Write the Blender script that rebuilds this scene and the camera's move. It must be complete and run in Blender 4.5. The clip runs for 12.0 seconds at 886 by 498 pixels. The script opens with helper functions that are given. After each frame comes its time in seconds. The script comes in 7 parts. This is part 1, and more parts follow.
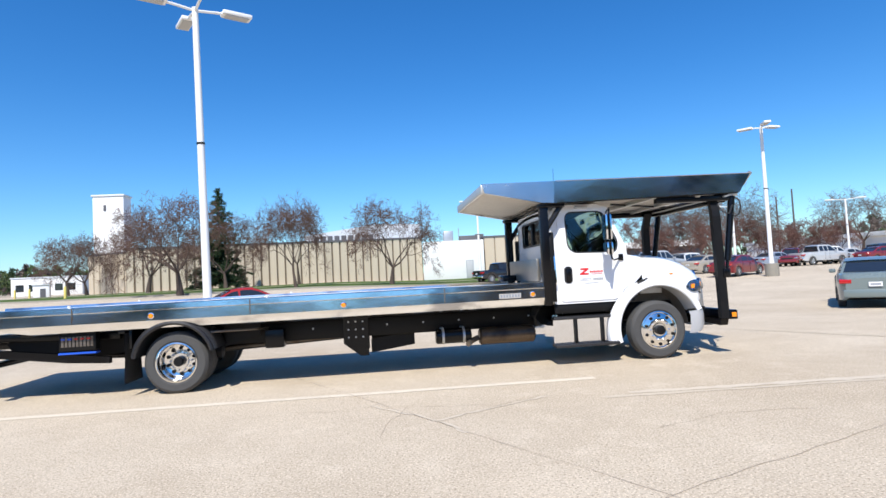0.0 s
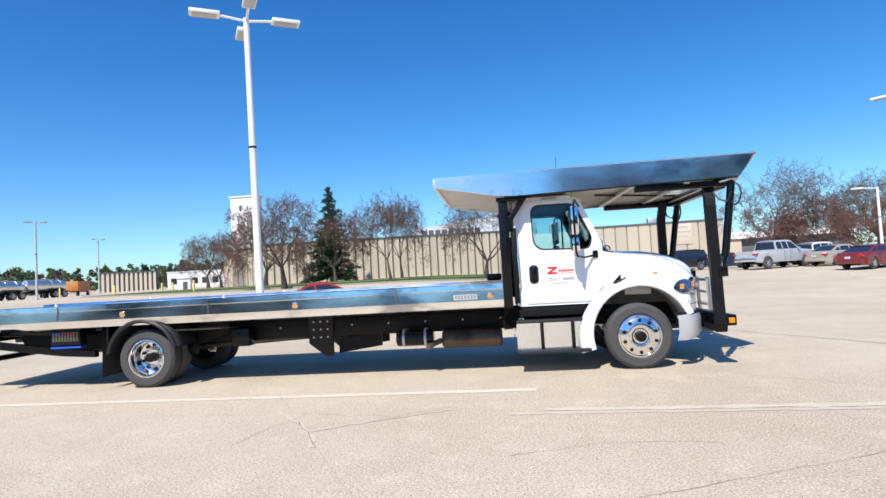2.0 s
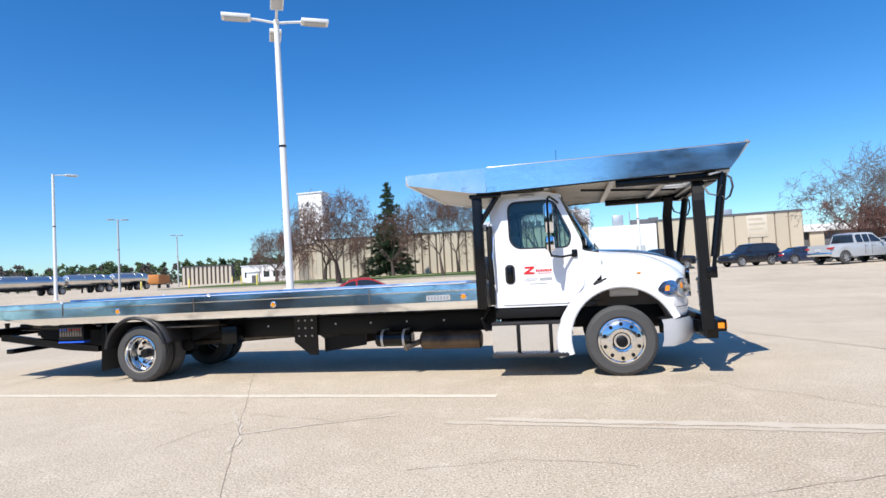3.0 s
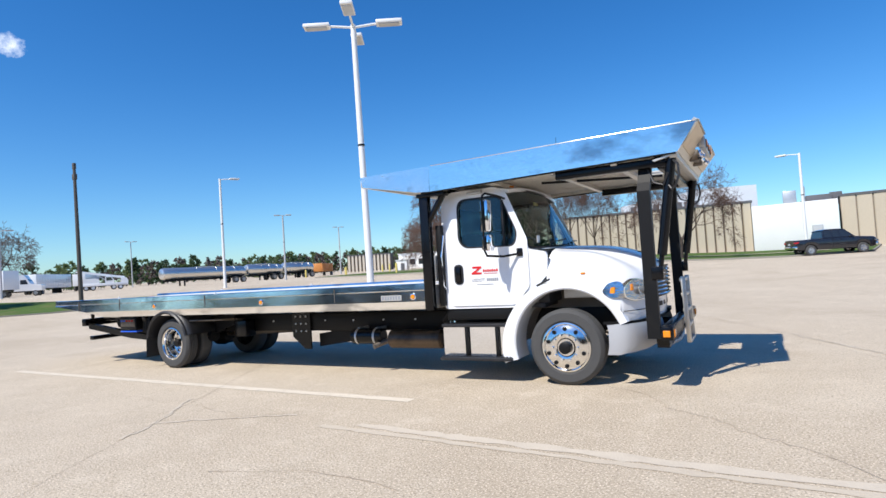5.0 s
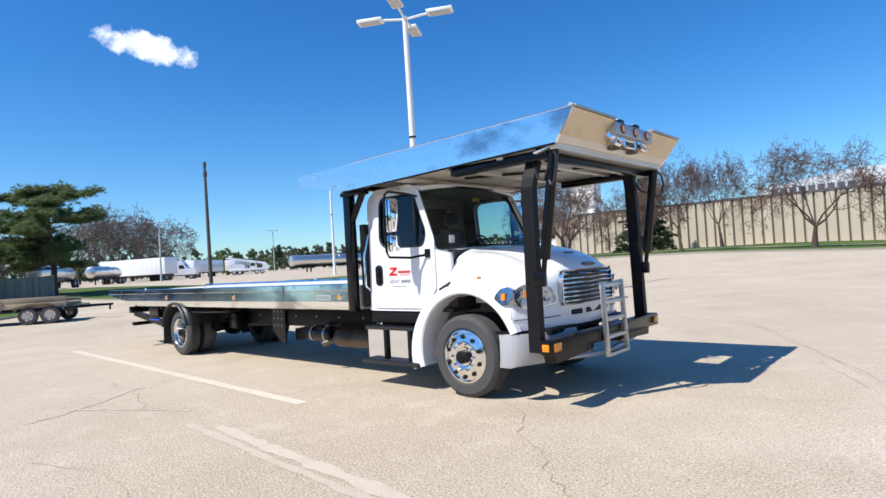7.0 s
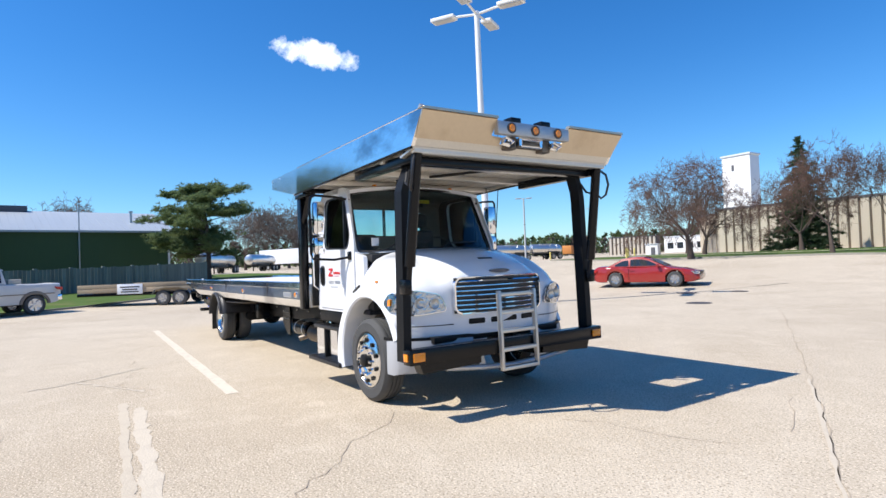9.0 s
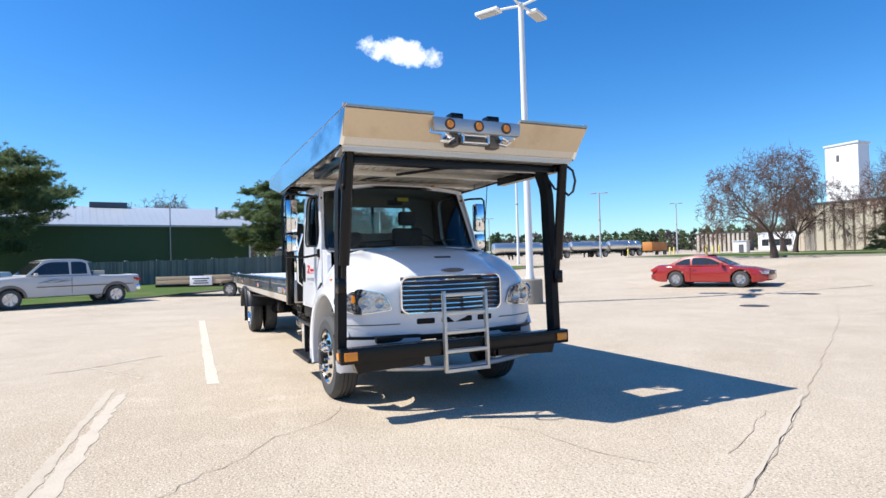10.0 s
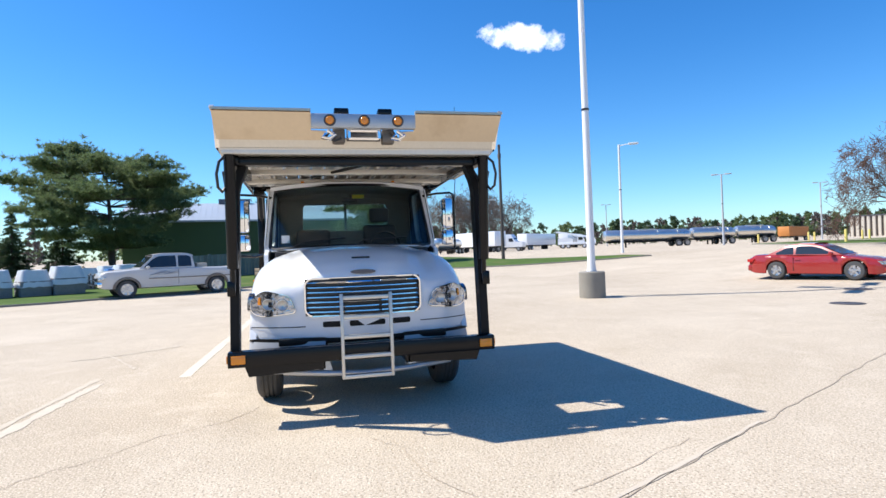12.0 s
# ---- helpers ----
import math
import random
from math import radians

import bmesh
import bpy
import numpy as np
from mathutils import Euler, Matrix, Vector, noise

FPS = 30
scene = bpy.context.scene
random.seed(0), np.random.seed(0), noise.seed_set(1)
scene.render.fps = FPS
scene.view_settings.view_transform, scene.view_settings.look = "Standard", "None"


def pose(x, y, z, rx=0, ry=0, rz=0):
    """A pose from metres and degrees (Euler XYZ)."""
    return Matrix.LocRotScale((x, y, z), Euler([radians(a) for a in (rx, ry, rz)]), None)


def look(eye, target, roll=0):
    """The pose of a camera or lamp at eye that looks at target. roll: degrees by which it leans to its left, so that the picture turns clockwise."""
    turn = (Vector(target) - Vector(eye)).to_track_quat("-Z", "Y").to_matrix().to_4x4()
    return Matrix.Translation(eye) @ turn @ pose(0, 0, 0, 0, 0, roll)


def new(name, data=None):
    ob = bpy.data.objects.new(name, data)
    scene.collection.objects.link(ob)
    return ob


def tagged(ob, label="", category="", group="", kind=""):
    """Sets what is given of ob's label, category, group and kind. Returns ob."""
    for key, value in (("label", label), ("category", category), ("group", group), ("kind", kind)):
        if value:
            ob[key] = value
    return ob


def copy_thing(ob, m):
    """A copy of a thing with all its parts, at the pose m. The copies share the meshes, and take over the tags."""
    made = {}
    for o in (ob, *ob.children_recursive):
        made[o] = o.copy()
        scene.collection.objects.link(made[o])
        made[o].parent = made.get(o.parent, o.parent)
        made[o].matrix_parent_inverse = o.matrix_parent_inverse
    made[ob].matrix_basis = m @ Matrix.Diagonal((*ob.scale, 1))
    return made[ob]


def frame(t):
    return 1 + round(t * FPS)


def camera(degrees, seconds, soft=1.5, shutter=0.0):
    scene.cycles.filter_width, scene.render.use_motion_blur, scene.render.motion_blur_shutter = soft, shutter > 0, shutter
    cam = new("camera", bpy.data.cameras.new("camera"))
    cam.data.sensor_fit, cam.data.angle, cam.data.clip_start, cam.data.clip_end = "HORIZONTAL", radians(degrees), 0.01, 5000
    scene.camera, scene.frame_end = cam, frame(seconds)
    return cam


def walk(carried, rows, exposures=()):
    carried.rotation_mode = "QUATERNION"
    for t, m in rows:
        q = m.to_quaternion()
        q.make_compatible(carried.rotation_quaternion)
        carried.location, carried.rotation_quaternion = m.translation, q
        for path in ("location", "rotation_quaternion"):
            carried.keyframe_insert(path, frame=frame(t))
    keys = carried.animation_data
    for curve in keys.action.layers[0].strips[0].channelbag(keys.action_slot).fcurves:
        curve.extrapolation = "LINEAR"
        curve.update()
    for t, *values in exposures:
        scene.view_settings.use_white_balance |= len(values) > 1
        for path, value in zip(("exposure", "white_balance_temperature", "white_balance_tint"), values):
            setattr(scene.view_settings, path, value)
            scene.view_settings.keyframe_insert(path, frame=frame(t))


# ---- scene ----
cam = camera(75.5, 12.0)
PATH = [
    (0, (-4.655, -10.319, 1.573), (-4.421, -8.335, 1.667), -3.0),
    (0.5, (-4.015, -10.367, 1.59), (-3.846, -8.376, 1.678), -3.0),
    (1, (-3.362, -10.246, 1.617), (-3.302, -8.248, 1.698), -3.0),
    (1.5, (-2.695, -10.113, 1.594), (-2.759, -8.116, 1.677), -3.2),
    (2, (-1.992, -9.883, 1.55), (-2.187, -7.895, 1.64), -3.2),
    (2.5, (-1.188, -9.667, 1.564), (-1.529, -7.698, 1.646), -3.3),
    (3, (-0.622, -9.428, 1.566), (-1.054, -7.477, 1.647), -3.1),
    (5, (2.203, -8.262, 1.602), (1.244, -6.508, 1.665), -3.7),
    (5.5, (2.842, -7.843, 1.636), (1.779, -6.149, 1.69), -3.5),
    (6, (3.372, -7.355, 1.641), (2.224, -5.718, 1.687), -3.5),
    (6.5, (3.902, -6.876, 1.622), (2.667, -5.303, 1.668), -3.4),
    (7, (4.391, -6.31, 1.614), (3.055, -4.822, 1.659), -3.4),
    (9, (6.179, -4.118, 1.613), (4.511, -3.015, 1.658), -2.1),
    (9.5, (6.559, -3.463, 1.599), (4.814, -2.486, 1.643), -1.7),
    (10, (6.806, -2.79, 1.611), (4.998, -1.937, 1.648), -1.5),
    (10.5, (7.01, -2.159, 1.618), (5.151, -1.422, 1.65), -1.3),
    (11, (7.079, -1.579, 1.621), (5.187, -0.931, 1.647), -1.5),
    (11.5, (7.233, -1.018, 1.642), (5.311, -0.466, 1.661), -2.3),
    (12, (7.239, -0.5, 1.674), (5.291, -0.05, 1.683), -2.0),
]
walk(cam, [(t, look(eye, target, roll)) for t, eye, target, roll in PATH],
     exposures=[(0, 0.42), (2.5, 0.40), (5.5, 0.28), (7, 0.36), (9, 0.46), (12, 0.60)])

# ---- world and sun ----
SUN = Vector((-0.74, -2.32, 3.03)).normalized()
world = bpy.data.worlds.new("sky")
scene.world = world
world.use_nodes = True
wn, wl = world.node_tree.nodes, world.node_tree.links
wn.clear()
sky = wn.new("ShaderNodeTexSky")
sky.sky_type, sky.sun_disc = "NISHITA", False
sky.sun_elevation = math.asin(SUN.z)
sky.sun_rotation = math.atan2(SUN.x, SUN.y)
sky.air_density, sky.dust_density, sky.ozone_density = 1.0, 0.25, 4.0
CLOUD = Vector((-0.873, 0.345, 0.345)).normalized()
coord = wn.new("ShaderNodeTexCoord")
side = Vector((0, 0, 1)).cross(CLOUD).normalized()
above = CLOUD.cross(side)


def world_dot(v):
    n = wn.new("ShaderNodeVectorMath")
    n.operation = "DOT_PRODUCT"
    wl.new(coord.outputs["Generated"], n.inputs[0])
    n.inputs[1].default_value = v
    return n.outputs["Value"]


def math_node(nodes, links, op, a, b=0.0, clamp=False):
    n = nodes.new("ShaderNodeMath")
    n.operation, n.use_clamp = op, clamp
    for k, v in enumerate((a, b)):
        if isinstance(v, (int, float)):
            n.inputs[k].default_value = v
        else:
            links.new(v, n.inputs[k])
    return n.outputs[0]


def wm(op, a, b=0.0, clamp=False):
    return math_node(wn, wl, op, a, b, clamp)


# one small fair-weather cloud, torn by noise
cn = wn.new("ShaderNodeTexNoise")
cn.inputs["Scale"].default_value, cn.inputs["Detail"].default_value, cn.inputs["Roughness"].default_value = 26.0, 7.0, 0.6
wl.new(coord.outputs["Generated"], cn.inputs["Vector"])
cu, cv = wm("DIVIDE", world_dot(side), 0.075), wm("DIVIDE", wm("ADD", world_dot(above), wm("MULTIPLY", world_dot(side), -0.16)), 0.024)
far2 = wm("ADD", wm("MULTIPLY", cu, cu), wm("MULTIPLY", cv, cv))
mask = wm("SUBTRACT", wm("MULTIPLY", cn.outputs["Fac"], 2.6), wm("ADD", wm("MULTIPLY", far2, 0.75), 0.62))
mask = wm("MULTIPLY", wm("GREATER_THAN", world_dot(CLOUD), 0.9), wm("MULTIPLY", mask, 1.3, True), True)
cmix = wn.new("ShaderNodeMixRGB")
wl.new(mask, cmix.inputs["Fac"])
deep = wn.new("ShaderNodeHueSaturation")
deep.inputs["Value"].default_value = 1.0
# the sky pales towards the horizon
low_sky = wm("SUBTRACT", 1.0, wm("MULTIPLY", world_dot((0, 0, 1)), 3.2), True)
wl.new(wm("SUBTRACT", 1.30, wm("MULTIPLY", low_sky, 0.05)), deep.inputs["Saturation"])
wl.new(sky.outputs["Color"], deep.inputs["Color"])
tint = wn.new("ShaderNodeMixRGB")
tint.blend_type = "MULTIPLY"
tint.inputs["Color2"].default_value = (0.74, 0.98, 1.16, 1)
wl.new(wm("SUBTRACT", 1.0, wm("MULTIPLY", low_sky, 0.0)), tint.inputs["Fac"])
wl.new(deep.outputs["Color"], tint.inputs["Color1"])
wl.new(tint.outputs["Color"], cmix.inputs["Color1"])
cmix.inputs["Color2"].default_value = (12.5, 12.8, 13.2, 1)
bg, wout = wn.new("ShaderNodeBackground"), wn.new("ShaderNodeOutputWorld")
bg.inputs["Strength"].default_value = 0.110
wl.new(cmix.outputs["Color"], bg.inputs["Color"])
wl.new(bg.outputs["Background"], wout.inputs["Surface"])
sun = new("sun", bpy.data.lights.new("sun", "SUN"))
sun.data.energy, sun.data.angle, sun.data.color = 4.5, radians(0.53), (1.0, 0.95, 0.87)
sun.matrix_world = look(SUN * 60, (0, 0, 0))


# ---- materials ----
def material(name, color, rough=0.5, metal=0.0, vary=0.12, scale=6.0, fine=60.0, bump=0.0, bump_scale=80.0, second=None,
             second_scale=1.5, second_sharp=4.0, second_at=0.55, rough_vary=0.1, spec=0.5, coat=0.0, random_value=0.0, stretch=(1, 1, 1), emit=None):
    """A procedural surface: base colour varied at two scales, an optional second colour in patches, fine relief."""
    m = bpy.data.materials.new(name)
    m.use_nodes = True
    n, l = m.node_tree.nodes, m.node_tree.links
    p = n["Principled BSDF"]
    p.inputs["Roughness"].default_value, p.inputs["Metallic"].default_value = rough, metal
    p.inputs["Specular IOR Level"].default_value, p.inputs["Coat Weight"].default_value = spec, coat
    p.inputs["Coat Roughness"].default_value = 0.05
    tc, mp = n.new("ShaderNodeTexCoord"), n.new("ShaderNodeMapping")
    mp.inputs["Scale"].default_value = stretch
    l.new(tc.outputs["Object"], mp.inputs["Vector"])

    def noise_fac(s, detail=4.0):
        t = n.new("ShaderNodeTexNoise")
        t.inputs["Scale"].default_value, t.inputs["Detail"].default_value = s, detail
        l.new(mp.outputs["Vector"], t.inputs["Vector"])
        return t.outputs["Fac"]

    def mm(op, a, b=0.0, clamp=False):
        return math_node(n, l, op, a, b, clamp)

    base = n.new("ShaderNodeRGB")
    base.outputs[0].default_value = (*color, 1)
    col = base.outputs[0]
    if second:
        mx = n.new("ShaderNodeMixRGB")
        l.new(mm("MULTIPLY", mm("SUBTRACT", noise_fac(second_scale, 6.0), second_at), second_sharp, True), mx.inputs["Fac"])
        l.new(col, mx.inputs["Color1"])
        mx.inputs["Color2"].default_value = (*second, 1)
        col = mx.outputs["Color"]
    coarse, tiny = noise_fac(scale), noise_fac(fine, 3.0)
    value = mm("ADD", 1.0 - vary, mm("ADD", mm("MULTIPLY", coarse, vary), mm("MULTIPLY", tiny, vary)))
    if random_value:
        oi = n.new("ShaderNodeObjectInfo")
        value = mm("MULTIPLY", value, mm("ADD", 1 - random_value / 2, mm("MULTIPLY", oi.outputs["Random"], random_value)))
    hs = n.new("ShaderNodeHueSaturation")
    l.new(value, hs.inputs["Value"])
    l.new(col, hs.inputs["Color"])
    l.new(hs.outputs["Color"], p.inputs["Base Color"])
    if rough_vary:
        l.new(mm("ADD", rough - rough_vary / 2, mm("MULTIPLY", coarse, rough_vary), True), p.inputs["Roughness"])
    if bump:
        b = n.new("ShaderNodeBump")
        b.inputs["Strength"].default_value, b.inputs["Distance"].default_value = bump, 0.02
        l.new(noise_fac(bump_scale, 4.0), b.inputs["Height"])
        l.new(b.outputs["Normal"], p.inputs["Normal"])
    if emit:
        p.inputs["Emission Color"].default_value, p.inputs["Emission Strength"].default_value = (*color, 1), emit
    return m


def glass_material(name, tint, see=0.75, rough=0.02):
    """Window glass as a thin pane: part tinted see-through, part mirror."""
    m = bpy.data.materials.new(name)
    m.use_nodes = True
    n, l = m.node_tree.nodes, m.node_tree.links
    n.remove(n["Principled BSDF"])
    tr, gl, fr, mx = n.new("ShaderNodeBsdfTransparent"), n.new("ShaderNodeBsdfGlossy"), n.new("ShaderNodeFresnel"), n.new("ShaderNodeMixShader")
    tr.inputs["Color"].default_value = (*[c * see for c in tint], 1)
    gl.inputs["Roughness"].default_value = rough
    fr.inputs["IOR"].default_value = 1.55
    l.new(fr.outputs[0], mx.inputs[0])
    l.new(tr.outputs[0], mx.inputs[1])
    l.new(gl.outputs[0], mx.inputs[2])
    l.new(mx.outputs[0], n["Material Output"].inputs["Surface"])
    return m


WHITE = material("white_paint", (0.82, 0.835, 0.855), 0.22, vary=0.03, scale=2, fine=300, coat=0.6, rough_vary=0.06)
WHITE_FLAT = material("white_flat_paint", (0.78, 0.78, 0.77), 0.55, vary=0.10, scale=0.7, fine=12, bump=0.05)
BLACK = material("black_paint", (0.0045, 0.0045, 0.0055), 0.24, vary=0.25, scale=3, fine=120, spec=0.3, second=(0.010, 0.0095, 0.009), second_scale=2.5, second_at=0.62)
BLACK_DULL = material("black_chassis", (0.0055, 0.0055, 0.006), 0.5, vary=0.3, scale=4, fine=60, spec=0.25, second=(0.016, 0.014, 0.012), second_scale=3, second_at=0.6, bump=0.1)
LINER = material("grey_wheel_liner", (0.20, 0.18, 0.16), 0.8, vary=0.25, scale=5, fine=50, bump=0.1)
BUMPER_GREY = material("pale_grey_moulding", (0.40, 0.41, 0.43), 0.45, vary=0.05, scale=3, fine=150)
RUBBER = material("tyre_rubber", (0.060, 0.060, 0.060), 0.75, vary=0.25, scale=8, fine=90, bump=0.15, second=(0.11, 0.10, 0.09), second_scale=5, second_at=0.6, second_sharp=2.5)
PLASTIC = material("black_plastic", (0.018, 0.018, 0.02), 0.45, vary=0.2, scale=10, fine=200, bump=0.06, bump_scale=300)
CHROME = material("chrome", (0.86, 0.87, 0.89), 0.06, 1.0, vary=0.04, scale=4, rough_vary=0.05)
POLISHED = material("polished_aluminium", (0.88, 0.86, 0.83), 0.10, 1.0, vary=0.10, scale=1.6, fine=30, rough_vary=0.20, bump=0.15, bump_scale=2.2, stretch=(0.7, 1, 1.3), second=(0.62, 0.61, 0.60), second_scale=2.6, second_at=0.55, second_sharp=6)
# worn rail metals; their grey second colour paints in patches of dark reflection
BRUSHED = material("worn_aluminium_dark_reflections", (0.84, 0.83, 0.81), 0.14, 1.0, vary=0.20, scale=1.9, fine=35, rough_vary=0.16, bump=0.16, bump_scale=2.0, stretch=(0.7, 1, 1.3), second=(0.42, 0.42, 0.43), second_scale=1.7, second_at=0.52, second_sharp=9)
SCUFFED = material("scuffed_aluminium_dark_reflections", (0.90, 0.89, 0.87), 0.24, 1.0, vary=0.16, scale=2.4, fine=35, rough_vary=0.22, bump=0.14, bump_scale=2.4, stretch=(0.8, 1, 1.2), second=(0.40, 0.40, 0.41), second_scale=2.3, second_at=0.57, second_sharp=9)
UNDER = material("pale_deck_underside", (0.74, 0.70, 0.63), 0.45, 0.35, vary=0.16, scale=2.0, fine=25, second=(0.52, 0.45, 0.36), second_scale=1.8, second_at=0.56, bump=0.04)
HEADLINER = material("grey_headliner", (0.20, 0.195, 0.18), 0.9, vary=0.1, scale=5, fine=80)
LAMP_BOWL = material("smoked_lamp_bowl", (0.46, 0.49, 0.56), 0.16, 1.0, vary=0.3, scale=9, coat=1.0, bump=0.5, bump_scale=16, second=(0.18, 0.20, 0.25), second_scale=7, second_at=0.5, second_sharp=6)
DECK = material("worn_deck_aluminium", (0.70, 0.69, 0.67), 0.5, 0.35, vary=0.14, scale=2.5, fine=40, rough_vary=0.15, bump=0.05, bump_scale=30, stretch=(0.5, 1, 1))
TANK = material("brushed_tank_steel", (0.72, 0.71, 0.69), 0.30, 0.9, vary=0.1, scale=1.0, fine=12, rough_vary=0.15, stretch=(0.3, 1, 1))
ALU = material("polished_wheel", (0.80, 0.79, 0.77), 0.16, 1.0, vary=0.08, scale=6, rough_vary=0.10)
MILL = material("mill_aluminium", (0.66, 0.63, 0.57), 0.42, 0.7, vary=0.14, scale=2.5, fine=40, rough_vary=0.15, bump=0.05, bump_scale=30, stretch=(0.5, 1, 1))
# the tan base colour carries the ground's reflection in the sheet
SHEET = material("dull_aluminium_sheet", (0.62, 0.52, 0.39), 0.38, 0.85, vary=0.12, scale=2.0, fine=25, second=(0.46, 0.36, 0.25), second_scale=2.2, second_at=0.48, bump=0.04)
SILL = material("grey_aluminium_sill", (0.33, 0.31, 0.28), 0.4, 0.8, vary=0.2, scale=2.0, fine=30, second=(0.34, 0.32, 0.29), second_scale=3, second_at=0.52)
GALV = material("galvanised_steel", (0.5, 0.51, 0.52), 0.45, 0.8, vary=0.2, scale=9, fine=60)
HEAT_STEEL = material("heat_stained_steel", (0.10, 0.072, 0.05), 0.42, 0.7, vary=0.35, scale=5, fine=40, second=(0.035, 0.026, 0.022), second_scale=3, second_at=0.48)
STEEL = material("dirty_steel", (0.19, 0.165, 0.14), 0.5, 0.8, vary=0.3, scale=6, fine=40, second=(0.10, 0.07, 0.05), second_scale=4, second_at=0.5)
AMBER = material("amber_lens", (0.85, 0.27, 0.01), 0.15, vary=0.1, scale=30, coat=0.5)
RED_LENS = material("red_lens", (0.45, 0.01, 0.012), 0.15, vary=0.1, scale=30, coat=0.5)
BLUE_LENS = material("blue_lens", (0.02, 0.10, 0.6), 0.2, vary=0.1, scale=30)
CLEAR = material("lamp_lens", (0.72, 0.74, 0.77), 0.06, 1.0, vary=0.3, scale=22, fine=70, coat=1.0, bump=1.0, bump_scale=11, second=(0.25, 0.26, 0.29), second_scale=10, second_at=0.54, second_sharp=8)
RED_PRINT = material("red_print", (0.62, 0.015, 0.02), 0.4, vary=0.04)
BLUE_BADGE = material("dark_badge_enamel", (0.05, 0.06, 0.09), 0.2, vary=0.05, coat=0.6)
GREY_PRINT = material("grey_print", (0.30, 0.32, 0.36), 0.4, vary=0.04)
YELLOW_PRINT = material("yellow_sticker", (0.85, 0.68, 0.02), 0.4, vary=0.04)
PAPER = material("white_sticker", (0.75, 0.76, 0.78), 0.5, vary=0.04)
SEAT = material("grey_seat_cloth", (0.05, 0.052, 0.058), 0.9, vary=0.2, fine=200, bump=0.1)
DASH = material("dark_dash", (0.022, 0.023, 0.027), 0.7, vary=0.2, fine=200, bump=0.05)
GLASS = glass_material("cab_glass", (0.84, 0.96, 0.95), 0.93)
GLASS_DARK = glass_material("tinted_glass", (0.30, 0.34, 0.38), 0.45)


def concrete(name, color, pale, dark):
    """Old lot concrete: broad stains, blotches, and a speckle of pale and dark grit."""
    m = material(name, color, 0.85, vary=0.14, scale=0.9, fine=9, second=pale, second_scale=0.35, second_sharp=3.0, second_at=0.48, bump=0.4, bump_scale=55, rough_vary=0.08, spec=0.3)
    n, l = m.node_tree.nodes, m.node_tree.links
    p = n["Principled BSDF"]
    col = p.inputs["Base Color"].links[0].from_socket
    tc = n.new("ShaderNodeTexCoord")
    # scale, detail, threshold, sharpness, strength, colour
    for sc, det, at, sharp, amount, c in ((0.13, 6.0, 0.49, 5.0, 0.75, dark), (0.55, 7.0, 0.52, 6.0, 0.55, dark), (2.2, 7.0, 0.53, 6.0, 0.50, pale),
                                          (58.0, 3.0, 0.53, 9.0, 0.75, [v * 1.32 for v in pale]), (46.0, 3.0, 0.54, 9.0, 0.75, [v * 0.56 for v in dark]), (13.0, 4.0, 0.56, 7.0, 0.50, dark)):
        t = n.new("ShaderNodeTexNoise")
        t.inputs["Scale"].default_value, t.inputs["Detail"].default_value = sc, det
        shift = n.new("ShaderNodeMapping")
        shift.inputs["Location"].default_value = (sc * 3.1, sc * 1.7, 0)
        l.new(tc.outputs["Object"], shift.inputs["Vector"])
        l.new(shift.outputs["Vector"], t.inputs["Vector"])
        mx = n.new("ShaderNodeMixRGB")
        l.new(math_node(n, l, "MULTIPLY", math_node(n, l, "MULTIPLY", math_node(n, l, "SUBTRACT", t.outputs["Fac"], at), sharp, True), amount), mx.inputs["Fac"])
        l.new(col, mx.inputs["Color1"])
        mx.inputs["Color2"].default_value = (*c, 1)
        col = mx.outputs["Color"]
    l.new(col, p.inputs["Base Color"])
    return m


CONCRETE = concrete("old_concrete", (0.52, 0.435, 0.325), (0.62, 0.53, 0.41), (0.41, 0.33, 0.235))
JOINT = material("dark_joint", (0.41, 0.335, 0.25), 0.9, vary=0.4, scale=3, fine=30)
TAR = material("tar_joint", (0.06, 0.055, 0.05), 0.85, vary=0.3, scale=3, fine=30)
LINE_PAINT = material("worn_line_paint", (0.66, 0.58, 0.46), 0.8, vary=0.15, scale=3, fine=40, second=(0.53, 0.455, 0.36), second_scale=7, second_at=0.52, second_sharp=4, bump=0.3, bump_scale=45)
LINE_FADED = material("faded_line_paint", (0.575, 0.495, 0.385), 0.85, vary=0.12, scale=2, fine=40, second=(0.51, 0.435, 0.34), second_scale=5, second_at=0.52, second_sharp=4, bump=0.3, bump_scale=45)
LINE_GHOST = material("ghost_line_paint", (0.545, 0.465, 0.355), 0.85, vary=0.12, scale=2, fine=40, second=(0.50, 0.42, 0.32), second_scale=5, second_at=0.50, second_sharp=4, bump=0.3, bump_scale=45)
GRASS = material("spring_grass", (0.075, 0.130, 0.024), 0.9, vary=0.5, scale=0.5, fine=25, second=(0.15, 0.155, 0.055), second_scale=0.6, second_at=0.5, bump=0.6, bump_scale=60, spec=0.2)
BARK = material("dark_bark", (0.085, 0.062, 0.05), 0.95, vary=0.4, scale=6, fine=40, bump=0.5, bump_scale=25)
TWIG = material("bare_twigs", (0.12, 0.070, 0.052), 0.9, vary=0.3, scale=1.5, fine=20, second=(0.17, 0.115, 0.09), second_scale=0.8, second_at=0.5, second_sharp=3)
TWIG_GREY = material("grey_twigs", (0.15, 0.122, 0.106), 0.9, vary=0.3, scale=1.5, fine=20)
TWIG_RED = material("budding_red_twigs", (0.17, 0.09, 0.072), 0.9, vary=0.3, scale=1.5, fine=20)
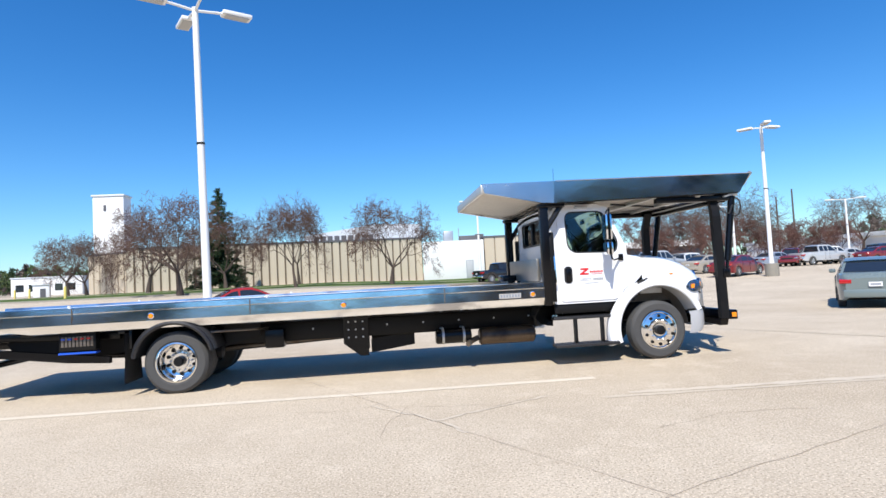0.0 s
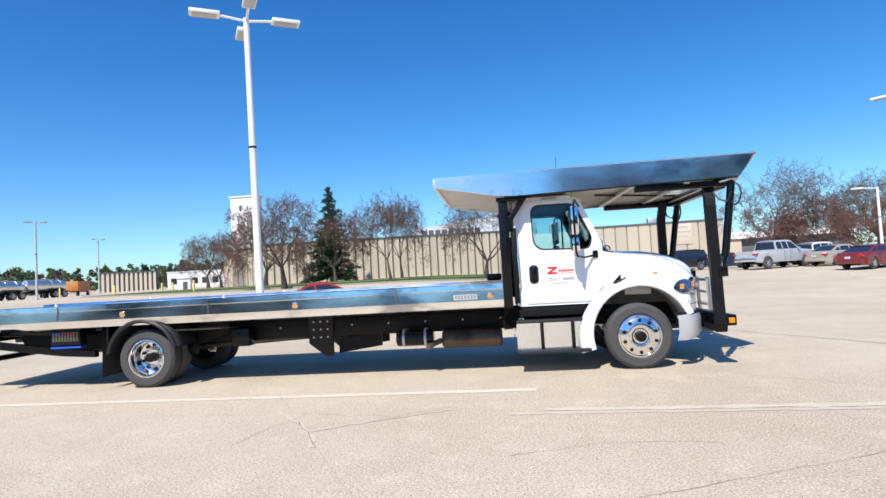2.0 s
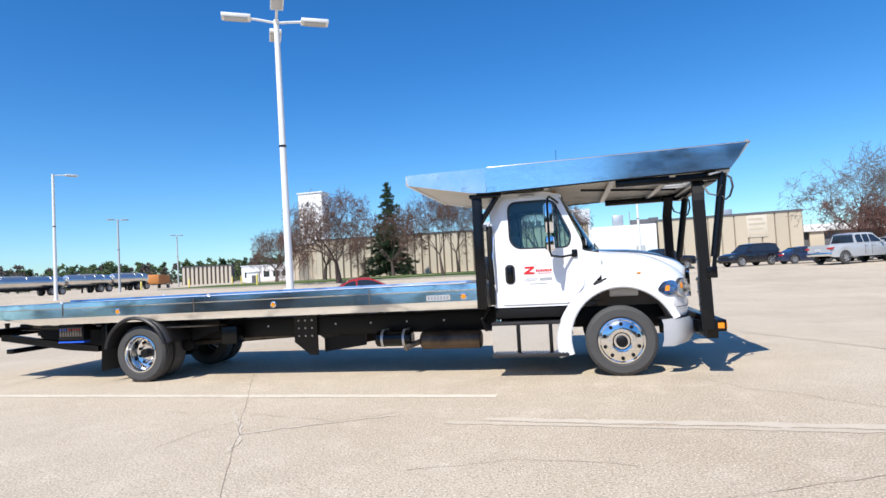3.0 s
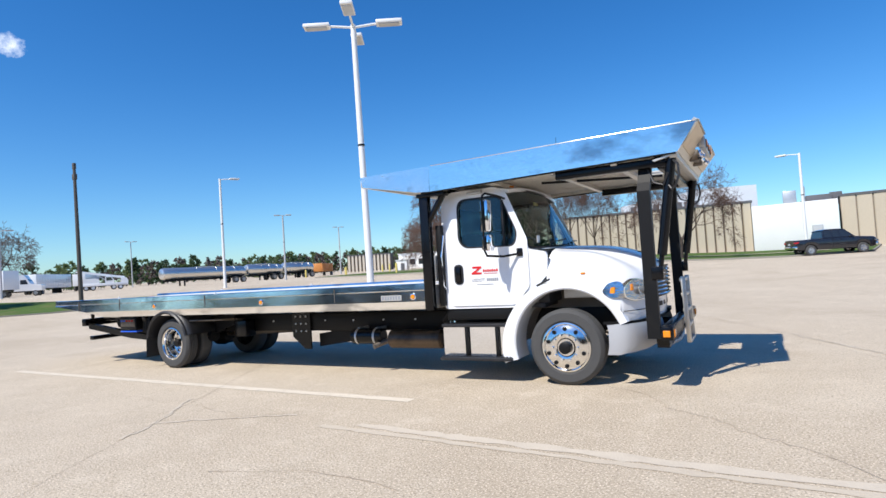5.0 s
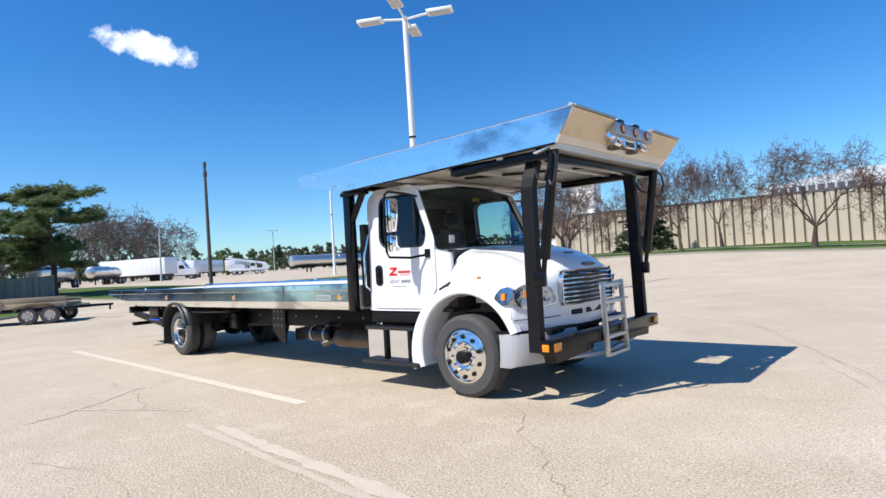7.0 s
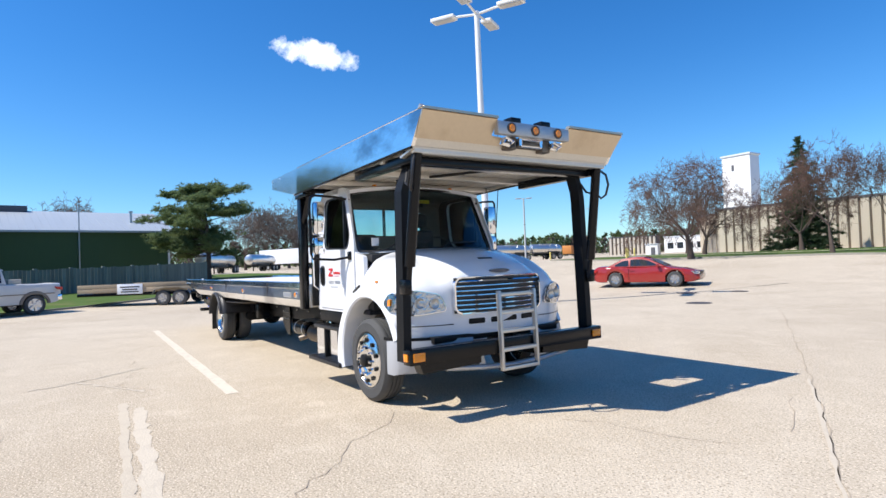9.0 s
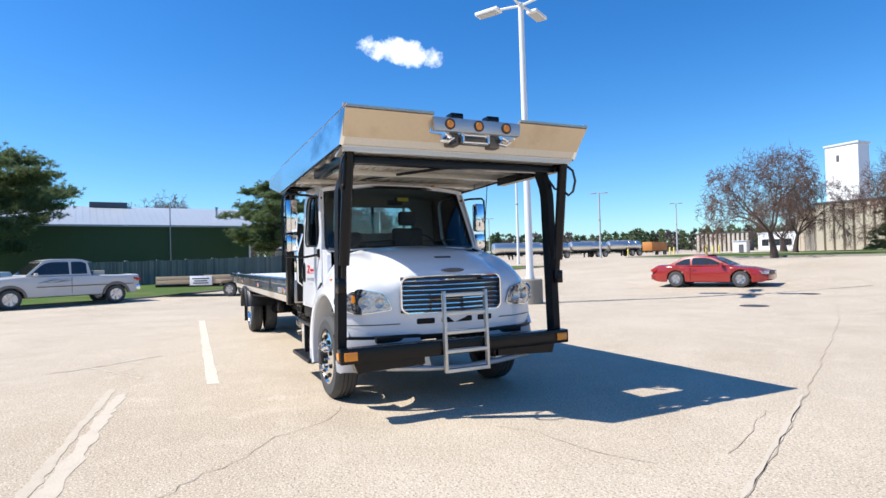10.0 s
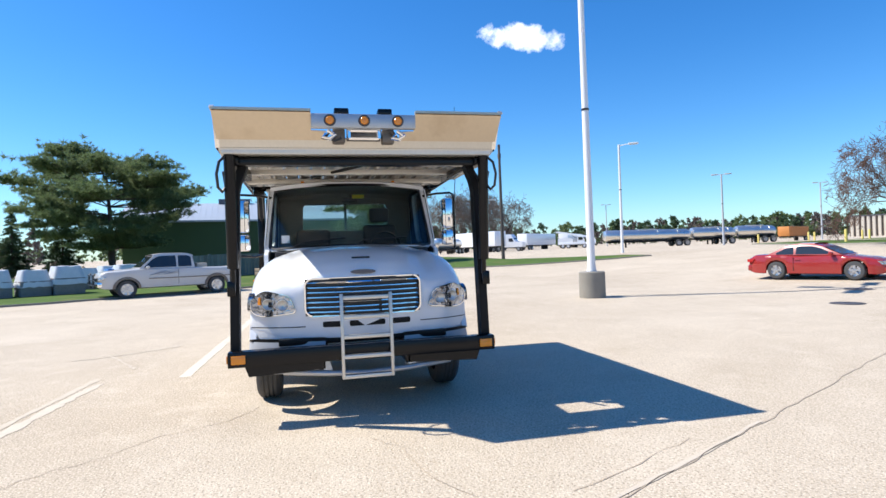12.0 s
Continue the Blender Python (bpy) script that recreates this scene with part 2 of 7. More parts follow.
PINE = material("pine_needles", (0.15, 0.205, 0.085), 0.75, vary=0.5, scale=1.2, fine=12, second=(0.25, 0.29, 0.135), second_scale=0.9, second_at=0.5, second_sharp=3)
def translucent(m, amount):
    """Lets light through thin needles."""
    n, l = m.node_tree.nodes, m.node_tree.links
    p, out = n["Principled BSDF"], n["Material Output"]
    tr, mx = n.new("ShaderNodeBsdfTranslucent"), n.new("ShaderNodeMixShader")
    l.new(p.inputs["Base Color"].links[0].from_socket, tr.inputs["Color"])
    mx.inputs[0].default_value = amount
    l.new(p.outputs[0], mx.inputs[1])
    l.new(tr.outputs[0], mx.inputs[2])
    l.new(mx.outputs[0], out.inputs["Surface"])


SPRUCE = material("spruce_needles", (0.060, 0.100, 0.045), 0.8, vary=0.5, scale=1.2, fine=12)
translucent(PINE, 0.5)
translucent(SPRUCE, 0.35)


# ---- mesh helpers ----
def bm_new():
    return bmesh.new()


def mesh_of(bm, name, mats, smooth=0.6):
    me = bpy.data.meshes.new(name)
    bmesh.ops.recalc_face_normals(bm, faces=bm.faces)
    bm.to_mesh(me)
    bm.free()
    for m in mats if isinstance(mats, (list, tuple)) else [mats]:
        me.materials.append(m)
    if smooth:
        me.shade_smooth()
        me.set_sharp_from_angle(angle=smooth)
    return me


def part(name, bm, mats, parent=None, label="", smooth=0.6):
    ob = new(name, mesh_of(bm, name, mats, smooth))
    ob.parent = parent
    return tagged(ob, label) if label else ob


def thing(name, label, category, m=None, group="", kind=""):
    ob = new(name)
    ob.empty_display_size = 0.2
    if m is not None:
        ob.matrix_basis = m
    return tagged(ob, label, category, group, kind)


def box(bm, x0, x1, y0, y1, z0, z1, bev=0.0, m=None, mi=0):
    r = bmesh.ops.create_cube(bm, size=1.0)
    vs = r["verts"]
    bmesh.ops.scale(bm, verts=vs, vec=(abs(x1 - x0), abs(y1 - y0), abs(z1 - z0)))
    bmesh.ops.translate(bm, verts=vs, vec=((x0 + x1) / 2, (y0 + y1) / 2, (z0 + z1) / 2))
    if bev:
        es = {e for v in vs for e in v.link_edges}
        out = bmesh.ops.bevel(bm, geom=list(es), offset=bev, segments=2, affect="EDGES", profile=0.5)
        vs = list({v for f in out["faces"] for v in f.verts} | {v for v in vs if v.is_valid})
    if m is not None:
        bmesh.ops.transform(bm, matrix=m, verts=vs)
    if mi:
        for f in {f for v in vs for f in v.link_faces}:
            f.material_index = mi
    return vs


def tube(bm, pts, r, seg=8, caps=True, mi=0):
    """A round bar along points; r is one radius or one for each point."""
    pts = [Vector(p) for p in pts]
    rs = r if isinstance(r, (list, tuple)) else [r] * len(pts)
    rings = []
    up = None
    for k, p in enumerate(pts):
        d = (pts[min(k + 1, len(pts) - 1)] - pts[max(k - 1, 0)]).normalized()
        if up is None:
            up = d.orthogonal().normalized()
        up = (up - d * up.dot(d)).normalized()
        s = d.cross(up)
        rings.append([bm.verts.new(p + (up * math.cos(a) + s * math.sin(a)) * rs[k]) for a in (2 * math.pi * j / seg for j in range(seg))])
    fs = []
    for a, b in zip(rings, rings[1:]):
        fs += [bm.faces.new((a[j], a[(j + 1) % seg], b[(j + 1) % seg], b[j])) for j in range(seg)]
    if caps:
        fs += [bm.faces.new(rings[0][::-1]), bm.faces.new(rings[-1])]
    for f in fs:
        f.material_index = mi
    return rings


def prism(bm, poly, axis, a, b, mi=0):
    """A polygon, in the two other axes, drawn out along axis from a to b."""
    def at(p, v):
        q = list(p)
        q.insert("xyz".index(axis), v)
        return q
    lo, hi = [bm.verts.new(at(p, a)) for p in poly], [bm.verts.new(at(p, b)) for p in poly]
    n = len(poly)
    fs = [bm.faces.new(lo), bm.faces.new(hi[::-1])] + [bm.faces.new((lo[k], hi[k], hi[(k + 1) % n], lo[(k + 1) % n])) for k in range(n)]
    for f in fs:
        f.material_index = mi
    return lo + hi


def lathe(bm, profile, centre, axis="y", seg=32, mi=0):
    """Turns (radius, along) pairs round an axis through centre."""
    c = Vector(centre)
    rings = []
    for r, d in profile:
        ring = []
        for j in range(seg):
            a = 2 * math.pi * j / seg
            u, v = r * math.cos(a), r * math.sin(a)
            off = {"y": (u, d, v), "x": (d, u, v), "z": (u, v, d)}[axis]
            ring.append(bm.verts.new(c + Vector(off)))
        rings.append(ring)
    for a, b in zip(rings, rings[1:]):
        for j in range(seg):
            bm.faces.new((a[j], a[(j + 1) % seg], b[(j + 1) % seg], b[j])).material_index = mi
    return rings


def grid(bm, rows, mi=0):
    """Quads over rows of points of equal length."""
    vs = [[bm.verts.new(p) for p in row] for row in rows]
    for a, b in zip(vs, vs[1:]):
        for j in range(len(a) - 1):
            bm.faces.new((a[j], a[j + 1], b[j + 1], b[j])).material_index = mi
    return vs


def panel(bm, outer, holes, place, thick, mi=0, cuts=0):
    """A flat outline with holes, laid by place(a, b) -> point and thickened along thick (a vector)."""
    es = []
    for loop in [outer, *holes]:
        vs = [bm.verts.new(place(*p)) for p in loop]
        es += [bm.edges.new((vs[k], vs[(k + 1) % len(vs)])) for k in range(len(vs))]
    fs = [g for g in bmesh.ops.triangle_fill(bm, edges=es, use_beauty=True)["geom"] if isinstance(g, bmesh.types.BMFace)]
    out = bmesh.ops.extrude_face_region(bm, geom=fs)["geom"]
    bmesh.ops.translate(bm, verts=[g for g in out if isinstance(g, bmesh.types.BMVert)], vec=thick)
    for f in fs + [g for g in out if isinstance(g, bmesh.types.BMFace)]:
        f.material_index = mi


def rounded(x0, x1, y0, y1, r, n=5):
    """A rectangle's outline with rounded corners."""
    out = []
    for cx, cy, a0 in ((x1 - r, y1 - r, 0), (x0 + r, y1 - r, 90), (x0 + r, y0 + r, 180), (x1 - r, y0 + r, 270)):
        out += [(cx + r * math.cos(radians(a0 + 90 * k / n)), cy + r * math.sin(radians(a0 + 90 * k / n))) for k in range(n + 1)]
    return out


def round_poly(pts, r, n=4):
    """A polygon's outline with its corners cut round by about r."""
    out = []
    for k, p in enumerate(pts):
        p, a, b = Vector(p), Vector(pts[k - 1]), Vector(pts[(k + 1) % len(pts)])
        ra, rb = min(r, (a - p).length / 2.2), min(r, (b - p).length / 2.2)
        s, e = p + (a - p).normalized() * ra, p + (b - p).normalized() * rb
        for j in range(n + 1):
            t = j / n
            q = s * (1 - t) ** 2 + p * 2 * t * (1 - t) + e * t * t
            out.append((q.x, q.y))
    return out


# ---- ground ----
def smooth_step(a, b, v):
    s = min(max((v - a) / (b - a), 0.0), 1.0)
    return s * s * (3 - 2 * s)


def ground_z(x, y):
    """The lot is level round the truck and climbs gently towards the buildings, the trees and the road."""
    u = math.hypot(max(y, 0.0), 0.55 * abs(x + 4.0))
    verge = 0.12 * smooth_step(25, 34, -x) * (1 - smooth_step(4, 14, y)) - 0.45 * smooth_step(-12, 4, x) * smooth_step(13, 30, y)
    return 1.15 * smooth_step(13, 38, u) + 0.008 * max(0.0, u - 40) + verge


def spread(near, far, steps):
    """Coordinates fine near zero and coarse far off."""
    inner = list(np.linspace(-near, near, steps))
    outer, v = [], near
    while v < far:
        v *= 1.22
        outer.append(v)
    return [-v for v in outer[::-1]] + inner + outer


def sheet_ground():
    bm = bm_new()
    xs, ys = [v - 4 for v in spread(70, 2600, 48)], [v + 10 for v in spread(70, 2600, 48)]
    grid(bm, [[(x, y, ground_z(x, y)) for x in xs] for y in ys])
    return tagged(part("ground", bm, CONCRETE), "pale tan weathered concrete parking lot with fine stains", "ground", kind="structure")


def strip(bm, pts, width, lift=0.004, jag=0.0, rng=None, rough=0.5):
    """A flat band along points, on the ground."""
    pts = [Vector(p) for p in pts]
    rows = []
    for k, p in enumerate(pts):
        d = (pts[min(k + 1, len(pts) - 1)] - pts[max(k - 1, 0)]).normalized()
        s = Vector((-d.y, d.x))
        w = width * (1 + (rng.uniform(-rough, rough) if rng else 0))
        o = s * (rng.uniform(-jag, jag) if rng else 0)
        rows.append([(q.x, q.y, ground_z(q.x, q.y) + lift) for q in (p + o - s * w / 2, p + o + s * w / 2)])
    grid(bm, rows)


def steps_between(a, b, n):
    return [(a[0] + (b[0] - a[0]) * k / n, a[1] + (b[1] - a[1]) * k / n) for k in range(n + 1)]


ground = sheet_ground()
rng = random.Random(5)


def painted_line(name, a, b, width, mat, label, n=40, lift=0.004):
    bm = bm_new()
    strip(bm, steps_between(a, b, n), width, lift, 0.006, rng, 0.08)
    return tagged(part(name, bm, mat), label, "line marking", kind="structure")


painted_line("parking_line", (-11.5, -2.06), (-1.62, -2.33), 0.16, LINE_PAINT, "worn cream painted parking line on the concrete")
for k, pts in enumerate(([(-1.60, -3.41), (-0.4, -3.50), (0.7, -3.56), (1.8, -3.64), (5.0, -3.80), (9.2, -3.95)],
                         [(-2.0, -3.56), (-1.0, -3.61), (0.0, -3.68), (1.0, -3.735), (1.7, -3.78), (3.2, -3.86)])):
    bm = bm_new()
    full = []
    for a, b in zip(pts, pts[1:]):
        full += steps_between(a, b, 9)[:-1]
    strip(bm, full, 0.14 - 0.05 * k, 0.004, 0.012, rng, 0.35)
    tagged(part("parking_line", bm, LINE_GHOST if k else LINE_FADED), "faded cream painted parking line on the concrete", "line marking", kind="structure")


def crack(pts, width, jag, mat, label):
    bm = bm_new()
    full = []
    for a, b in zip(pts, pts[1:]):
        n = max(4, int(math.dist(a, b) / 0.22))
        full += steps_between(a, b, n)[:-1]
    strip(bm, full + [pts[-1]], width, 0.005, jag, rng)
    return tagged(part("joint", bm, mat), label, "crack", kind="structure")


crack([(-13.5, 14.0), (-6.2, -0.2), (-4.2, -3.85), (-3.2, -5.7), (-0.8, -10.2)], 0.006, 0.02, JOINT, "narrow dark slab joint crossing the concrete")
crack([(-9.0, 24.0), (-1.0, 10.6), (0.32, 8.1), (2.66, 3.68), (3.37, 2.30), (4.36, 0.31), (6.9, -4.4), (10.5, -10.8)], 0.010, 0.025, JOINT, "straight crumbling slab joint in the concrete")
crack([(0.50, -1.10), (0.95, -1.42), (1.28, -1.95), (1.72, -2.25), (2.05, -2.7), (2.42, -2.96), (3.1, -3.9), (4.5, -5.4)], 0.008, 0.035, JOINT, "ragged hairline crack in the concrete")
crack([(-3.4, -6.8), (-0.49, -5.65), (1.17, -4.97), (5.4, -3.2), (9.6, -1.2)], 0.006, 0.02, JOINT, "thin slab joint in the concrete")
crack([(-10.1, 9.2), (-8.9, 12.6), (-6.9, 17.6), (-5.8, 21.0)], 0.06, 0.03, TAR, "dark tar-filled joint leading from the lamp base")
crack([(-4.75, -4.5), (-4.35, -3.2), (-3.3, -3.5), (-2.5, -3.1)], 0.006, 0.05, JOINT, "broken patch edge in the concrete")
for pts in ([(-4.8, -3.0), (-4.5, -3.45), (-4.25, -3.75), (-3.95, -4.2), (-3.85, -4.6)], [(-4.05, -4.05), (-3.6, -3.75), (-3.0, -3.45), (-2.6, -3.25)], [(2.72, 3.50), (3.34, 2.30), (3.82, 1.35), (4.33, 0.31)],
            [(4.33, 0.31), (5.55, -1.85), (6.8, -4.2)]):
    crack(pts, 0.04, 0.03 if pts[0][0] < 0 else 0.012, LINE_FADED, "pale crumbled edge of a slab joint")
for pts in ([(2.0, 0.0), (2.35, 0.22), (2.9, 0.30), (3.5, 0.52)], [(2.9, 2.6), (3.3, 1.9), (3.6, 1.2)], [(-6.6, -3.3), (-5.8, -3.05), (-5.2, -3.2), (-4.7, -3.0)], [(-2.0, -5.0), (-1.2, -4.7), (-0.2, -4.75)]):
    crack(pts, 0.007, 0.04, JOINT, "ragged hairline crack in the concrete")
for cx, cy, r in ((-7.3, 16.2, 0.42), (-4.6, 12.7, 0.38), (-5.9, 17.4, 0.3)):
    bm = bm_new()
    lathe(bm, [(0.001, 0.012), (r * 0.82, 0.012), (r * 0.84, 0.005), (r * 0.95, 0.005), (r, 0.014), (r * 1.06, 0.0)], (cx, cy, ground_z(cx, cy)), "z", 28)
    tagged(part("manhole_cover", bm, STEEL), "round dark iron drain cover set in the concrete", "manhole cover")


# ---- the car carrier truck ----
truck = thing("car_carrier_truck", "white day-cab flatbed car carrier with polished aluminium decks on concrete", "truck", pose(0, 0.04, 0))


def wheel(parent, x, y, z, r, w, side, dual=False, deep=False, rim_mat=ALU):
    """A truck wheel; side is -1 for the right-hand side. deep: the dished outer rear wheel."""
    tyre_bm = bm_new()
    prof = [(r * 0.64, -w * 0.42), (r * 0.70, -w * 0.5), (r * 0.90, -w * 0.5), (r * 0.975, -w * 0.40), (r * 0.995, -w * 0.34)]
    for k in range(4):
        c = (-0.27 + 0.18 * k) * w
        prof += [(r, c - w * 0.055), (r, c + w * 0.055), (r * 0.975, c + w * 0.06), (r * 0.975, c + w * 0.115)]
    prof += [(r * 0.995, w * 0.34), (r * 0.975, w * 0.40), (r * 0.90, w * 0.5), (r * 0.70, w * 0.5), (r * 0.64, w * 0.42)]
    lathe(tyre_bm, prof, (x, y, z), "y", 48)
    wh = part("wheel", tyre_bm, RUBBER, parent, "dusty black tyre on a polished aluminium disc")
    bm = bm_new()
    o = side
    f = w * 0.5 * o
    if deep:
        prof = [(r * 0.65, f * 0.95), (r * 0.61, f * 1.0), (r * 0.585, f * 0.9), (r * 0.56, f * 0.3), (r * 0.545, f * 0.28), (r * 0.53, -f * 0.85), (r * 0.46, -f * 1.0), (r * 0.36, -f * 1.0), (r * 0.26, -f * 0.95), (r * 0.25, -f * 0.5), (0.001, -f * 0.5)]
    else:
        prof = [(r * 0.65, f * 0.95), (r * 0.61, f * 1.0), (r * 0.58, f * 0.86), (r * 0.52, f * 0.95), (r * 0.42, f * 1.12), (r * 0.30, f * 1.16), (r * 0.24, f * 1.1), (r * 0.22, f * 1.05), (0.001, f * 1.05)]
    lathe(bm, prof, (x, y, z), "y", 48)
    part("rim", bm, rim_mat, wh)
    base = -f * 0.97 if deep else f * 1.13
    for k in range(10):
        bm = bm_new()
        a = 2 * math.pi * (k + 0.5) / 10
        q = 0.42 if deep else 0.49
        cx, cz = x + r * q * math.cos(a), z + r * q * math.sin(a)
        yy = y + (-f * 0.92 if deep else f * 1.0)
        tube(bm, [(cx, yy - 0.02 * o, cz), (cx, yy + 0.022 * o, cz)], r * 0.052, 10)
        part("hand_hole", bm, BLACK_DULL, wh)
    for k in range(10):
        a = 2 * math.pi * k / 10
        cx, cz = x + r * 0.33 * math.cos(a), z + r * 0.33 * math.sin(a)
        bm = bm_new()
        tube(bm, [(cx, y + base, cz), (cx, y + base + 0.045 * o, cz)], [0.017, 0.014], 6)
        part("wheel_nut", bm, CHROME if not deep else GALV, wh, smooth=0.3)
    bm = bm_new()
    hub0, hub1 = (-f * 0.95, f * 0.35) if deep else (f * 1.0, f * 1.55)
    lathe(bm, [(r * 0.16, hub0), (r * 0.16, hub1 * 0.85 + hub0 * 0.15), (r * 0.12, hub1), (0.001, hub1)], (x, y, z), "y", 20)
    part("hub", bm, BLACK_DULL, wh)
    if dual:
        bm = bm_new()
        lathe(bm, [(r * 0.6, -w * 0.5), (r * 0.9, -w * 0.5), (r * 0.98, -w * 0.38), (r, -w * 0.2), (r, w * 0.2), (r * 0.98, w * 0.38), (r * 0.9, w * 0.5), (r * 0.6, w * 0.5)],
              (x, y - o * (w + 0.09), z), "y", 40)
        part("inner_tyre", bm, RUBBER, wh)
    return wh


R = 0.485
ARCH = 0.52
REAR = -7.74
for s in (-1, 1):
    wheel(truck, 0.0, s * 1.06, R, R, 0.27, s)
    wheel(truck, REAR, s * 1.06, R * 0.97, R * 0.97, 0.25, s, dual=True, deep=True)

# chassis
for s in (-1, 1):
    bm = bm_new()
    box(bm, -9.9, 0.7, s * 0.43 - 0.04, s * 0.43 + 0.04, 0.62, 0.93, 0.012)
    part("frame_rail", bm, BLACK_DULL, truck)
    for x in np.arange(-7.0, -0.9, 0.62):
        bm = bm_new()
        tube(bm, [(x, s * 0.47, 0.80), (x, s * 0.487, 0.80)], 0.016, 6)
        part("frame_bolt", bm, GALV, truck)
for x in (-9.6, -8.6, -7.2, -6.2, -5.0, -4.0, -3.0, -2.2):
    bm = bm_new()
    box(bm, x - 0.05, x + 0.05, -0.42, 0.42, 0.68, 0.88, 0.01)
    part("cross_member", bm, BLACK_DULL, truck)
for x, rr in ((REAR, 0.085), (0.0, 0.06)):
    bm = bm_new()
    tube(bm, [(x, -0.95, R), (x, 0.95, R)], rr, 14)
    if x == REAR:
        lathe(bm, [(0.001, -0.22), (0.12, -0.2), (0.2, -0.08), (0.2, 0.08), (0.12, 0.2), (0.001, 0.22)], (x, 0, R), "x", 16)
    part("axle", bm, BLACK_DULL, truck)
bm = bm_new()
tube(bm, [(REAR + 0.2, 0, R + 0.02), (-5.0, 0, 0.62)], 0.05, 12)
tube(bm, [(-5.0, 0, 0.62), (-1.2, 0, 0.72)], 0.05, 12)
part("drive_shaft", bm, STEEL, truck)
for s in (-1, 1):
    bm = bm_new()
    tube(bm, [(REAR - 0.75, s * 0.52, 0.70), (REAR - 0.3, s * 0.52, 0.56), (REAR + 0.3, s * 0.52, 0.56), (REAR + 0.75, s * 0.52, 0.70)], 0.04, 8)
    part("leaf_spring", bm, BLACK_DULL, truck)
    bm = bm_new()
    lathe(bm, [(0.001, -0.14), (0.11, -0.13), (0.12, 0), (0.11, 0.13), (0.001, 0.14)], (REAR + 0.42, s * 0.62, 0.55), "x", 16)
    part("brake_chamber", bm, BLACK_DULL, truck)
    # hanger bracket with three by three bolts
    bm = bm_new()
    prism(bm, [(-5.26, 0.95), (-4.84, 0.95), (-4.84, 0.30), (-4.98, 0.30), (-5.26, 0.52)], "y", s * 0.485, s * 0.515)
    part("hanger_plate", bm, BLACK, truck)
    for k in range(9):
        x, z = -5.17 + 0.12 * (k % 3), 0.88 - 0.13 * (k // 3)
        bm = bm_new()
        tube(bm, [(x, s * 0.51, z), (x, s * 0.53, z)], 0.016, 6)
        part("bolt", bm, GALV, truck)
    bm = bm_new()
    prism(bm, [(-4.8, 0.55), (-4.3, 0.62), (-4.05, 0.62), (-4.05, 0.42), (-4.8, 0.32)], "y", s * 0.30, s * 0.33)
    part("gusset", bm, BLACK_DULL, truck)
# tanks and silencer below the frame
bm = bm_new()
tube(bm, [(-3.72, -0.72, 0.56), (-3.70, -0.72, 0.56), (-3.14, -0.72, 0.56), (-3.12, -0.72, 0.56)], [0.10, 0.125, 0.125, 0.10], 20)
part("air_tank", bm, BLACK, truck, "black air tank")
for x in (-3.6, -3.25):
    bm = bm_new()
    lathe(bm, [(0.132, -0.02), (0.132, 0.02)], (x, -0.72, 0.56), "x", 20)
    box(bm, x - 0.02, x + 0.02, -0.74, -0.42, 0.66, 0.70)
    part("tank_strap", bm, GALV, truck)
bm = bm_new()
tube(bm, [(-2.98, -0.72, 0.52), (-2.95, -0.72, 0.52), (-2.05, -0.72, 0.52), (-2.02, -0.72, 0.52)], [0.11, 0.145, 0.145, 0.11], 20)
part("silencer", bm, HEAT_STEEL, truck, "brown heat-stained exhaust silencer")
bm = bm_new()
tube(bm, [(-3.0, -0.72, 0.50), (-3.12, -0.78, 0.46), (-3.2, -0.9, 0.42)], 0.045, 12)
part("exhaust_pipe", bm, STEEL, truck)
bm = bm_new()
box(bm, -6.5, -6.2, -0.75, -0.5, 0.55, 0.85, 0.02)
part("valve_box", bm, BLACK, truck)
bm = bm_new()
for k in range(5):
    tube(bm, [(-1.95 + 0.02 * k, -0.5 - 0.05 * k, 0.98), (-2.0, -0.55 - 0.05 * k, 0.8), (-1.85 - 0.03 * k, -0.6, 0.62)], 0.015, 6)
part("hose", bm, PLASTIC, truck)

# ---- cab ----
def tumble(z):
    return 1.11 - 0.075 * max(0.0, z - 1.75)


def cab_side(s, off=0.0):
    return lambda x, z: Vector((x, s * (tumble(z) + off), z))


SIDE = round_poly([(-1.75, 1.0), (-0.62, 1.0), (-0.2, 1.42), (-0.2, 1.72), (-0.45, 1.77), (-0.80, 2.60), (-0.90, 2.66), (-1.60, 2.66), (-1.75, 2.5)], 0.05)
DOOR_WIN = round_poly([(-1.48, 1.95), (-1.38, 1.84), (-0.63, 1.82), (-0.58, 2.0), (-0.80, 2.50), (-0.90, 2.54), (-1.42, 2.54), (-1.49, 2.46)], 0.08)
DOOR = round_poly([(-1.63, 1.04), (-0.66, 1.04), (-0.45, 1.28), (-0.45, 1.90), (-0.74, 2.58), (-1.56, 2.60), (-1.62, 2.5)], 0.06)
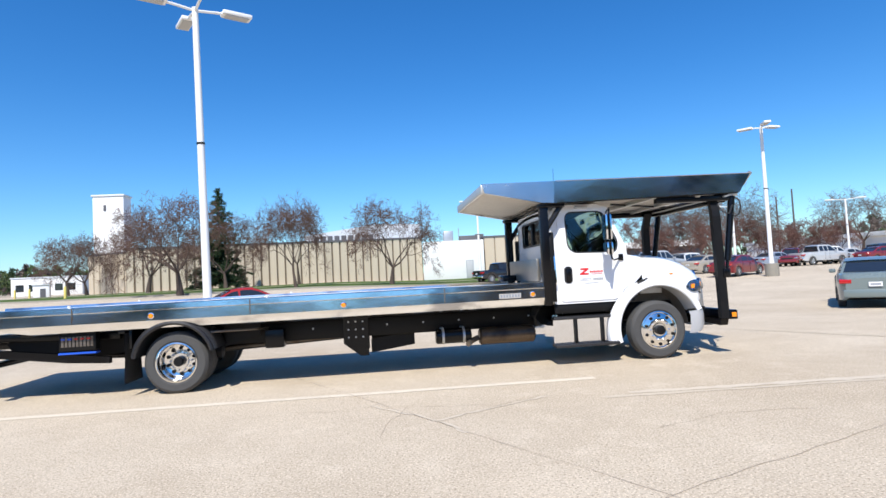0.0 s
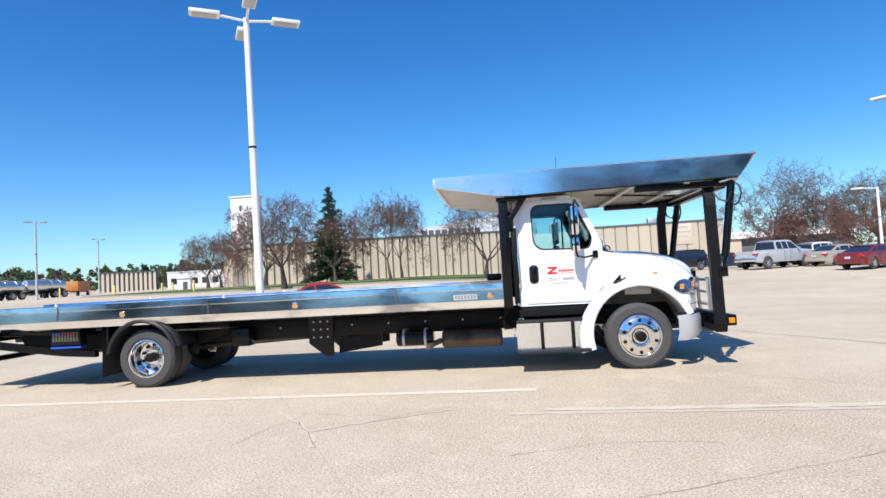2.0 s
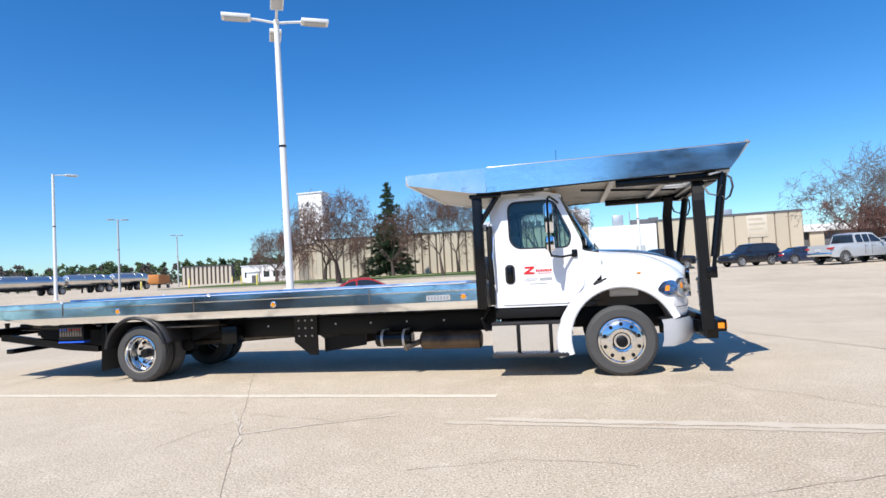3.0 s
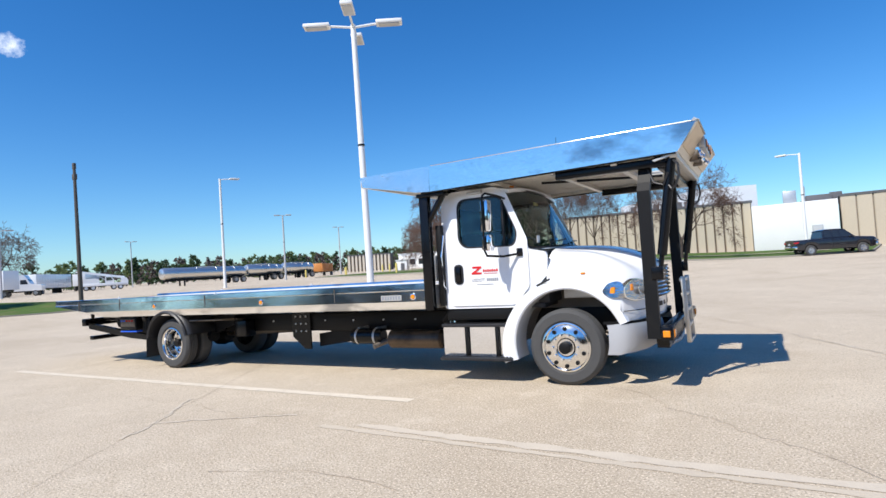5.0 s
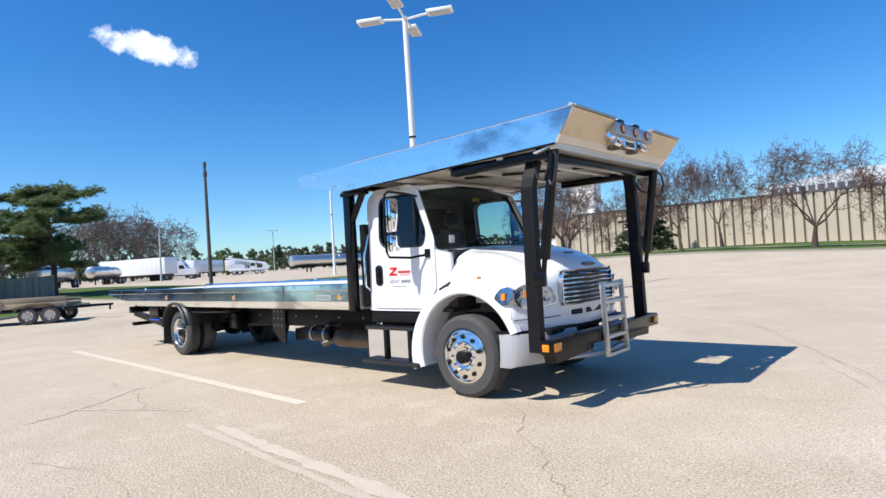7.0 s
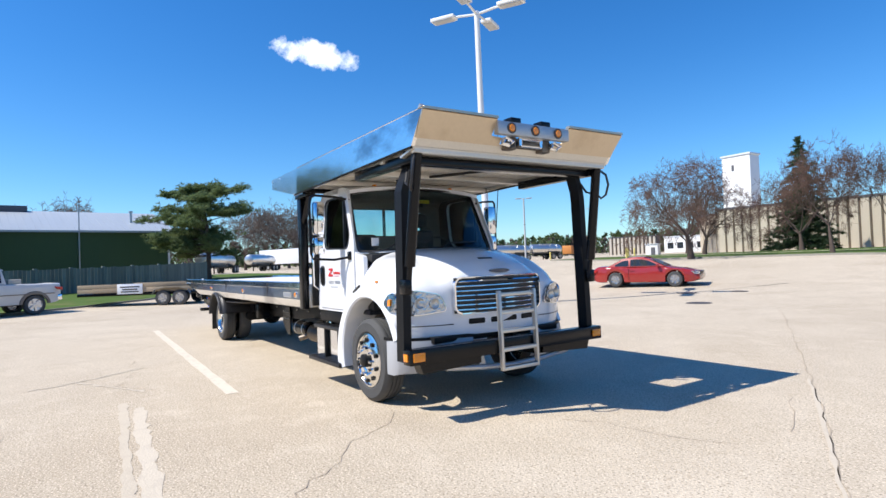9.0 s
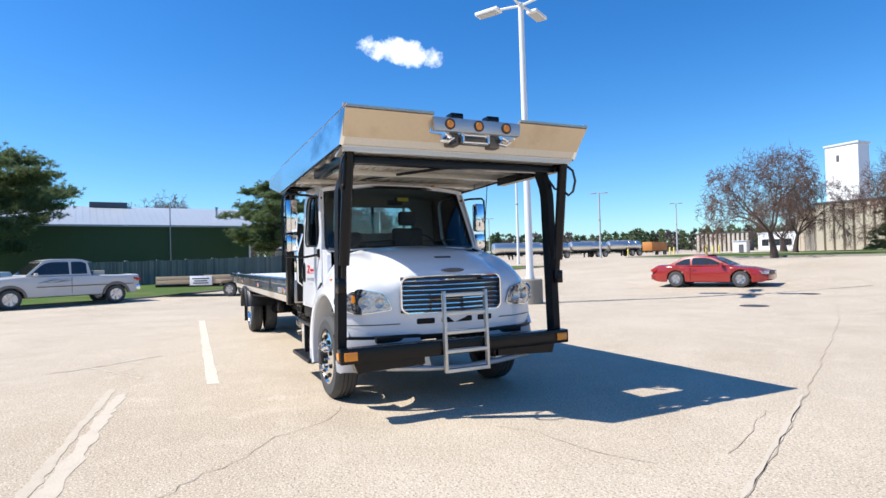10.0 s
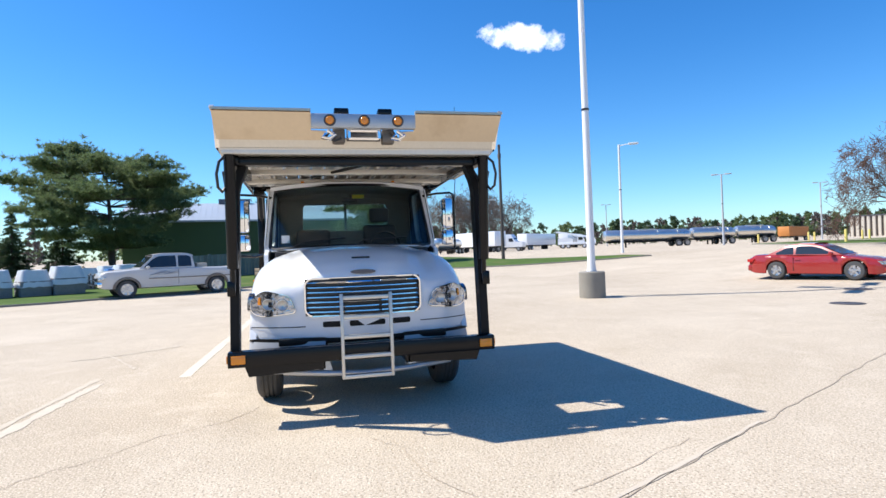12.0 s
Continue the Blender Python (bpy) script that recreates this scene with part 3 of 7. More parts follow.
for s in (-1, 1):
    bm = bm_new()
    panel(bm, SIDE, [DOOR_WIN], cab_side(s), (0, -s * 0.05, 0))
    part("cab_side", bm, WHITE, truck)
    bm = bm_new()
    panel(bm, DOOR, [DOOR_WIN], cab_side(s, 0.004), (0, s * 0.014, 0))
    door = part("door", bm, WHITE, truck)
    bm = bm_new()
    inner = [(-1.035 + (x + 1.035) * 0.955, 2.18 + (z - 2.18) * 0.945) for x, z in DOOR_WIN]
    panel(bm, DOOR_WIN, [inner], cab_side(s, 0.006), (0, s * 0.016, 0))
    box(bm, -0.80, -0.775, s * 1.075 - 0.03, s * 1.075 + 0.03, 1.84, 2.46)
    part("window_seal", bm, PLASTIC, door)
    bm = bm_new()
    panel(bm, DOOR_WIN, [], cab_side(s, -0.012), (0, -s * 0.004, 0))
    part("window_glass", bm, GLASS, door).visible_shadow = False
    bm = bm_new()
    prism(bm, rounded(-1.56, -1.42, 1.34, 1.62, 0.06), "y", s * 1.126, s * 1.136)
    dh = part("handle_recess", bm, PLASTIC, door)
    bm = bm_new()
    box(bm, -1.53, -1.45, s * 1.14, s * 1.16, 1.37, 1.59, 0.015)
    part("door_handle", bm, BLACK, dh)
    bm = bm_new()
    tube(bm, [(-1.72, s * 1.11, 1.28), (-1.72, s * 1.18, 1.34), (-1.73, s * 1.18, 1.75), (-1.72, s * 1.10, 2.05)], 0.016, 8)
    part("grab_rail", bm, CHROME, truck)
    # decal
    bm = bm_new()
    prism(bm, [(-1.29, 1.47), (-1.14, 1.47), (-1.135, 1.495), (-1.225, 1.50), (-1.135, 1.56), (-1.14, 1.58), (-1.275, 1.58), (-1.28, 1.555), (-1.195, 1.55), (-1.295, 1.488)], "y", s * 1.1285, s * 1.1305)
    for k in range(7):
        box(bm, -1.118 + 0.033 * k, -1.093 + 0.033 * k, s * 1.1285, s * 1.1305, 1.500, 1.535 - 0.006 * (k % 2))
    box(bm, -1.10, -0.90, s * 1.1285, s * 1.1305, 1.474, 1.480)
    part("decal", bm, RED_PRINT, door, "red zigzag mark and bar printed on the door")
    bm = bm_new()
    for k in range(6):
        box(bm, -1.065 + 0.029 * k, -1.043 + 0.029 * k, s * 1.1285, s * 1.1305, 1.372, 1.412)
    box(bm, -1.22, -0.97, s * 1.1285, s * 1.1305, 1.325, 1.333)
    part("number_bar", bm, GREY_PRINT, door, "grey printed number bar")
    tx = bpy.data.curves.new("lettering", "FONT")
    tx.body, tx.size, tx.extrude, tx.align_x = "USDOT", 0.060, 0.001, "LEFT"
    lt = new("lettering", tx)
    lt.parent = door
    lt.matrix_basis = pose(-1.295, -1.1295, 1.371, 90, 0, 0) if s < 0 else pose(-0.86, 1.1295, 1.43, 90, 0, 180)
    tx.materials.append(GREY_PRINT)
    tagged(lt, "grey printed door lettering")

# roof, back wall, floor
bm = bm_new()
rows = []
for k in range(13):
    x = -1.75 + 1.05 * k / 12
    drop = 0.06 * max(0, (x + 0.95) / 0.3) ** 1.6 + 0.12 * max(0, (-1.55 - x) / 0.2) ** 2
    rows.append([(x, y, 2.645 + 0.075 * (1 - (abs(y) / 1.035) ** 2.5) - drop) for y in np.linspace(-1.035, 1.035, 21)])
grid(bm, rows)
out = bmesh.ops.extrude_face_region(bm, geom=bm.faces[:])["geom"]
bmesh.ops.translate(bm, verts=[g for g in out if isinstance(g, bmesh.types.BMVert)], vec=(0, 0, -0.05))
part("cab_roof", bm, WHITE, truck)
bm = bm_new()
grid(bm, [[(x + (0.06 if x < -1.7 else -0.03 if x > -0.7 else 0.0), y * 0.95, z - 0.062) for x, y, z in row] for row in rows])
part("headliner", bm, HEADLINER, truck)
bm = bm_new()
panel(bm, rounded(-1.03, 1.03, 1.04, 2.58, 0.10), [rounded(-0.66, 0.66, 2.04, 2.46, 0.07)], lambda y, z: Vector((-1.695, y * (1 - 0.065 * max(0, z - 1.75)), z)), (0.012, 0, 0))
part("rear_lining", bm, HEADLINER, truck)
for s in (-1, 1):
    bm = bm_new()
    panel(bm, [(-1.035 + (x + 1.035) * 0.95, 1.83 + (z - 1.83) * 0.96) for x, z in SIDE], [DOOR_WIN], cab_side(s, -0.056), (0, -s * 0.012, 0))
    part("door_lining", bm, DASH, truck)
bm = bm_new()
panel(bm, rounded(-1.10, 1.10, 1.0, 2.62, 0.12), [rounded(-0.68, 0.68, 2.02, 2.48, 0.08)], lambda y, z: Vector((-1.75, y * (1 - 0.065 * max(0, z - 1.75)), z)), (0.05, 0, 0))
part("cab_back", bm, WHITE, truck)
bm = bm_new()
panel(bm, rounded(-0.68, 0.68, 2.02, 2.48, 0.08), [rounded(-0.65, 0.65, 2.05, 2.45, 0.06)], lambda y, z: Vector((-1.765, y, z)), (0.03, 0, 0))
box(bm, -1.765, -1.735, -0.02, 0.02, 2.04, 2.46)
part("rear_window_seal", bm, PLASTIC, truck)
bm = bm_new()
box(bm, -1.732, -1.728, -0.67, 0.67, 2.03, 2.47)
part("rear_window", bm, GLASS, truck).visible_shadow = False
bm = bm_new()
box(bm, -1.72, -0.3, -1.0, 1.0, 0.98, 1.04, 0.01)
box(bm, -0.40, -0.24, -0.98, 0.98, 1.04, 1.74, 0.02)
part("cab_floor", bm, DASH, truck)
bm = bm_new()
rows = [[(-0.32 - 0.42 * k / 5, y, 1.76 - 0.02 * k + 0.05 * math.sin(k)) for y in np.linspace(-0.97, 0.97, 9)] for k in range(6)]
grid(bm, rows)
box(bm, -0.80, -0.66, -0.97, 0.97, 1.35, 1.72, 0.03)
part("dashboard", bm, DASH, truck)
for y, tall in ((-0.5, 0.0), (0.5, 0.06)):
    bm = bm_new()
    box(bm, -1.55, -1.05, y - 0.26, y + 0.26, 1.30, 1.46, 0.05)
    box(bm, -1.62, -1.48, y - 0.25, y + 0.25, 1.40, 2.06 + tall, 0.05)
    if tall:
        box(bm, -1.60, -1.50, y - 0.15, y + 0.15, 2.10 + tall, 2.32 + tall, 0.045)
    part("seat", bm, SEAT, truck)
bm = bm_new()
c = Vector((-0.93, 0.5, 1.78))
ax, ay = Vector((0, 1, 0)), Vector((-0.35, 0, 0.94)).normalized()
tube(bm, [c + (ax * math.cos(a) + ay * math.sin(a)) * 0.22 for a in np.linspace(0, 2 * math.pi, 29)], 0.014, 8)
tube(bm, [c - ax * 0.2, c, c + ax * 0.2], 0.015, 6)
tube(bm, [c, (-0.7, 0.5, 1.6)], 0.03, 8)
part("steering_wheel", bm, PLASTIC, truck)


# windscreen and its surround, bowed in plan
def screen(y, v):
    """v runs from 0 at the cowl to 1 at the roof edge."""
    half = 1.085 - 0.07 * v
    return Vector((-0.20 - 0.50 * v - (0.25 - 0.12 * v) * abs(y / half) ** 3, y, 1.745 + 0.885 * v + 0.03 * (1 - (y / half) ** 2)))


SCREEN_OUT = [(y, 0.0) for y in np.linspace(-1.10, 1.10, 15)] + [(1.10 - 0.07 * v, v) for v in (0.25, 0.5, 0.75)] + \
             [(y, 1.0) for y in np.linspace(1.03, -1.03, 15)] + [(-1.10 + 0.07 * v, v) for v in (0.75, 0.5, 0.25)]
SCREEN_IN = round_poly([(y, 0.02) for y in np.linspace(-1.075, 1.075, 15)] + [(1.045, 0.5), (1.012, 0.92)] + [(y, 0.988) for y in np.linspace(0.93, -0.93, 13)] + [(-1.012, 0.92), (-1.045, 0.5)], 0.06, 2)
bm = bm_new()
panel(bm, SCREEN_OUT, [SCREEN_IN], screen, (-0.03, 0, -0.012))
part("windscreen_surround", bm, WHITE, truck)
bm = bm_new()
panel(bm, SCREEN_IN, [[(y * 0.972, 0.5 + (v - 0.5) * 0.95) for y, v in SCREEN_IN]], lambda y, v: screen(y, v) + Vector((0.006, 0, 0.003)), (-0.02, 0, -0.008))
part("windscreen_seal", bm, PLASTIC, truck)
bm = bm_new()
grid(bm, [[screen(y * (1.08 - 0.06 * v), v) + Vector((-0.008, 0, -0.003)) for y in np.linspace(-0.98, 0.98, 15)] for v in np.linspace(0.02, 0.975, 7)])
part("windscreen", bm, GLASS, truck).visible_shadow = False
bm = bm_new()
for y0, y1 in ((-0.75, -0.1), (0.05, 0.7)):
    tube(bm, [screen(y0, 0.02) + Vector((0.03, 0, 0.02)), screen(y0 + 0.1, 0.08) + Vector((0.03, 0, 0.02)), screen(y1, 0.12) + Vector((0.03, 0, 0.015))], 0.010, 6)
part("wiper", bm, PLASTIC, truck)
bm = bm_new()
box(bm, -0.735, -0.725, 0.04, 0.20, 2.45, 2.50)
part("sticker", bm, YELLOW_PRINT, truck, "yellow sticker on the windscreen")
bm = bm_new()
p0 = screen(-0.86, 0.14) + Vector((0.004, 0, 0))
box(bm, p0.x - 0.003, p0.x + 0.003, -0.90, -0.80, p0.z - 0.03, p0.z + 0.07)
part("permit", bm, PAPER, truck, "small white sticker")
bm = bm_new()
tube(bm, [(-0.76, 0.02, 2.50), (-0.76, 0.02, 2.46)], 0.01, 6)
box(bm, -0.78, -0.76, -0.10, 0.12, 2.40, 2.47, 0.01)
part("rear_view_mirror", bm, PLASTIC, truck)
for y in (-0.62, -0.2, 0.0, 0.2, 0.62):
    bm = bm_new()
    box(bm, -0.84, -0.78, y - 0.022, y + 0.022, 2.668, 2.70, 0.01)
    part("roof_marker", bm, AMBER, truck, "amber roof marker lamp")

# ---- hood, fenders and nose ----
def nose_x(y):
    return 1.06 - 0.10 * (abs(y) / 0.65) ** 2 if abs(y) < 0.65 else 0.96 - 0.24 * ((abs(y) - 0.65) / 0.55) ** 2


HOOD_Y = [0, 0.15, 0.32, 0.48, 0.57, 0.65, 0.75, 0.86, 0.97, 1.06, 1.13, 1.175, 1.20]
HOOD_Z0 = [1.80, 1.80, 1.795, 1.785, 1.775, 1.765, 1.745, 1.715, 1.67, 1.60, 1.53, 1.45, 1.36]
HOOD_Z1 = [1.52, 1.52, 1.515, 1.50, 1.47, 1.41, 1.37, 1.375, 1.37, 1.345, 1.30, 1.24, 1.17]


def hood_point(y, k, u):
    bulge = 0.085 * math.sin(math.pi * min(1, u * 1.02) ** 1.25) + (0.045 * math.sin(math.pi * u) if k >= 7 else 0)
    x = -0.21 + u * (nose_x(y) + 0.21)
    w = abs(y) - (0, 0, 0, 0, 0, 0.005, 0.012, 0.022, 0.034, 0.045, 0.054, 0.058, 0.058)[k] * (1 - smooth_step(0.0, 0.75, u))
    fall = 0.06 * max(0, (u - 0.86) / 0.14) ** 2
    return Vector((x, math.copysign(w, y) if y else 0.0, HOOD_Z0[k] * (1 - u) + HOOD_Z1[k] * u + bulge - fall))


def arch_z(x):
    return ARCH + math.sqrt(max(0.0, 0.72 ** 2 - (x - 0.03) ** 2)) if abs(x - 0.03) < 0.72 else 0.8


bm = bm_new()
us = np.linspace(0, 1, 25)
line = [(-y, k) for k, y in reversed(list(enumerate(HOOD_Y)))] + [(y, k) for k, y in enumerate(HOOD_Y)][1:]
rows = []
for u in us:
    row = [hood_point(y, k, u) for y, k in line]
    low = [Vector((row[0].x, -1.21, min(row[0].z - 0.02, max(arch_z(row[0].x), 0.80)))), Vector((row[-1].x, 1.21, min(row[-1].z - 0.02, max(arch_z(row[-1].x), 0.80))))]
    rows.append([low[0], *row, low[1]])
grid(bm, rows)
# nose panel below the hood edge
edge = rows[-1]
levels = [0.0, 0.15, 0.4, 0.7, 1.0]
face = [[Vector((p.x + 0.015 * math.sin(math.pi * v), p.y, p.z + (0.80 - p.z) * v)) for p in edge] for v in levels]
vs = [[bm.verts.new(p) for p in row] for row in face]
for a in range(len(levels) - 1):
    for j in range(len(edge) - 1):
        bm.faces.new((vs[a][j], vs[a][j + 1], vs[a + 1][j + 1], vs[a + 1][j]))
bmesh.ops.remove_doubles(bm, verts=bm.verts, dist=0.0008)
hood = part("hood", bm, WHITE, truck, smooth=1.3)
for s in (-1, 1):
    # fender lip round the wheel opening
    bm = bm_new()
    rows = []
    for a in np.linspace(math.degrees(math.asin((0.785 - ARCH) / 0.76)), 196, 34):
        c, n = math.cos(radians(a)), math.sin(radians(a))
        ro = 0.80 + 0.06 * max(0, -c)
        if a > 150:
            ro += 0.05 * (a - 150) / 46
        rows.append([(0.03 + 0.70 * c, s * y, ARCH + 0.70 * n) for y in (0.80, 1.205)] + [(0.03 + 0.72 * c, s * 1.222, ARCH + 0.72 * n), (0.03 + ro * c, s * 1.207, ARCH + ro * n), (0.03 + (ro + 0.02) * c, s * 1.14, ARCH + (ro + 0.02) * n)])
    grid(bm, rows)
    part("fender", bm, WHITE, truck)
    bm = bm_new()
    rows = [[(0.03 + 0.70 * math.cos(radians(a)), s * y, ARCH + 0.70 * math.sin(radians(a))) for y in (0.45, 0.82)] for a in np.linspace(0, 180, 20)]
    grid(bm, rows)
    box(bm, -0.65, 0.7, s * 0.44, s * 0.46, 0.75, 1.2)
    part("wheel_liner", bm, LINER, truck)
    bm = bm_new()
    box(bm, -0.10, 0.30, s * 0.72, s * 0.80, 1.08, 1.20, 0.01)
    part("liner_bracket", bm, GALV, truck)
    # headlamp
    bm = bm_new()
    prof = round_poly([(0.70, 1.08), (1.06, 1.04), (1.19, 1.08), (1.20, 1.22), (1.05, 1.325), (0.78, 1.265)], 0.06)
    panel(bm, prof, [], lambda y, z, s=s: Vector((nose_x(y) + 0.040 - 0.05 * max(0, z - 1.1), s * y, z)), (-0.06, 0, 0))
    lamp = part("headlamp", bm, LAMP_BOWL, truck, "clear headlamp with chrome reflector")
    bm = bm_new()
    panel(bm, round_poly([(0.50, 1.17), (0.58, 1.275), (0.70, 1.30), (0.765, 1.26), (0.765, 1.10), (0.62, 1.09)], 0.04), [], lambda x, z, s=s: Vector((x, s * (1.226 - 0.25 * max(0.0, z - 1.2)), z)), (0, -s * 0.05, 0))
    part("side_lens", bm, LAMP_BOWL, lamp)
    bm = bm_new()
    panel(bm, round_poly([(0.60, 1.15), (0.66, 1.15), (0.665, 1.23), (0.615, 1.22)], 0.015), [], lambda x, z, s=s: Vector((x, s * 1.230, z)), (0, -s * 0.02, 0))
    part("side_turn_signal", bm, AMBER, lamp, "amber side signal")
    bm = bm_new()
    panel(bm, prof, [[(0.95 + (y - 0.95) * 0.965, 1.19 + (z - 1.19) * 0.94) for y, z in prof]], lambda y, z, s=s: Vector((nose_x(y) + 0.046 - 0.05 * max(0, z - 1.1), s * y, z)), (-0.05, 0, 0))
    part("headlamp_bezel", bm, CHROME, lamp)
    for ry, rz, rr in ((0.85, 1.165, 0.060), (1.00, 1.175, 0.062)):
        bm = bm_new()
        lathe(bm, [(0.001, 0.0), (rr * 0.4, 0.002), (rr * 0.9, 0.022), (rr, 0.018)], (nose_x(ry) + 0.034, s * ry, rz), "x", 20)
        part("reflector", bm, MILL, lamp)
    bm = bm_new()
    panel(bm, round_poly([(1.08, 1.17), (1.115, 1.17), (1.105, 1.25), (1.085, 1.25)], 0.012), [], lambda y, z, s=s: Vector((nose_x(y) + 0.045, s * y, z)), (-0.03, 0, 0))
    part("turn_signal", bm, AMBER, lamp, "amber turn signal")
    bm = bm_new()
    box(bm, -0.10, 0.10, -0.012, 0.012, -0.013, 0.013, 0.006, Matrix.Translation((-0.24, s * 1.20, 1.32)) @ pose(0, 0, 0, 0, -24, 0))
    part("hood_latch", bm, PLASTIC, truck)
    bm = bm_new()
    box(bm, 0.25, 0.31, s * 1.165, s * 1.20, 1.40, 1.425, 0.008)
    part("side_marker", bm, AMBER, truck)

# grille
bm = bm_new()
gr = rounded(-0.625, 0.625, 1.03, 1.44, 0.09, 8)
gri = rounded(-0.608, 0.608, 1.047, 1.423, 0.075, 8)
panel(bm, gr, [gri], lambda y, z: Vector((nose_x(y) + 0.070, y, z)), (-0.05, 0, 0))
grille = part("grille", bm, CHROME, truck, "chrome horizontal bar grille")
for k in range(7):
    z = 1.078 + k * 0.052
    bm = bm_new()
    rows = [[(nose_x(y) + 0.047 + d, y, z + h) for d, h in ((-0.008, -0.008), (0.020, -0.008), (0.022, -0.005), (0.006, 0.009), (-0.008, 0.009), (-0.008, -0.008))] for y in np.linspace(-0.607, 0.607, 15)]
    grid(bm, rows)
    part("grille_bar", bm, CHROME, grille)
bm = bm_new()
rows = [[(nose_x(y) + 0.033, y, z) for y in np.linspace(-0.615, 0.615, 15)] for z in (1.04, 1.43)]
grid(bm, rows)
part("grille_mesh", bm, PLASTIC, grille)
for s in (-1, 1):
    bm = bm_new()
    grid(bm, [[(nose_x(y) + 0.018, s * y, z) for y in np.linspace(0.62, 1.19, 9)] for z in (0.922, 0.931)])
    part("panel_gap", bm, BLACK_DULL, truck)
bm = bm_new()
prism(bm, [(0.135 * math.cos(a), 1.492 + 0.024 * math.sin(a)) for a in np.linspace(0, 2 * math.pi, 25)[:-1]], "x", 1.00, 1.068)
part("badge", bm, BLUE_BADGE, truck, "small oval nose badge")
bm = bm_new()
p0 = hood_point(0, 0, 0.78)
box(bm, -0.022, 0.022, -0.10, 0.10, -0.006, 0.008, 0.004, Matrix.Translation(p0) @ pose(0, 0, 0, 0, 13, 0))
part("hood_vent", bm, PLASTIC, truck)
for y0, y1 in ((-0.44, -0.24), (-0.16, 0.22), (0.30, 0.50)):
    bm = bm_new()
    panel(bm, rounded(y0, y1, 0.915, 0.975, 0.015), [], lambda y, z: Vector((nose_x(y) + 0.008, y, z)), (0.006, 0, 0))
    part("nose_vent", bm, BLACK_DULL, truck)
# white wrap-round lower bumper ends
for s in (-1, 1):
    bm = bm_new()
    rows = []
    for y in np.linspace(0.42, 1.19, 9):
        x = nose_x(y) + 0.045
        rows.append([(x, s * y, 0.775), (x + 0.02, s * y, 0.70), (x + 0.02, s * y, 0.52), (x - 0.03, s * y, 0.42 + 0.05 * (1.19 - y))])
    x = nose_x(1.19)
    for d in (0.08, 0.16, 0.24):
        rows.append([(x + 0.045 - d, s * 1.215, 0.775), (x + 0.065 - d, s * 1.225, 0.70), (x + 0.06 - d, s * 1.225, 0.50), (x + 0.01 - d * 0.9, s * 1.21, 0.40)])
    grid(bm, rows)
    part("bumper_end", bm, BUMPER_GREY, truck, "pale grey moulded bumper corner")
bm = bm_new()
box(bm, 0.85, 1.02, -0.9, 0.9, 0.74, 0.81, 0.01)
for s in (-1, 1):
    grid(bm, [[(nose_x(y) + 0.032, s * y, z) for y in np.linspace(0.40, 1.20, 11)] + [(0.50, s * 1.232, z)] for z in (0.772, 0.808)])
part("bumper_gap", bm, BLACK_DULL, truck)

# black cross bar in front, with lamps and the ladder
bm = bm_new()
box(bm, 1.17, 1.31, -1.37, 1.37, 0.60, 0.755, 0.012)
part("front_beam", bm, BLACK, truck, "glossy black steel cross beam")
for s in (-1, 1):
    bm = bm_new()
    prism(bm, [(s * 1.22, 0.60), (s * 0.45, 0.60), (s * 0.45, 0.52), (s * 1.18, 0.49)], "x", 1.10, 1.24)
    part("beam_gusset", bm, BLACK, truck)
    bm = bm_new()
    box(bm, 0.6, 1.2, s * 0.42, s * 0.50, 0.50, 0.68, 0.01)
    part("beam_arm", bm, BLACK, truck)
    for nm, b in (("front_marker", (1.31, 1.325, s * 1.20, s * 1.335, 0.635, 0.72)), ("side_lamp", (1.20, 1.28, s * 1.37, s * 1.385, 0.64, 0.715))):
        bm = bm_new()
        box(bm, *b, 0.006)
        part(nm, bm, AMBER, truck, "amber marker lamp")
bm = bm_new()
tube(bm, [(1.16, -0.85, 0.50), (1.20, -0.40, 0.46), (1.21, 0.0, 0.44), (1.20, 0.45, 0.46), (1.16, 0.9, 0.50)], 0.032, 10)
for y in (-0.42, 0.46):
    prism(bm, [(y - 0.03, 0.46), (y + 0.07, 0.46), (y + 0.03, 0.60), (y - 0.02, 0.60)], "x", 1.14, 1.20)
part("tow_bar", bm, GALV, truck)
ladder = new("ladder")
ladder.parent = truck
tagged(ladder, "grey steel climbing ladder on the front beam")
for y in (-0.255, 0.245):
    bm = bm_new()
    box(bm, -0.028, 0.028, y - 0.016, y + 0.016, 0.0, 0.86, 0.005, pose(1.36, 0, 0.42, 0, -2, 0))
    part("stile", bm, MILL, ladder)
for k, z in enumerate((0.44, 0.64, 0.84, 1.04, 1.235)):
    bm = bm_new()
    box(bm, 1.325 - 0.01 * k, 1.385 - 0.01 * k, -0.245, 0.235, z - 0.02, z + 0.02, 0.006)
    part("rung", bm, MILL, ladder)
bm = bm_new()
box(bm, 1.30, 1.335, -0.01, 0.10, 1.222, 1.25)
part("reflector_strip", bm, AMBER, ladder)

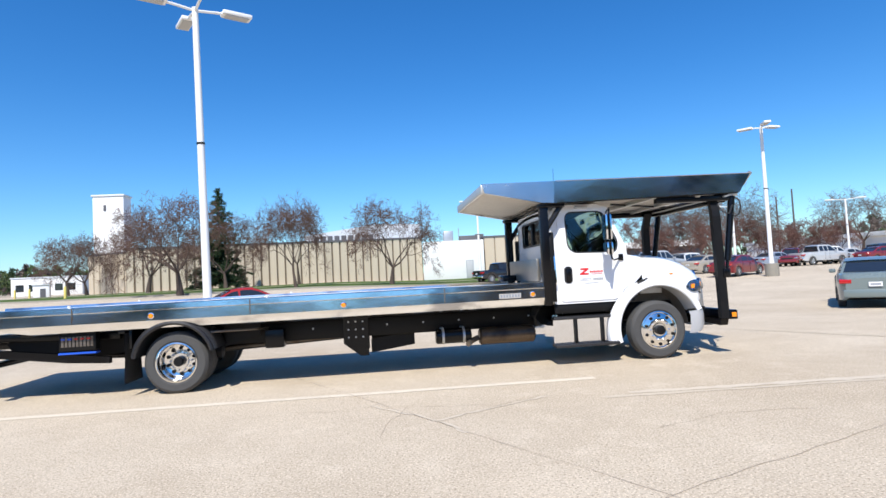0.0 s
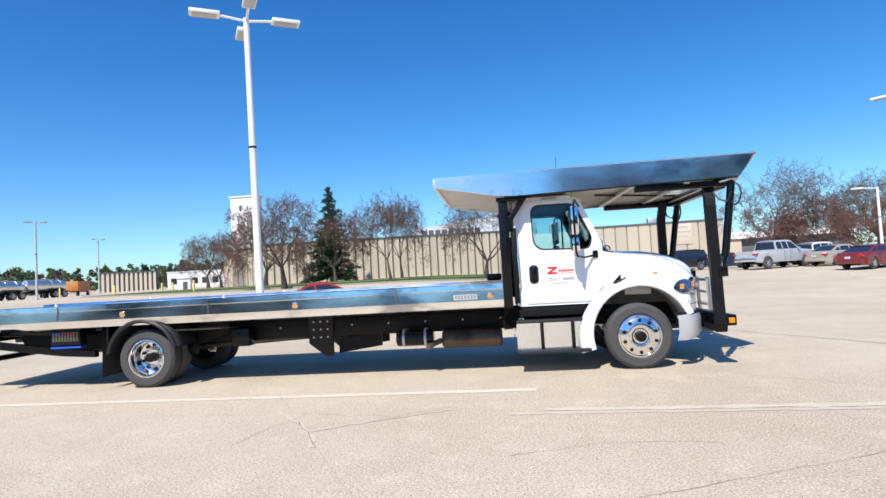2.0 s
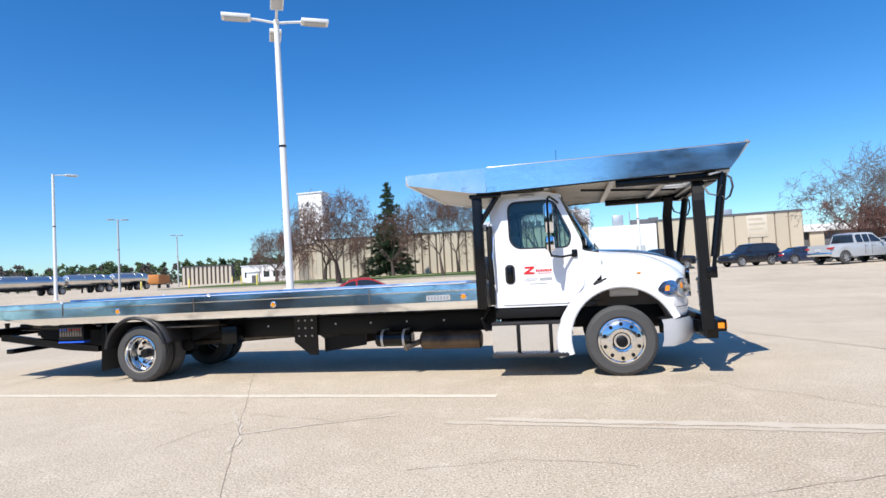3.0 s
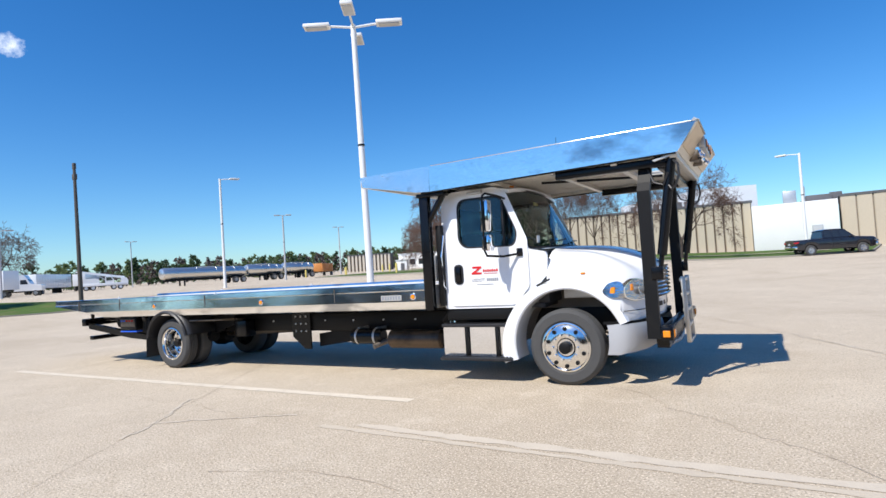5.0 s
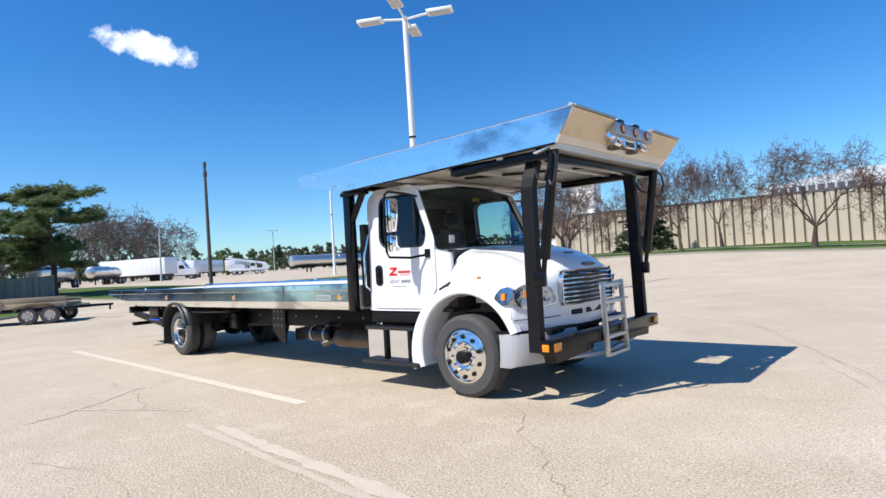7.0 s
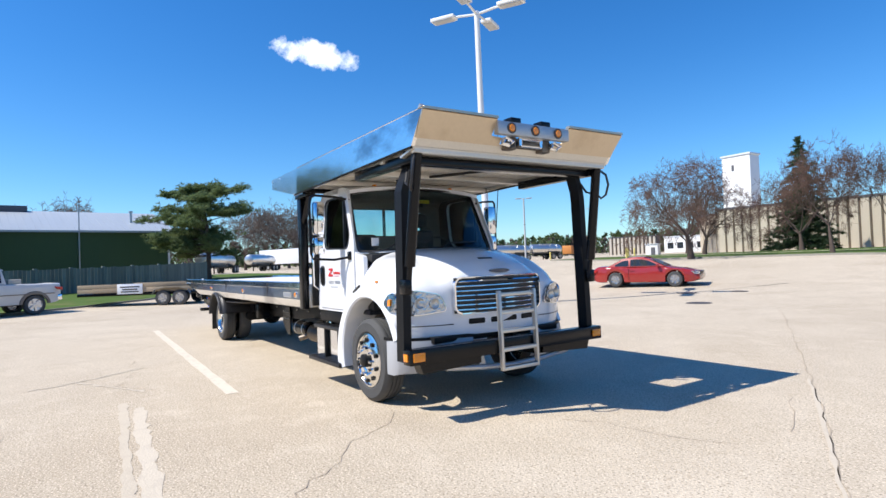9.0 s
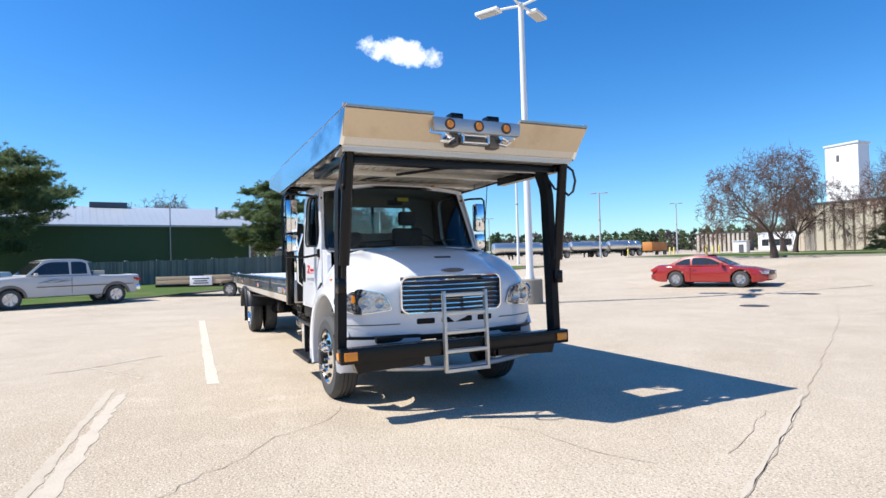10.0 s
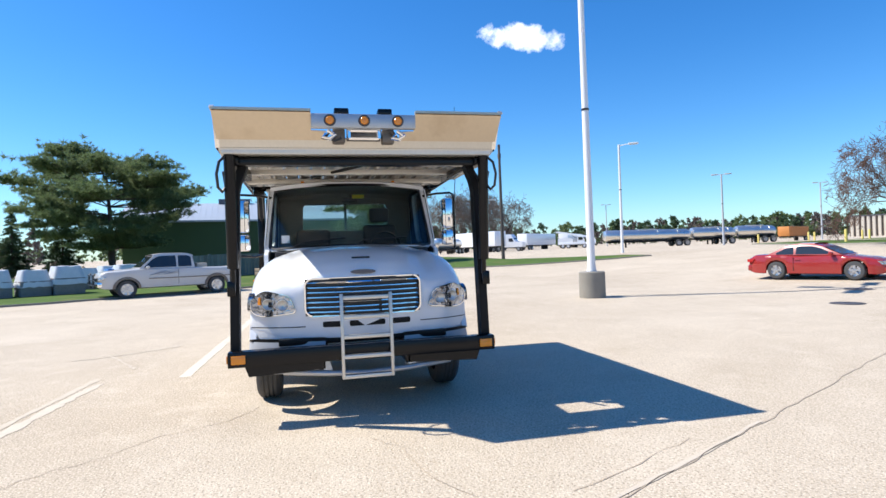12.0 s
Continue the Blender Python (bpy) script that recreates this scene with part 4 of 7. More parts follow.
# steps and tanks under the doors
for s in (-1, 1):
    bm = bm_new()
    prism(bm, round_poly([(-1.80, 0.76), (-0.82, 0.76), (-0.82, 0.34), (-1.80, 0.34)], 0.05), "y", s * 0.62, s * 1.12)
    st = part("step_tank", bm, CHROME, truck, "polished aluminium step tank with black treads")
    for z, o in ((0.745, 0.05), (0.30, 0.14)):
        bm = bm_new()
        box(bm, -1.80, -0.72, s * 1.02, s * (1.12 + o), z, z + 0.045, 0.006)
        for k in range(22):
            x = -1.77 + 0.048 * k
            box(bm, x, x + 0.02, s * 1.04, s * (1.11 + o), z + 0.045, z + 0.056)
        part("tread", bm, PLASTIC, st)
    for x in (-1.42, -0.96):
        bm = bm_new()
        box(bm, x - 0.025, x + 0.025, s * 1.12, s * 1.16, 0.33, 0.76, 0.006)
        part("step_bracket", bm, BLACK_DULL, st)
    bm = bm_new()
    tube(bm, [(-1.72, s * 0.95, 0.76), (-1.72, s * 0.95, 0.82)], [0.06, 0.055], 16)
    part("filler_cap", bm, CHROME, st)
    bm = bm_new()
    box(bm, -1.74, -0.66, s * 1.03, s * 1.09, 0.84, 1.0, 0.01)
    part("sill_panel", bm, BLACK_DULL, truck)
    # mirrors
    bm = bm_new()
    tube(bm, [(-0.74, s * 1.03, 2.47), (-0.80, s * 1.22, 2.51), (-0.86, s * 1.46, 2.53), (-0.88, s * 1.51, 2.50), (-0.89, s * 1.52, 2.40), (-0.89, s * 1.52, 1.78), (-0.87, s * 1.50, 1.71), (-0.74, s * 1.26, 1.69), (-0.56, s * 1.12, 1.72)], 0.016, 8)
    for z in (2.22, 1.90):
        tube(bm, [(-0.89, s * 1.52, z), (-0.87, s * 1.44, z)], 0.014, 6)
    box(bm, -0.60, -0.52, s * 1.10, s * 1.15, 1.68, 1.79, 0.012)
    mr = part("mirror_arm", bm, BLACK, truck)
    for z0, z1, nm in ((2.02, 2.45, "mirror"), (1.77, 1.99, "convex_mirror")):
        bm = bm_new()
        box(bm, -0.94, -0.82, s * 1.33, s * 1.49, z0, z1, 0.035)
        hd = part(nm, bm, CHROME, mr, "chrome mirror housing")
        bm = bm_new()
        box(bm, -0.946, -0.941, s * 1.345, s * 1.475, z0 + 0.02, z1 - 0.02)
        part("mirror_glass", bm, CHROME, hd)
    bm = bm_new()
    box(bm, -1.3, -1.08, s * 0.97, s * 1.12, 2.585, 2.63, 0.015)
    part("door_lamp", bm, GALV, truck)
bm = bm_new()
tube(bm, [(-0.88, 1.47, 2.02), (-0.84, 1.50, 2.12), (-0.80, 1.53, 2.7), (-0.77, 1.55, 3.76)], [0.008, 0.008, 0.006, 0.004], 6)
part("whip_aerial", bm, BLACK, truck)

# ---- lower deck ----
DX0, DX1 = -11.55, -1.88
SECTION = [(1.235, 1.390), (1.283, 1.387), (1.296, 1.378), (1.302, 1.300), (1.293, 1.296), (1.293, 1.290), (1.297, 1.286), (1.3065, 1.135), (1.262, 1.02), (1.20, 1.00), (1.20, 1.05), (1.245, 1.15), (1.23, 1.30), (1.22, 1.345)]
deck = new("lower_deck")
deck.parent = truck
tagged(deck, "long polished aluminium flatbed deck")
for s in (-1, 1):
    bm = bm_new()
    stations = [(DX1, 0.0), (-9.75, 0.0), (-10.4, 0.35), (DX0, 0.85)]
    rows = []
    for x, t in stations:
        ring = []
        for y, z in SECTION:
            lo = 1.36 - 0.30 * (1 - t)
            ring.append((x, s * (y - 0.03 * t), max(z, lo - 0.045) if t else z))
        rows.append(ring + [ring[0]])
    grid(bm, rows)
    bm.faces.new([bm.verts.new(p) for p in rows[0][:-1]])
    bm.faces.new([bm.verts.new(p) for p in rows[-1][:-1]])
    part("deck_rail", bm, BRUSHED, deck, "mirror-polished aluminium side rail", smooth=0.0)
    for x in (-10.6, -9.15, -6.6, -3.6):
        bm = bm_new()
        box(bm, x - 0.008, x + 0.008, s * 1.290, s * 1.3068, 1.15, 1.37)
        part("rail_seam", bm, STEEL, deck)
    for x in (-2.165, -5.19, -8.04):
        bm = bm_new()
        lathe(bm, [(0.001, s * 0.022), (0.028, s * 0.02), (0.036, s * 0.006)], (x, s * 1.300, 1.205), "y", 18)
        lm = part("side_marker_lamp", bm, AMBER, deck, "round amber marker lamp")
        bm = bm_new()
        lathe(bm, [(0.036, s * 0.012), (0.048, s * 0.010), (0.052, -s * 0.01)], (x, s * 1.300, 1.205), "y", 18)
        part("lamp_ring", bm, CHROME, lm)
    for x in (-6.35, -9.2):
        bm = bm_new()
        tube(bm, [(x, s * 1.27, 1.38), (x, s * 1.27, 1.42)], 0.02, 8)
        part("rail_stud", bm, WHITE, deck)
    bm = bm_new()
    box(bm, -2.72, -2.36, s * 1.300, s * 1.309, 1.155, 1.235)
    nb = part("name_plate", bm, MILL, deck, "maker's plate of plain bars")
    bm = bm_new()
    for k in range(7):
        x = -2.70 + 0.047 * k
        box(bm, x, x + 0.034, s * 1.308, s * 1.312, 1.17, 1.222)
    part("plate_bars", bm, GREY_PRINT, nb)
bm = bm_new()
NPL = 16
for k in range(NPL):
    y0 = -1.22 + 2.44 * k / NPL
    bm2 = bm_new()
    w = 2.44 / NPL
    rows = [[(x, y0 + a * w, z + b) for a, b in ((0.02, -0.03), (0.02, 0.0), (0.3, 0.0), (0.35, 0.006), (0.65, 0.006), (0.7, 0.0), (0.98, 0.0), (0.98, -0.03))] for x, z in ((DX1, 1.345), (-9.75, 1.345), (DX0, 1.325))]
    grid(bm2, rows)
    part("deck_plank", bm2, DECK, deck)
bm.free()
for x in np.arange(-9.6, -2.0, 0.62):
    bm = bm_new()
    box(bm, x - 0.04, x + 0.04, -1.21, 1.21, 1.20, 1.305, 0.006)
    part("deck_beam", bm, MILL, deck)
for s in (-1, 1):
    bm = bm_new()
    box(bm, -10.2, -2.0, s * 0.40, s * 0.52, 0.94, 1.20, 0.01)
    part("deck_runner", bm, BLACK_DULL, deck)
bm = bm_new()
box(bm, DX1, DX1 + 0.05, -1.25, 1.25, 1.02, 1.36, 0.01)
part("deck_end", bm, MILL, deck)
# headboard behind the cab
bm = bm_new()
box(bm, -1.98, -1.93, -0.98, 0.98, 1.40, 1.78, 0.01)
part("headboard", bm, SILL, truck, "dull grey metal headboard")
bm = bm_new()
box(bm, -2.25, -1.98, 0.45, 0.95, 1.40, 1.52, 0.03)
part("tool_tray", bm, BLACK, truck)

# rear fenders, mud flaps, tail gear
for s in (-1, 1):
    bm = bm_new()
    rows = []
    for a in np.linspace(14, 172, 28):
        c, n = math.cos(radians(a)), math.sin(radians(a))
        rows.append([(REAR + rr * c, s * y, R + rr * n + 0.02) for rr, y in ((0.535, 0.60), (0.545, 1.24), (0.545, 1.305), (0.575, 1.325), (0.598, 1.305), (0.602, 1.265), (0.625, 1.245), (0.645, 1.215), (0.650, 1.16), (0.615, 0.60))])
    grid(bm, rows)
    part("rear_fender", bm, PLASTIC, truck, "black plastic fender with rolled edge")
    bm = bm_new()
    tube(bm, [(REAR + 0.42, s * 1.16, 0.90), (REAR + 0.75, s * 1.12, 0.90), (REAR + 1.15, s * 0.95, 0.89), (REAR + 1.25, s * 0.5, 0.86)], 0.017, 8)
    part("fender_arm", bm, STEEL, truck)
    bm = bm_new()
    prism(bm, [(REAR + 0.58, 0.98), (REAR + 1.15, 0.95), (REAR + 1.15, 0.78), (REAR + 0.62, 0.62)], "y", s * 0.62, s * 0.66)
    part("splash_guard", bm, BLACK_DULL, truck)
    bm = bm_new()
    rows = [[(REAR - 0.72 + 0.012 * math.sin(3 * y + 5 * z), s * y, z) for y in np.linspace(0.58, 1.22, 7)] for z in np.linspace(0.20, 1.0, 8)]
    grid(bm, rows)
    bmesh.ops.solidify(bm, geom=bm.faces[:], thickness=0.012)
    part("mud_flap", bm, RUBBER, truck, "black rubber mud flap")
    bm = bm_new()
    box(bm, REAR - 0.80, REAR - 0.70, s * 0.5, s * 1.24, 0.96, 1.02, 0.01)
    part("flap_bracket", bm, BLACK, truck)
    # warning light box
    bm = bm_new()
    box(bm, -9.42, -8.90, s * 0.98, s * 1.14, 0.74, 0.99, 0.012)
    lb = part("light_box", bm, BLACK_DULL, truck, "perforated control box with red and blue lights")
    for k in range(9):
        bm = bm_new()
        box(bm, -9.385 + 0.052 * k, -9.35 + 0.052 * k, s * 1.138, s * 1.146, 0.80, 0.95)
        part("slot", bm, STEEL, lb)
    for k, mt in enumerate((BLUE_LENS, BLUE_LENS, RED_LENS, RED_LENS, RED_LENS)):
        bm = bm_new()
        box(bm, -9.38 + 0.09 * k, -9.33 + 0.09 * k, s * 1.146, s * 1.158, 0.905, 0.93)
        part("signal_lens", bm, mt, lb)
    bm = bm_new()
    box(bm, -10.75, -8.75, s * 0.62, s * 0.72, 0.62, 0.74, 0.01, pose(0, 0, 0, 0, 1.5, 0))
    part("stinger_arm", bm, BLACK, truck)
    bm = bm_new()
    tube(bm, [(-9.9, s * 0.30, 0.60), (-8.7, s * 0.30, 0.55)], 0.055, 12)
    part("hydraulic_ram", bm, BLACK, truck)
bm = bm_new()
prism(bm, [(-10.5, 0.94), (-8.72, 0.94), (-8.72, 0.62), (-9.5, 0.55), (-10.4, 0.74)], "y", -0.58, 0.58)
part("stinger_housing", bm, BLACK_DULL, truck, "black folded tow gear under the tail")
for s in (-1, 1):
    bm = bm_new()
    prism(bm, [(-10.9, 0.86), (-9.35, 0.66), (-8.8, 0.60), (-8.8, 0.50), (-9.4, 0.54), (-10.9, 0.74)], "y", s * 0.84, s * 0.94)
    part("tow_arm", bm, BLACK, truck)
    bm = bm_new()
    box(bm, -9.44, -8.9, s * 0.99, s * 1.13, 0.685, 0.715, 0.008)
    part("light_strip", bm, BLUE_LENS, truck)
    bm = bm_new()
    box(bm, REAR - 0.66, REAR - 0.62, s * 0.66, s * 1.20, 0.72, 1.0, 0.008)
    part("splash_plate", bm, BLACK, truck)
bm = bm_new()
box(bm, -11.1, -10.95, -0.98, 0.98, 0.80, 0.96, 0.015)
box(bm, -10.98, -9.9, -0.14, 0.14, 0.74, 0.90, 0.015)
part("wheel_lift", bm, BLACK, truck, "folded black wheel lift at the tail")
bm = bm_new()
tube(bm, [(-10.8, -0.9, 0.96), (-10.8, -0.9, 1.06)], [0.03, 0.045], 8)
part("lift_pin", bm, BLACK, truck)
bm = bm_new()
box(bm, -10.6, -10.45, -1.1, 1.1, 0.52, 0.60, 0.01)
part("tail_bar", bm, BLACK, truck)
bm = bm_new()
box(bm, -9.95, -9.75, -1.15, 1.15, 0.98, 1.06, 0.01)
part("deck_tail_beam", bm, BLACK, truck)
for y in (-1.05, 1.05):
    bm = bm_new()
    box(bm, -11.57, -11.54, y - 0.06, y + 0.06, 1.30, 1.345, 0.006)
    part("tail_lamp", bm, RED_LENS, deck)

# ---- upper deck on posts ----
for s in (-1, 1):
    bm = bm_new()
    box(bm, -1.97, -1.83, s * 1.20, s * 1.31, 1.0, 2.64, 0.012)
    part("rear_post", bm, BLACK, truck, "square black steel post")
    bm = bm_new()
    tube(bm, [(-1.86, s * 1.25, 2.25), (-1.60, s * 1.25, 2.62)], 0.045, 6)
    box(bm, -2.0, -1.55, s * 1.18, s * 1.33, 2.60, 2.66, 0.01)
    part("post_brace", bm, BLACK, truck)
    bm = bm_new()
    box(bm, -1.80, -1.72, s * 1.08, s * 1.18, 1.05, 2.2, 0.01)
    part("guide_rail", bm, BLACK_DULL, truck)
    bm = bm_new()
    rows = []
    for x, y, z in ((1.10, 1.315, 0.62), (1.09, 1.275, 2.34), (1.10, 1.25, 2.44), (1.11, 1.20, 2.56), (1.11, 1.17, 2.66)):
        rows.append([(x + dx, s * (y + dy), z) for dx, dy in ((-0.072, -0.045), (0.072, -0.045), (0.072, 0.045), (-0.072, 0.045), (-0.072, -0.045))])
    grid(bm, rows)
    bm.faces.new([bm.verts.new(p) for p in rows[0][:-1]])
    bm.faces.new([bm.verts.new(p) for p in rows[-1][:-1]])
    part("front_post", bm, BLACK_DULL, truck, "square black steel post, bent inwards at the top", smooth=0)
    bm = bm_new()
    p, q = Vector((1.22, s * 1.30, 1.42)), Vector((1.42, s * 1.275, 2.70))
    tube(bm, [p, p.lerp(q, 0.12)], 0.028, 10)
    tube(bm, [p.lerp(q, 0.12), p.lerp(q, 0.125), q], [0.03, 0.055, 0.055], 14)
    cy = part("lift_cylinder", bm, BLACK, truck, "black hydraulic lift cylinder")
    bm = bm_new()
    box(bm, 1.12, 1.25, s * 1.28, s * 1.36, 1.30, 1.45, 0.01)
    part("clevis", bm, BLACK, cy)
    bm = bm_new()
    pts = [(1.42, s * 1.30, 2.68), (1.49, s * 1.36, 2.60), (1.50, s * 1.385, 2.48), (1.46, s * 1.38, 2.36), (1.41, s * 1.35, 2.32), (1.37, s * 1.32, 2.38), (1.36, s * 1.30, 2.48)]
    tube(bm, pts, 0.014, 6)
    tube(bm, [(1.14, s * 1.22, 2.60), (1.22, s * 1.30, 2.42), (1.32, s * 1.33, 2.38), (1.38, s * 1.34, 2.52)], 0.014, 6)
    part("hydraulic_hose", bm, PLASTIC, cy)
upper = new("upper_deck")
upper.parent = truck
tagged(upper, "polished aluminium upper car deck over the cab")
for s in (-1, 1):
    for prof, lean, mat in (([(-1.73, 3.022), (1.72, 3.05), (1.50, 2.73), (-1.73, 2.664)], 0.006, BRUSHED), ([(-2.92, 3.012), (-1.735, 3.022), (-1.735, 2.664), (-1.95, 2.675), (-2.88, 2.86)], 0.012, SCUFFED)):
        bm = bm_new()
        lo = [bm.verts.new((x, s * (1.388 - lean * (z - 2.66) / 0.36), z)) for x, z in prof]
        hi = [bm.verts.new((x, s * (1.348 - lean * (z - 2.66) / 0.36), z)) for x, z in prof]
        n = len(lo)
        bm.faces.new(lo), bm.faces.new(hi[::-1])
        for k in range(n):
            bm.faces.new((lo[k], hi[k], hi[(k + 1) % n], lo[(k + 1) % n]))
        part("upper_rail", bm, mat, upper, "mirror-polished aluminium side rail")
    bm = bm_new()
    tube(bm, [(-1.7, s * 1.379, 3.024), (1.72, s * 1.379, 3.052)], 0.007, 8)
    part("rail_bead", bm, POLISHED, upper)
    bm = bm_new()
    prism(bm, [(1.74, 3.055), (1.66, 3.045), (1.70, 3.085)], "y", s * 1.36, s * 1.40)
    part("corner_tab", bm, GALV, upper)
    # front flared plates either side of the lamp bar
    bm = bm_new()
    y0, y1 = s * 0.50, s * 1.38
    panel(bm, [(1.365, 0.26), (1.385, 1.0), (0.50, 1.0), (0.50, 0.52), (0.36, 0.50), (0.36, 0.26)], [], lambda y, u, s=s: Vector((1.48 + 0.235 * u, s * y, 2.73 + 0.31 * u)), (0.018, 0, -0.012))
    box(bm, 1.69, 1.75, min(y0, y1), max(y0, y1), 3.035, 3.06)
    part("front_plate", bm, SHEET, upper, "dull aluminium front plate, coloured with the tan reflection of the ground")
# floor with a gap by the winch
for k, (x0, x1, y0, y1) in enumerate([(-1.975, 0.86, -1.34, 1.34), (0.86, 1.23, -1.34, -0.19), (0.86, 1.23, 0.45, 1.34), (1.23, 1.47, -1.34, 1.34)]):
    n = max(1, round((y1 - y0) / 0.17))
    for j in range(n):
        a, b = y0 + (y1 - y0) * j / n, y0 + (y1 - y0) * (j + 1) / n
        bm = bm_new()
        z0 = 2.735 + 0.012 * (x0 + 2.6)
        for (u0, u1, h0, h1) in ((a + 0.004, b - 0.004, 0.0, 0.02), (a + 0.02, a + 0.035, -0.035, 0.0), (b - 0.035, b - 0.02, -0.035, 0.0)):
            box(bm, x0, x1, u0, u1, 2.775 + h0, 2.775 + h1)
        part("upper_plank", bm, UNDER, upper)
# the tail of the upper deck rises to its rear edge
for j in range(16):
    a, b = -1.34 + 2.68 * j / 16, -1.34 + 2.68 * (j + 1) / 16
    bm = bm_new()
    for u0, u1, h0, h1 in ((a + 0.004, b - 0.004, 0.0, 0.02), (a + 0.02, a + 0.035, -0.035, 0.0), (b - 0.035, b - 0.02, -0.035, 0.0)):
        grid(bm, [[(x, u0, z + h0), (x, u1, z + h0), (x, u1, z + h1), (x, u0, z + h1), (x, u0, z + h0)] for x, z in ((-1.98, 2.775), (-2.88, 2.905))])
    part("tail_plank", bm, UNDER, upper)
bm = bm_new()
box(bm, -2.93, -2.885, -1.35, 1.35, 2.86, 3.0, 0.006)
part("tail_edge", bm, MILL, upper)
for x in (-1.75, -0.9, 0.0, 0.78, 1.28, 1.45):
    bm = bm_new()
    box(bm, x - 0.04, x + 0.04, -1.34, 1.34, 2.675, 2.74, 0.008)
    part("upper_beam", bm, BLACK if x in (1.28, -1.75) else MILL, upper)
for s in (-1, 1):
    bm = bm_new()
    box(bm, 0.05, 1.36, s * 1.20, s * 1.31, 2.60, 2.70, 0.008)
    part("deck_bearer", bm, BLACK, upper)
    bm = bm_new()
    tube(bm, [(-1.88, s * 1.37, 2.655), (1.48, s * 1.37, 2.725)], 0.014, 6)
    part("edge_strip", bm, BLACK, upper)
bm = bm_new()
box(bm, 1.25, 1.36, -1.20, 1.20, 2.585, 2.665, 0.01)
part("front_cross_tube", bm, BLACK, upper)
for k, (p, q) in enumerate((((-0.4, -0.5, 2.70), (1.1, 0.35, 2.70)),)):
    bm = bm_new()
    tube(bm, [p, q], 0.018, 8)
    part("deck_stay", bm, BLACK_DULL, upper)
bm = bm_new()
prism(bm, [(1.535, 2.83), (1.555, 2.815), (1.50, 2.735), (1.47, 2.74)], "y", -1.37, 1.37)
prism(bm, [(1.496, 2.732), (1.49, 2.712), (1.24, 2.655), (1.22, 2.675)], "y", -1.36, 1.36)
part("front_sill", bm, MILL, upper, "scuffed pale aluminium front sill")
bm = bm_new()
box(bm, 1.66, 1.735, -0.50, 0.50, 2.885, 3.02, 0.008)
bar = part("lamp_bar", bm, GALV, upper, "grey lamp bar with three amber lamps")
for y in (-0.325, 0.0, 0.325):
    bm = bm_new()
    lathe(bm, [(0.001, 0.022), (0.032, 0.02), (0.042, 0.008)], (1.735, y, 2.955), "x", 20)
    al = part("amber_lamp", bm, AMBER, bar, "round amber clearance lamp")
    bm = bm_new()
    lathe(bm, [(0.042, 0.014), (0.056, 0.010), (0.058, -0.005)], (1.735, y, 2.955), "x", 20)
    part("grommet", bm, RUBBER, al)
for y in (-0.21, 0.21):
    bm = bm_new()
    box(bm, 1.55, 1.68, y - 0.07, y + 0.07, 3.02, 3.09, 0.012)
    part("work_light", bm, BLACK, bar)
bm = bm_new()
tube(bm, [(1.58, -0.16, 2.84), (1.58, 0.16, 2.84)], 0.055, 16)
box(bm, 1.52, 1.64, -0.30, -0.18, 2.76, 2.90, 0.015)
box(bm, 1.52, 1.64, 0.18, 0.30, 2.76, 2.90, 0.015)
part("winch", bm, STEEL, upper, "winch with wire drum under the lamp bar")
bm = bm_new()
tube(bm, [(1.66, -0.33, 2.86), (1.68, -0.36, 2.80), (1.66, -0.28, 2.775), (1.64, -0.22, 2.80), (1.60, -0.24, 2.86)], 0.012, 6)
part("cable_loop", bm, PLASTIC, upper)
for y in (-0.34, 0.33):
    bm = bm_new()
    tube(bm, [(1.66, y, 2.87), (1.70, y + 0.06, 2.82), (1.69, y + 0.01, 2.785), (1.67, y - 0.05, 2.80), (1.66, y - 0.02, 2.84)], 0.020, 8)
    part("chain_hook", bm, CHROME, upper)
bm = bm_new()
for y in (-0.145, 0.145):
    tube(bm, [(1.655, y, 2.80), (1.655, y, 2.885)], 0.022, 10)
for z in (2.80, 2.875):
    tube(bm, [(1.655, -0.145, z), (1.655, 0.145, z)], 0.016, 10)
part("roller_fairlead", bm, CHROME, upper)
bm = bm_new()
tube(bm, [(1.66, 0.25, 2.86), (1.68, 0.30, 2.79), (1.66, 0.33, 2.80), (1.62, 0.30, 2.87)], 0.010, 6)
part("cable_loop", bm, PLASTIC, upper)


# ---- parked vehicles ----
def paint(name, color, rough=0.3, metal=0.0):
    return material(name, color, rough, metal, vary=0.06, scale=1.5, fine=80, coat=0.7, second=[c * 0.8 + 0.03 for c in color], second_scale=1.2, second_at=0.6)


CAR_GLASS = material("car_glass", (0.02, 0.024, 0.028), 0.05, vary=0.2, scale=2, coat=0.8)
ALLOY = material("alloy_wheel", (0.62, 0.63, 0.65), 0.25, 0.9, vary=0.1)
PAINTS = {k: paint(k + "_car_paint", c, m) for k, c, m in (
    ("red", (0.31, 0.020, 0.016), 0.25), ("white", (0.74, 0.74, 0.73), 0.3), ("dusty_white", (0.60, 0.58, 0.545), 0.38), ("silver", (0.42, 0.44, 0.46), 0.28), ("green_grey", (0.16, 0.20, 0.20), 0.28),
    ("black", (0.014, 0.014, 0.018), 0.22), ("maroon", (0.17, 0.016, 0.018), 0.25), ("navy", (0.02, 0.028, 0.06), 0.25), ("tan", (0.36, 0.32, 0.26), 0.3), ("flare", (0.17, 0.135, 0.105), 0.6), ("blue_grey", (0.22, 0.26, 0.33), 0.28))}


SIGN_TAN = material("pale_box_paint", (0.50, 0.45, 0.37), 0.6, vary=0.15, scale=2)


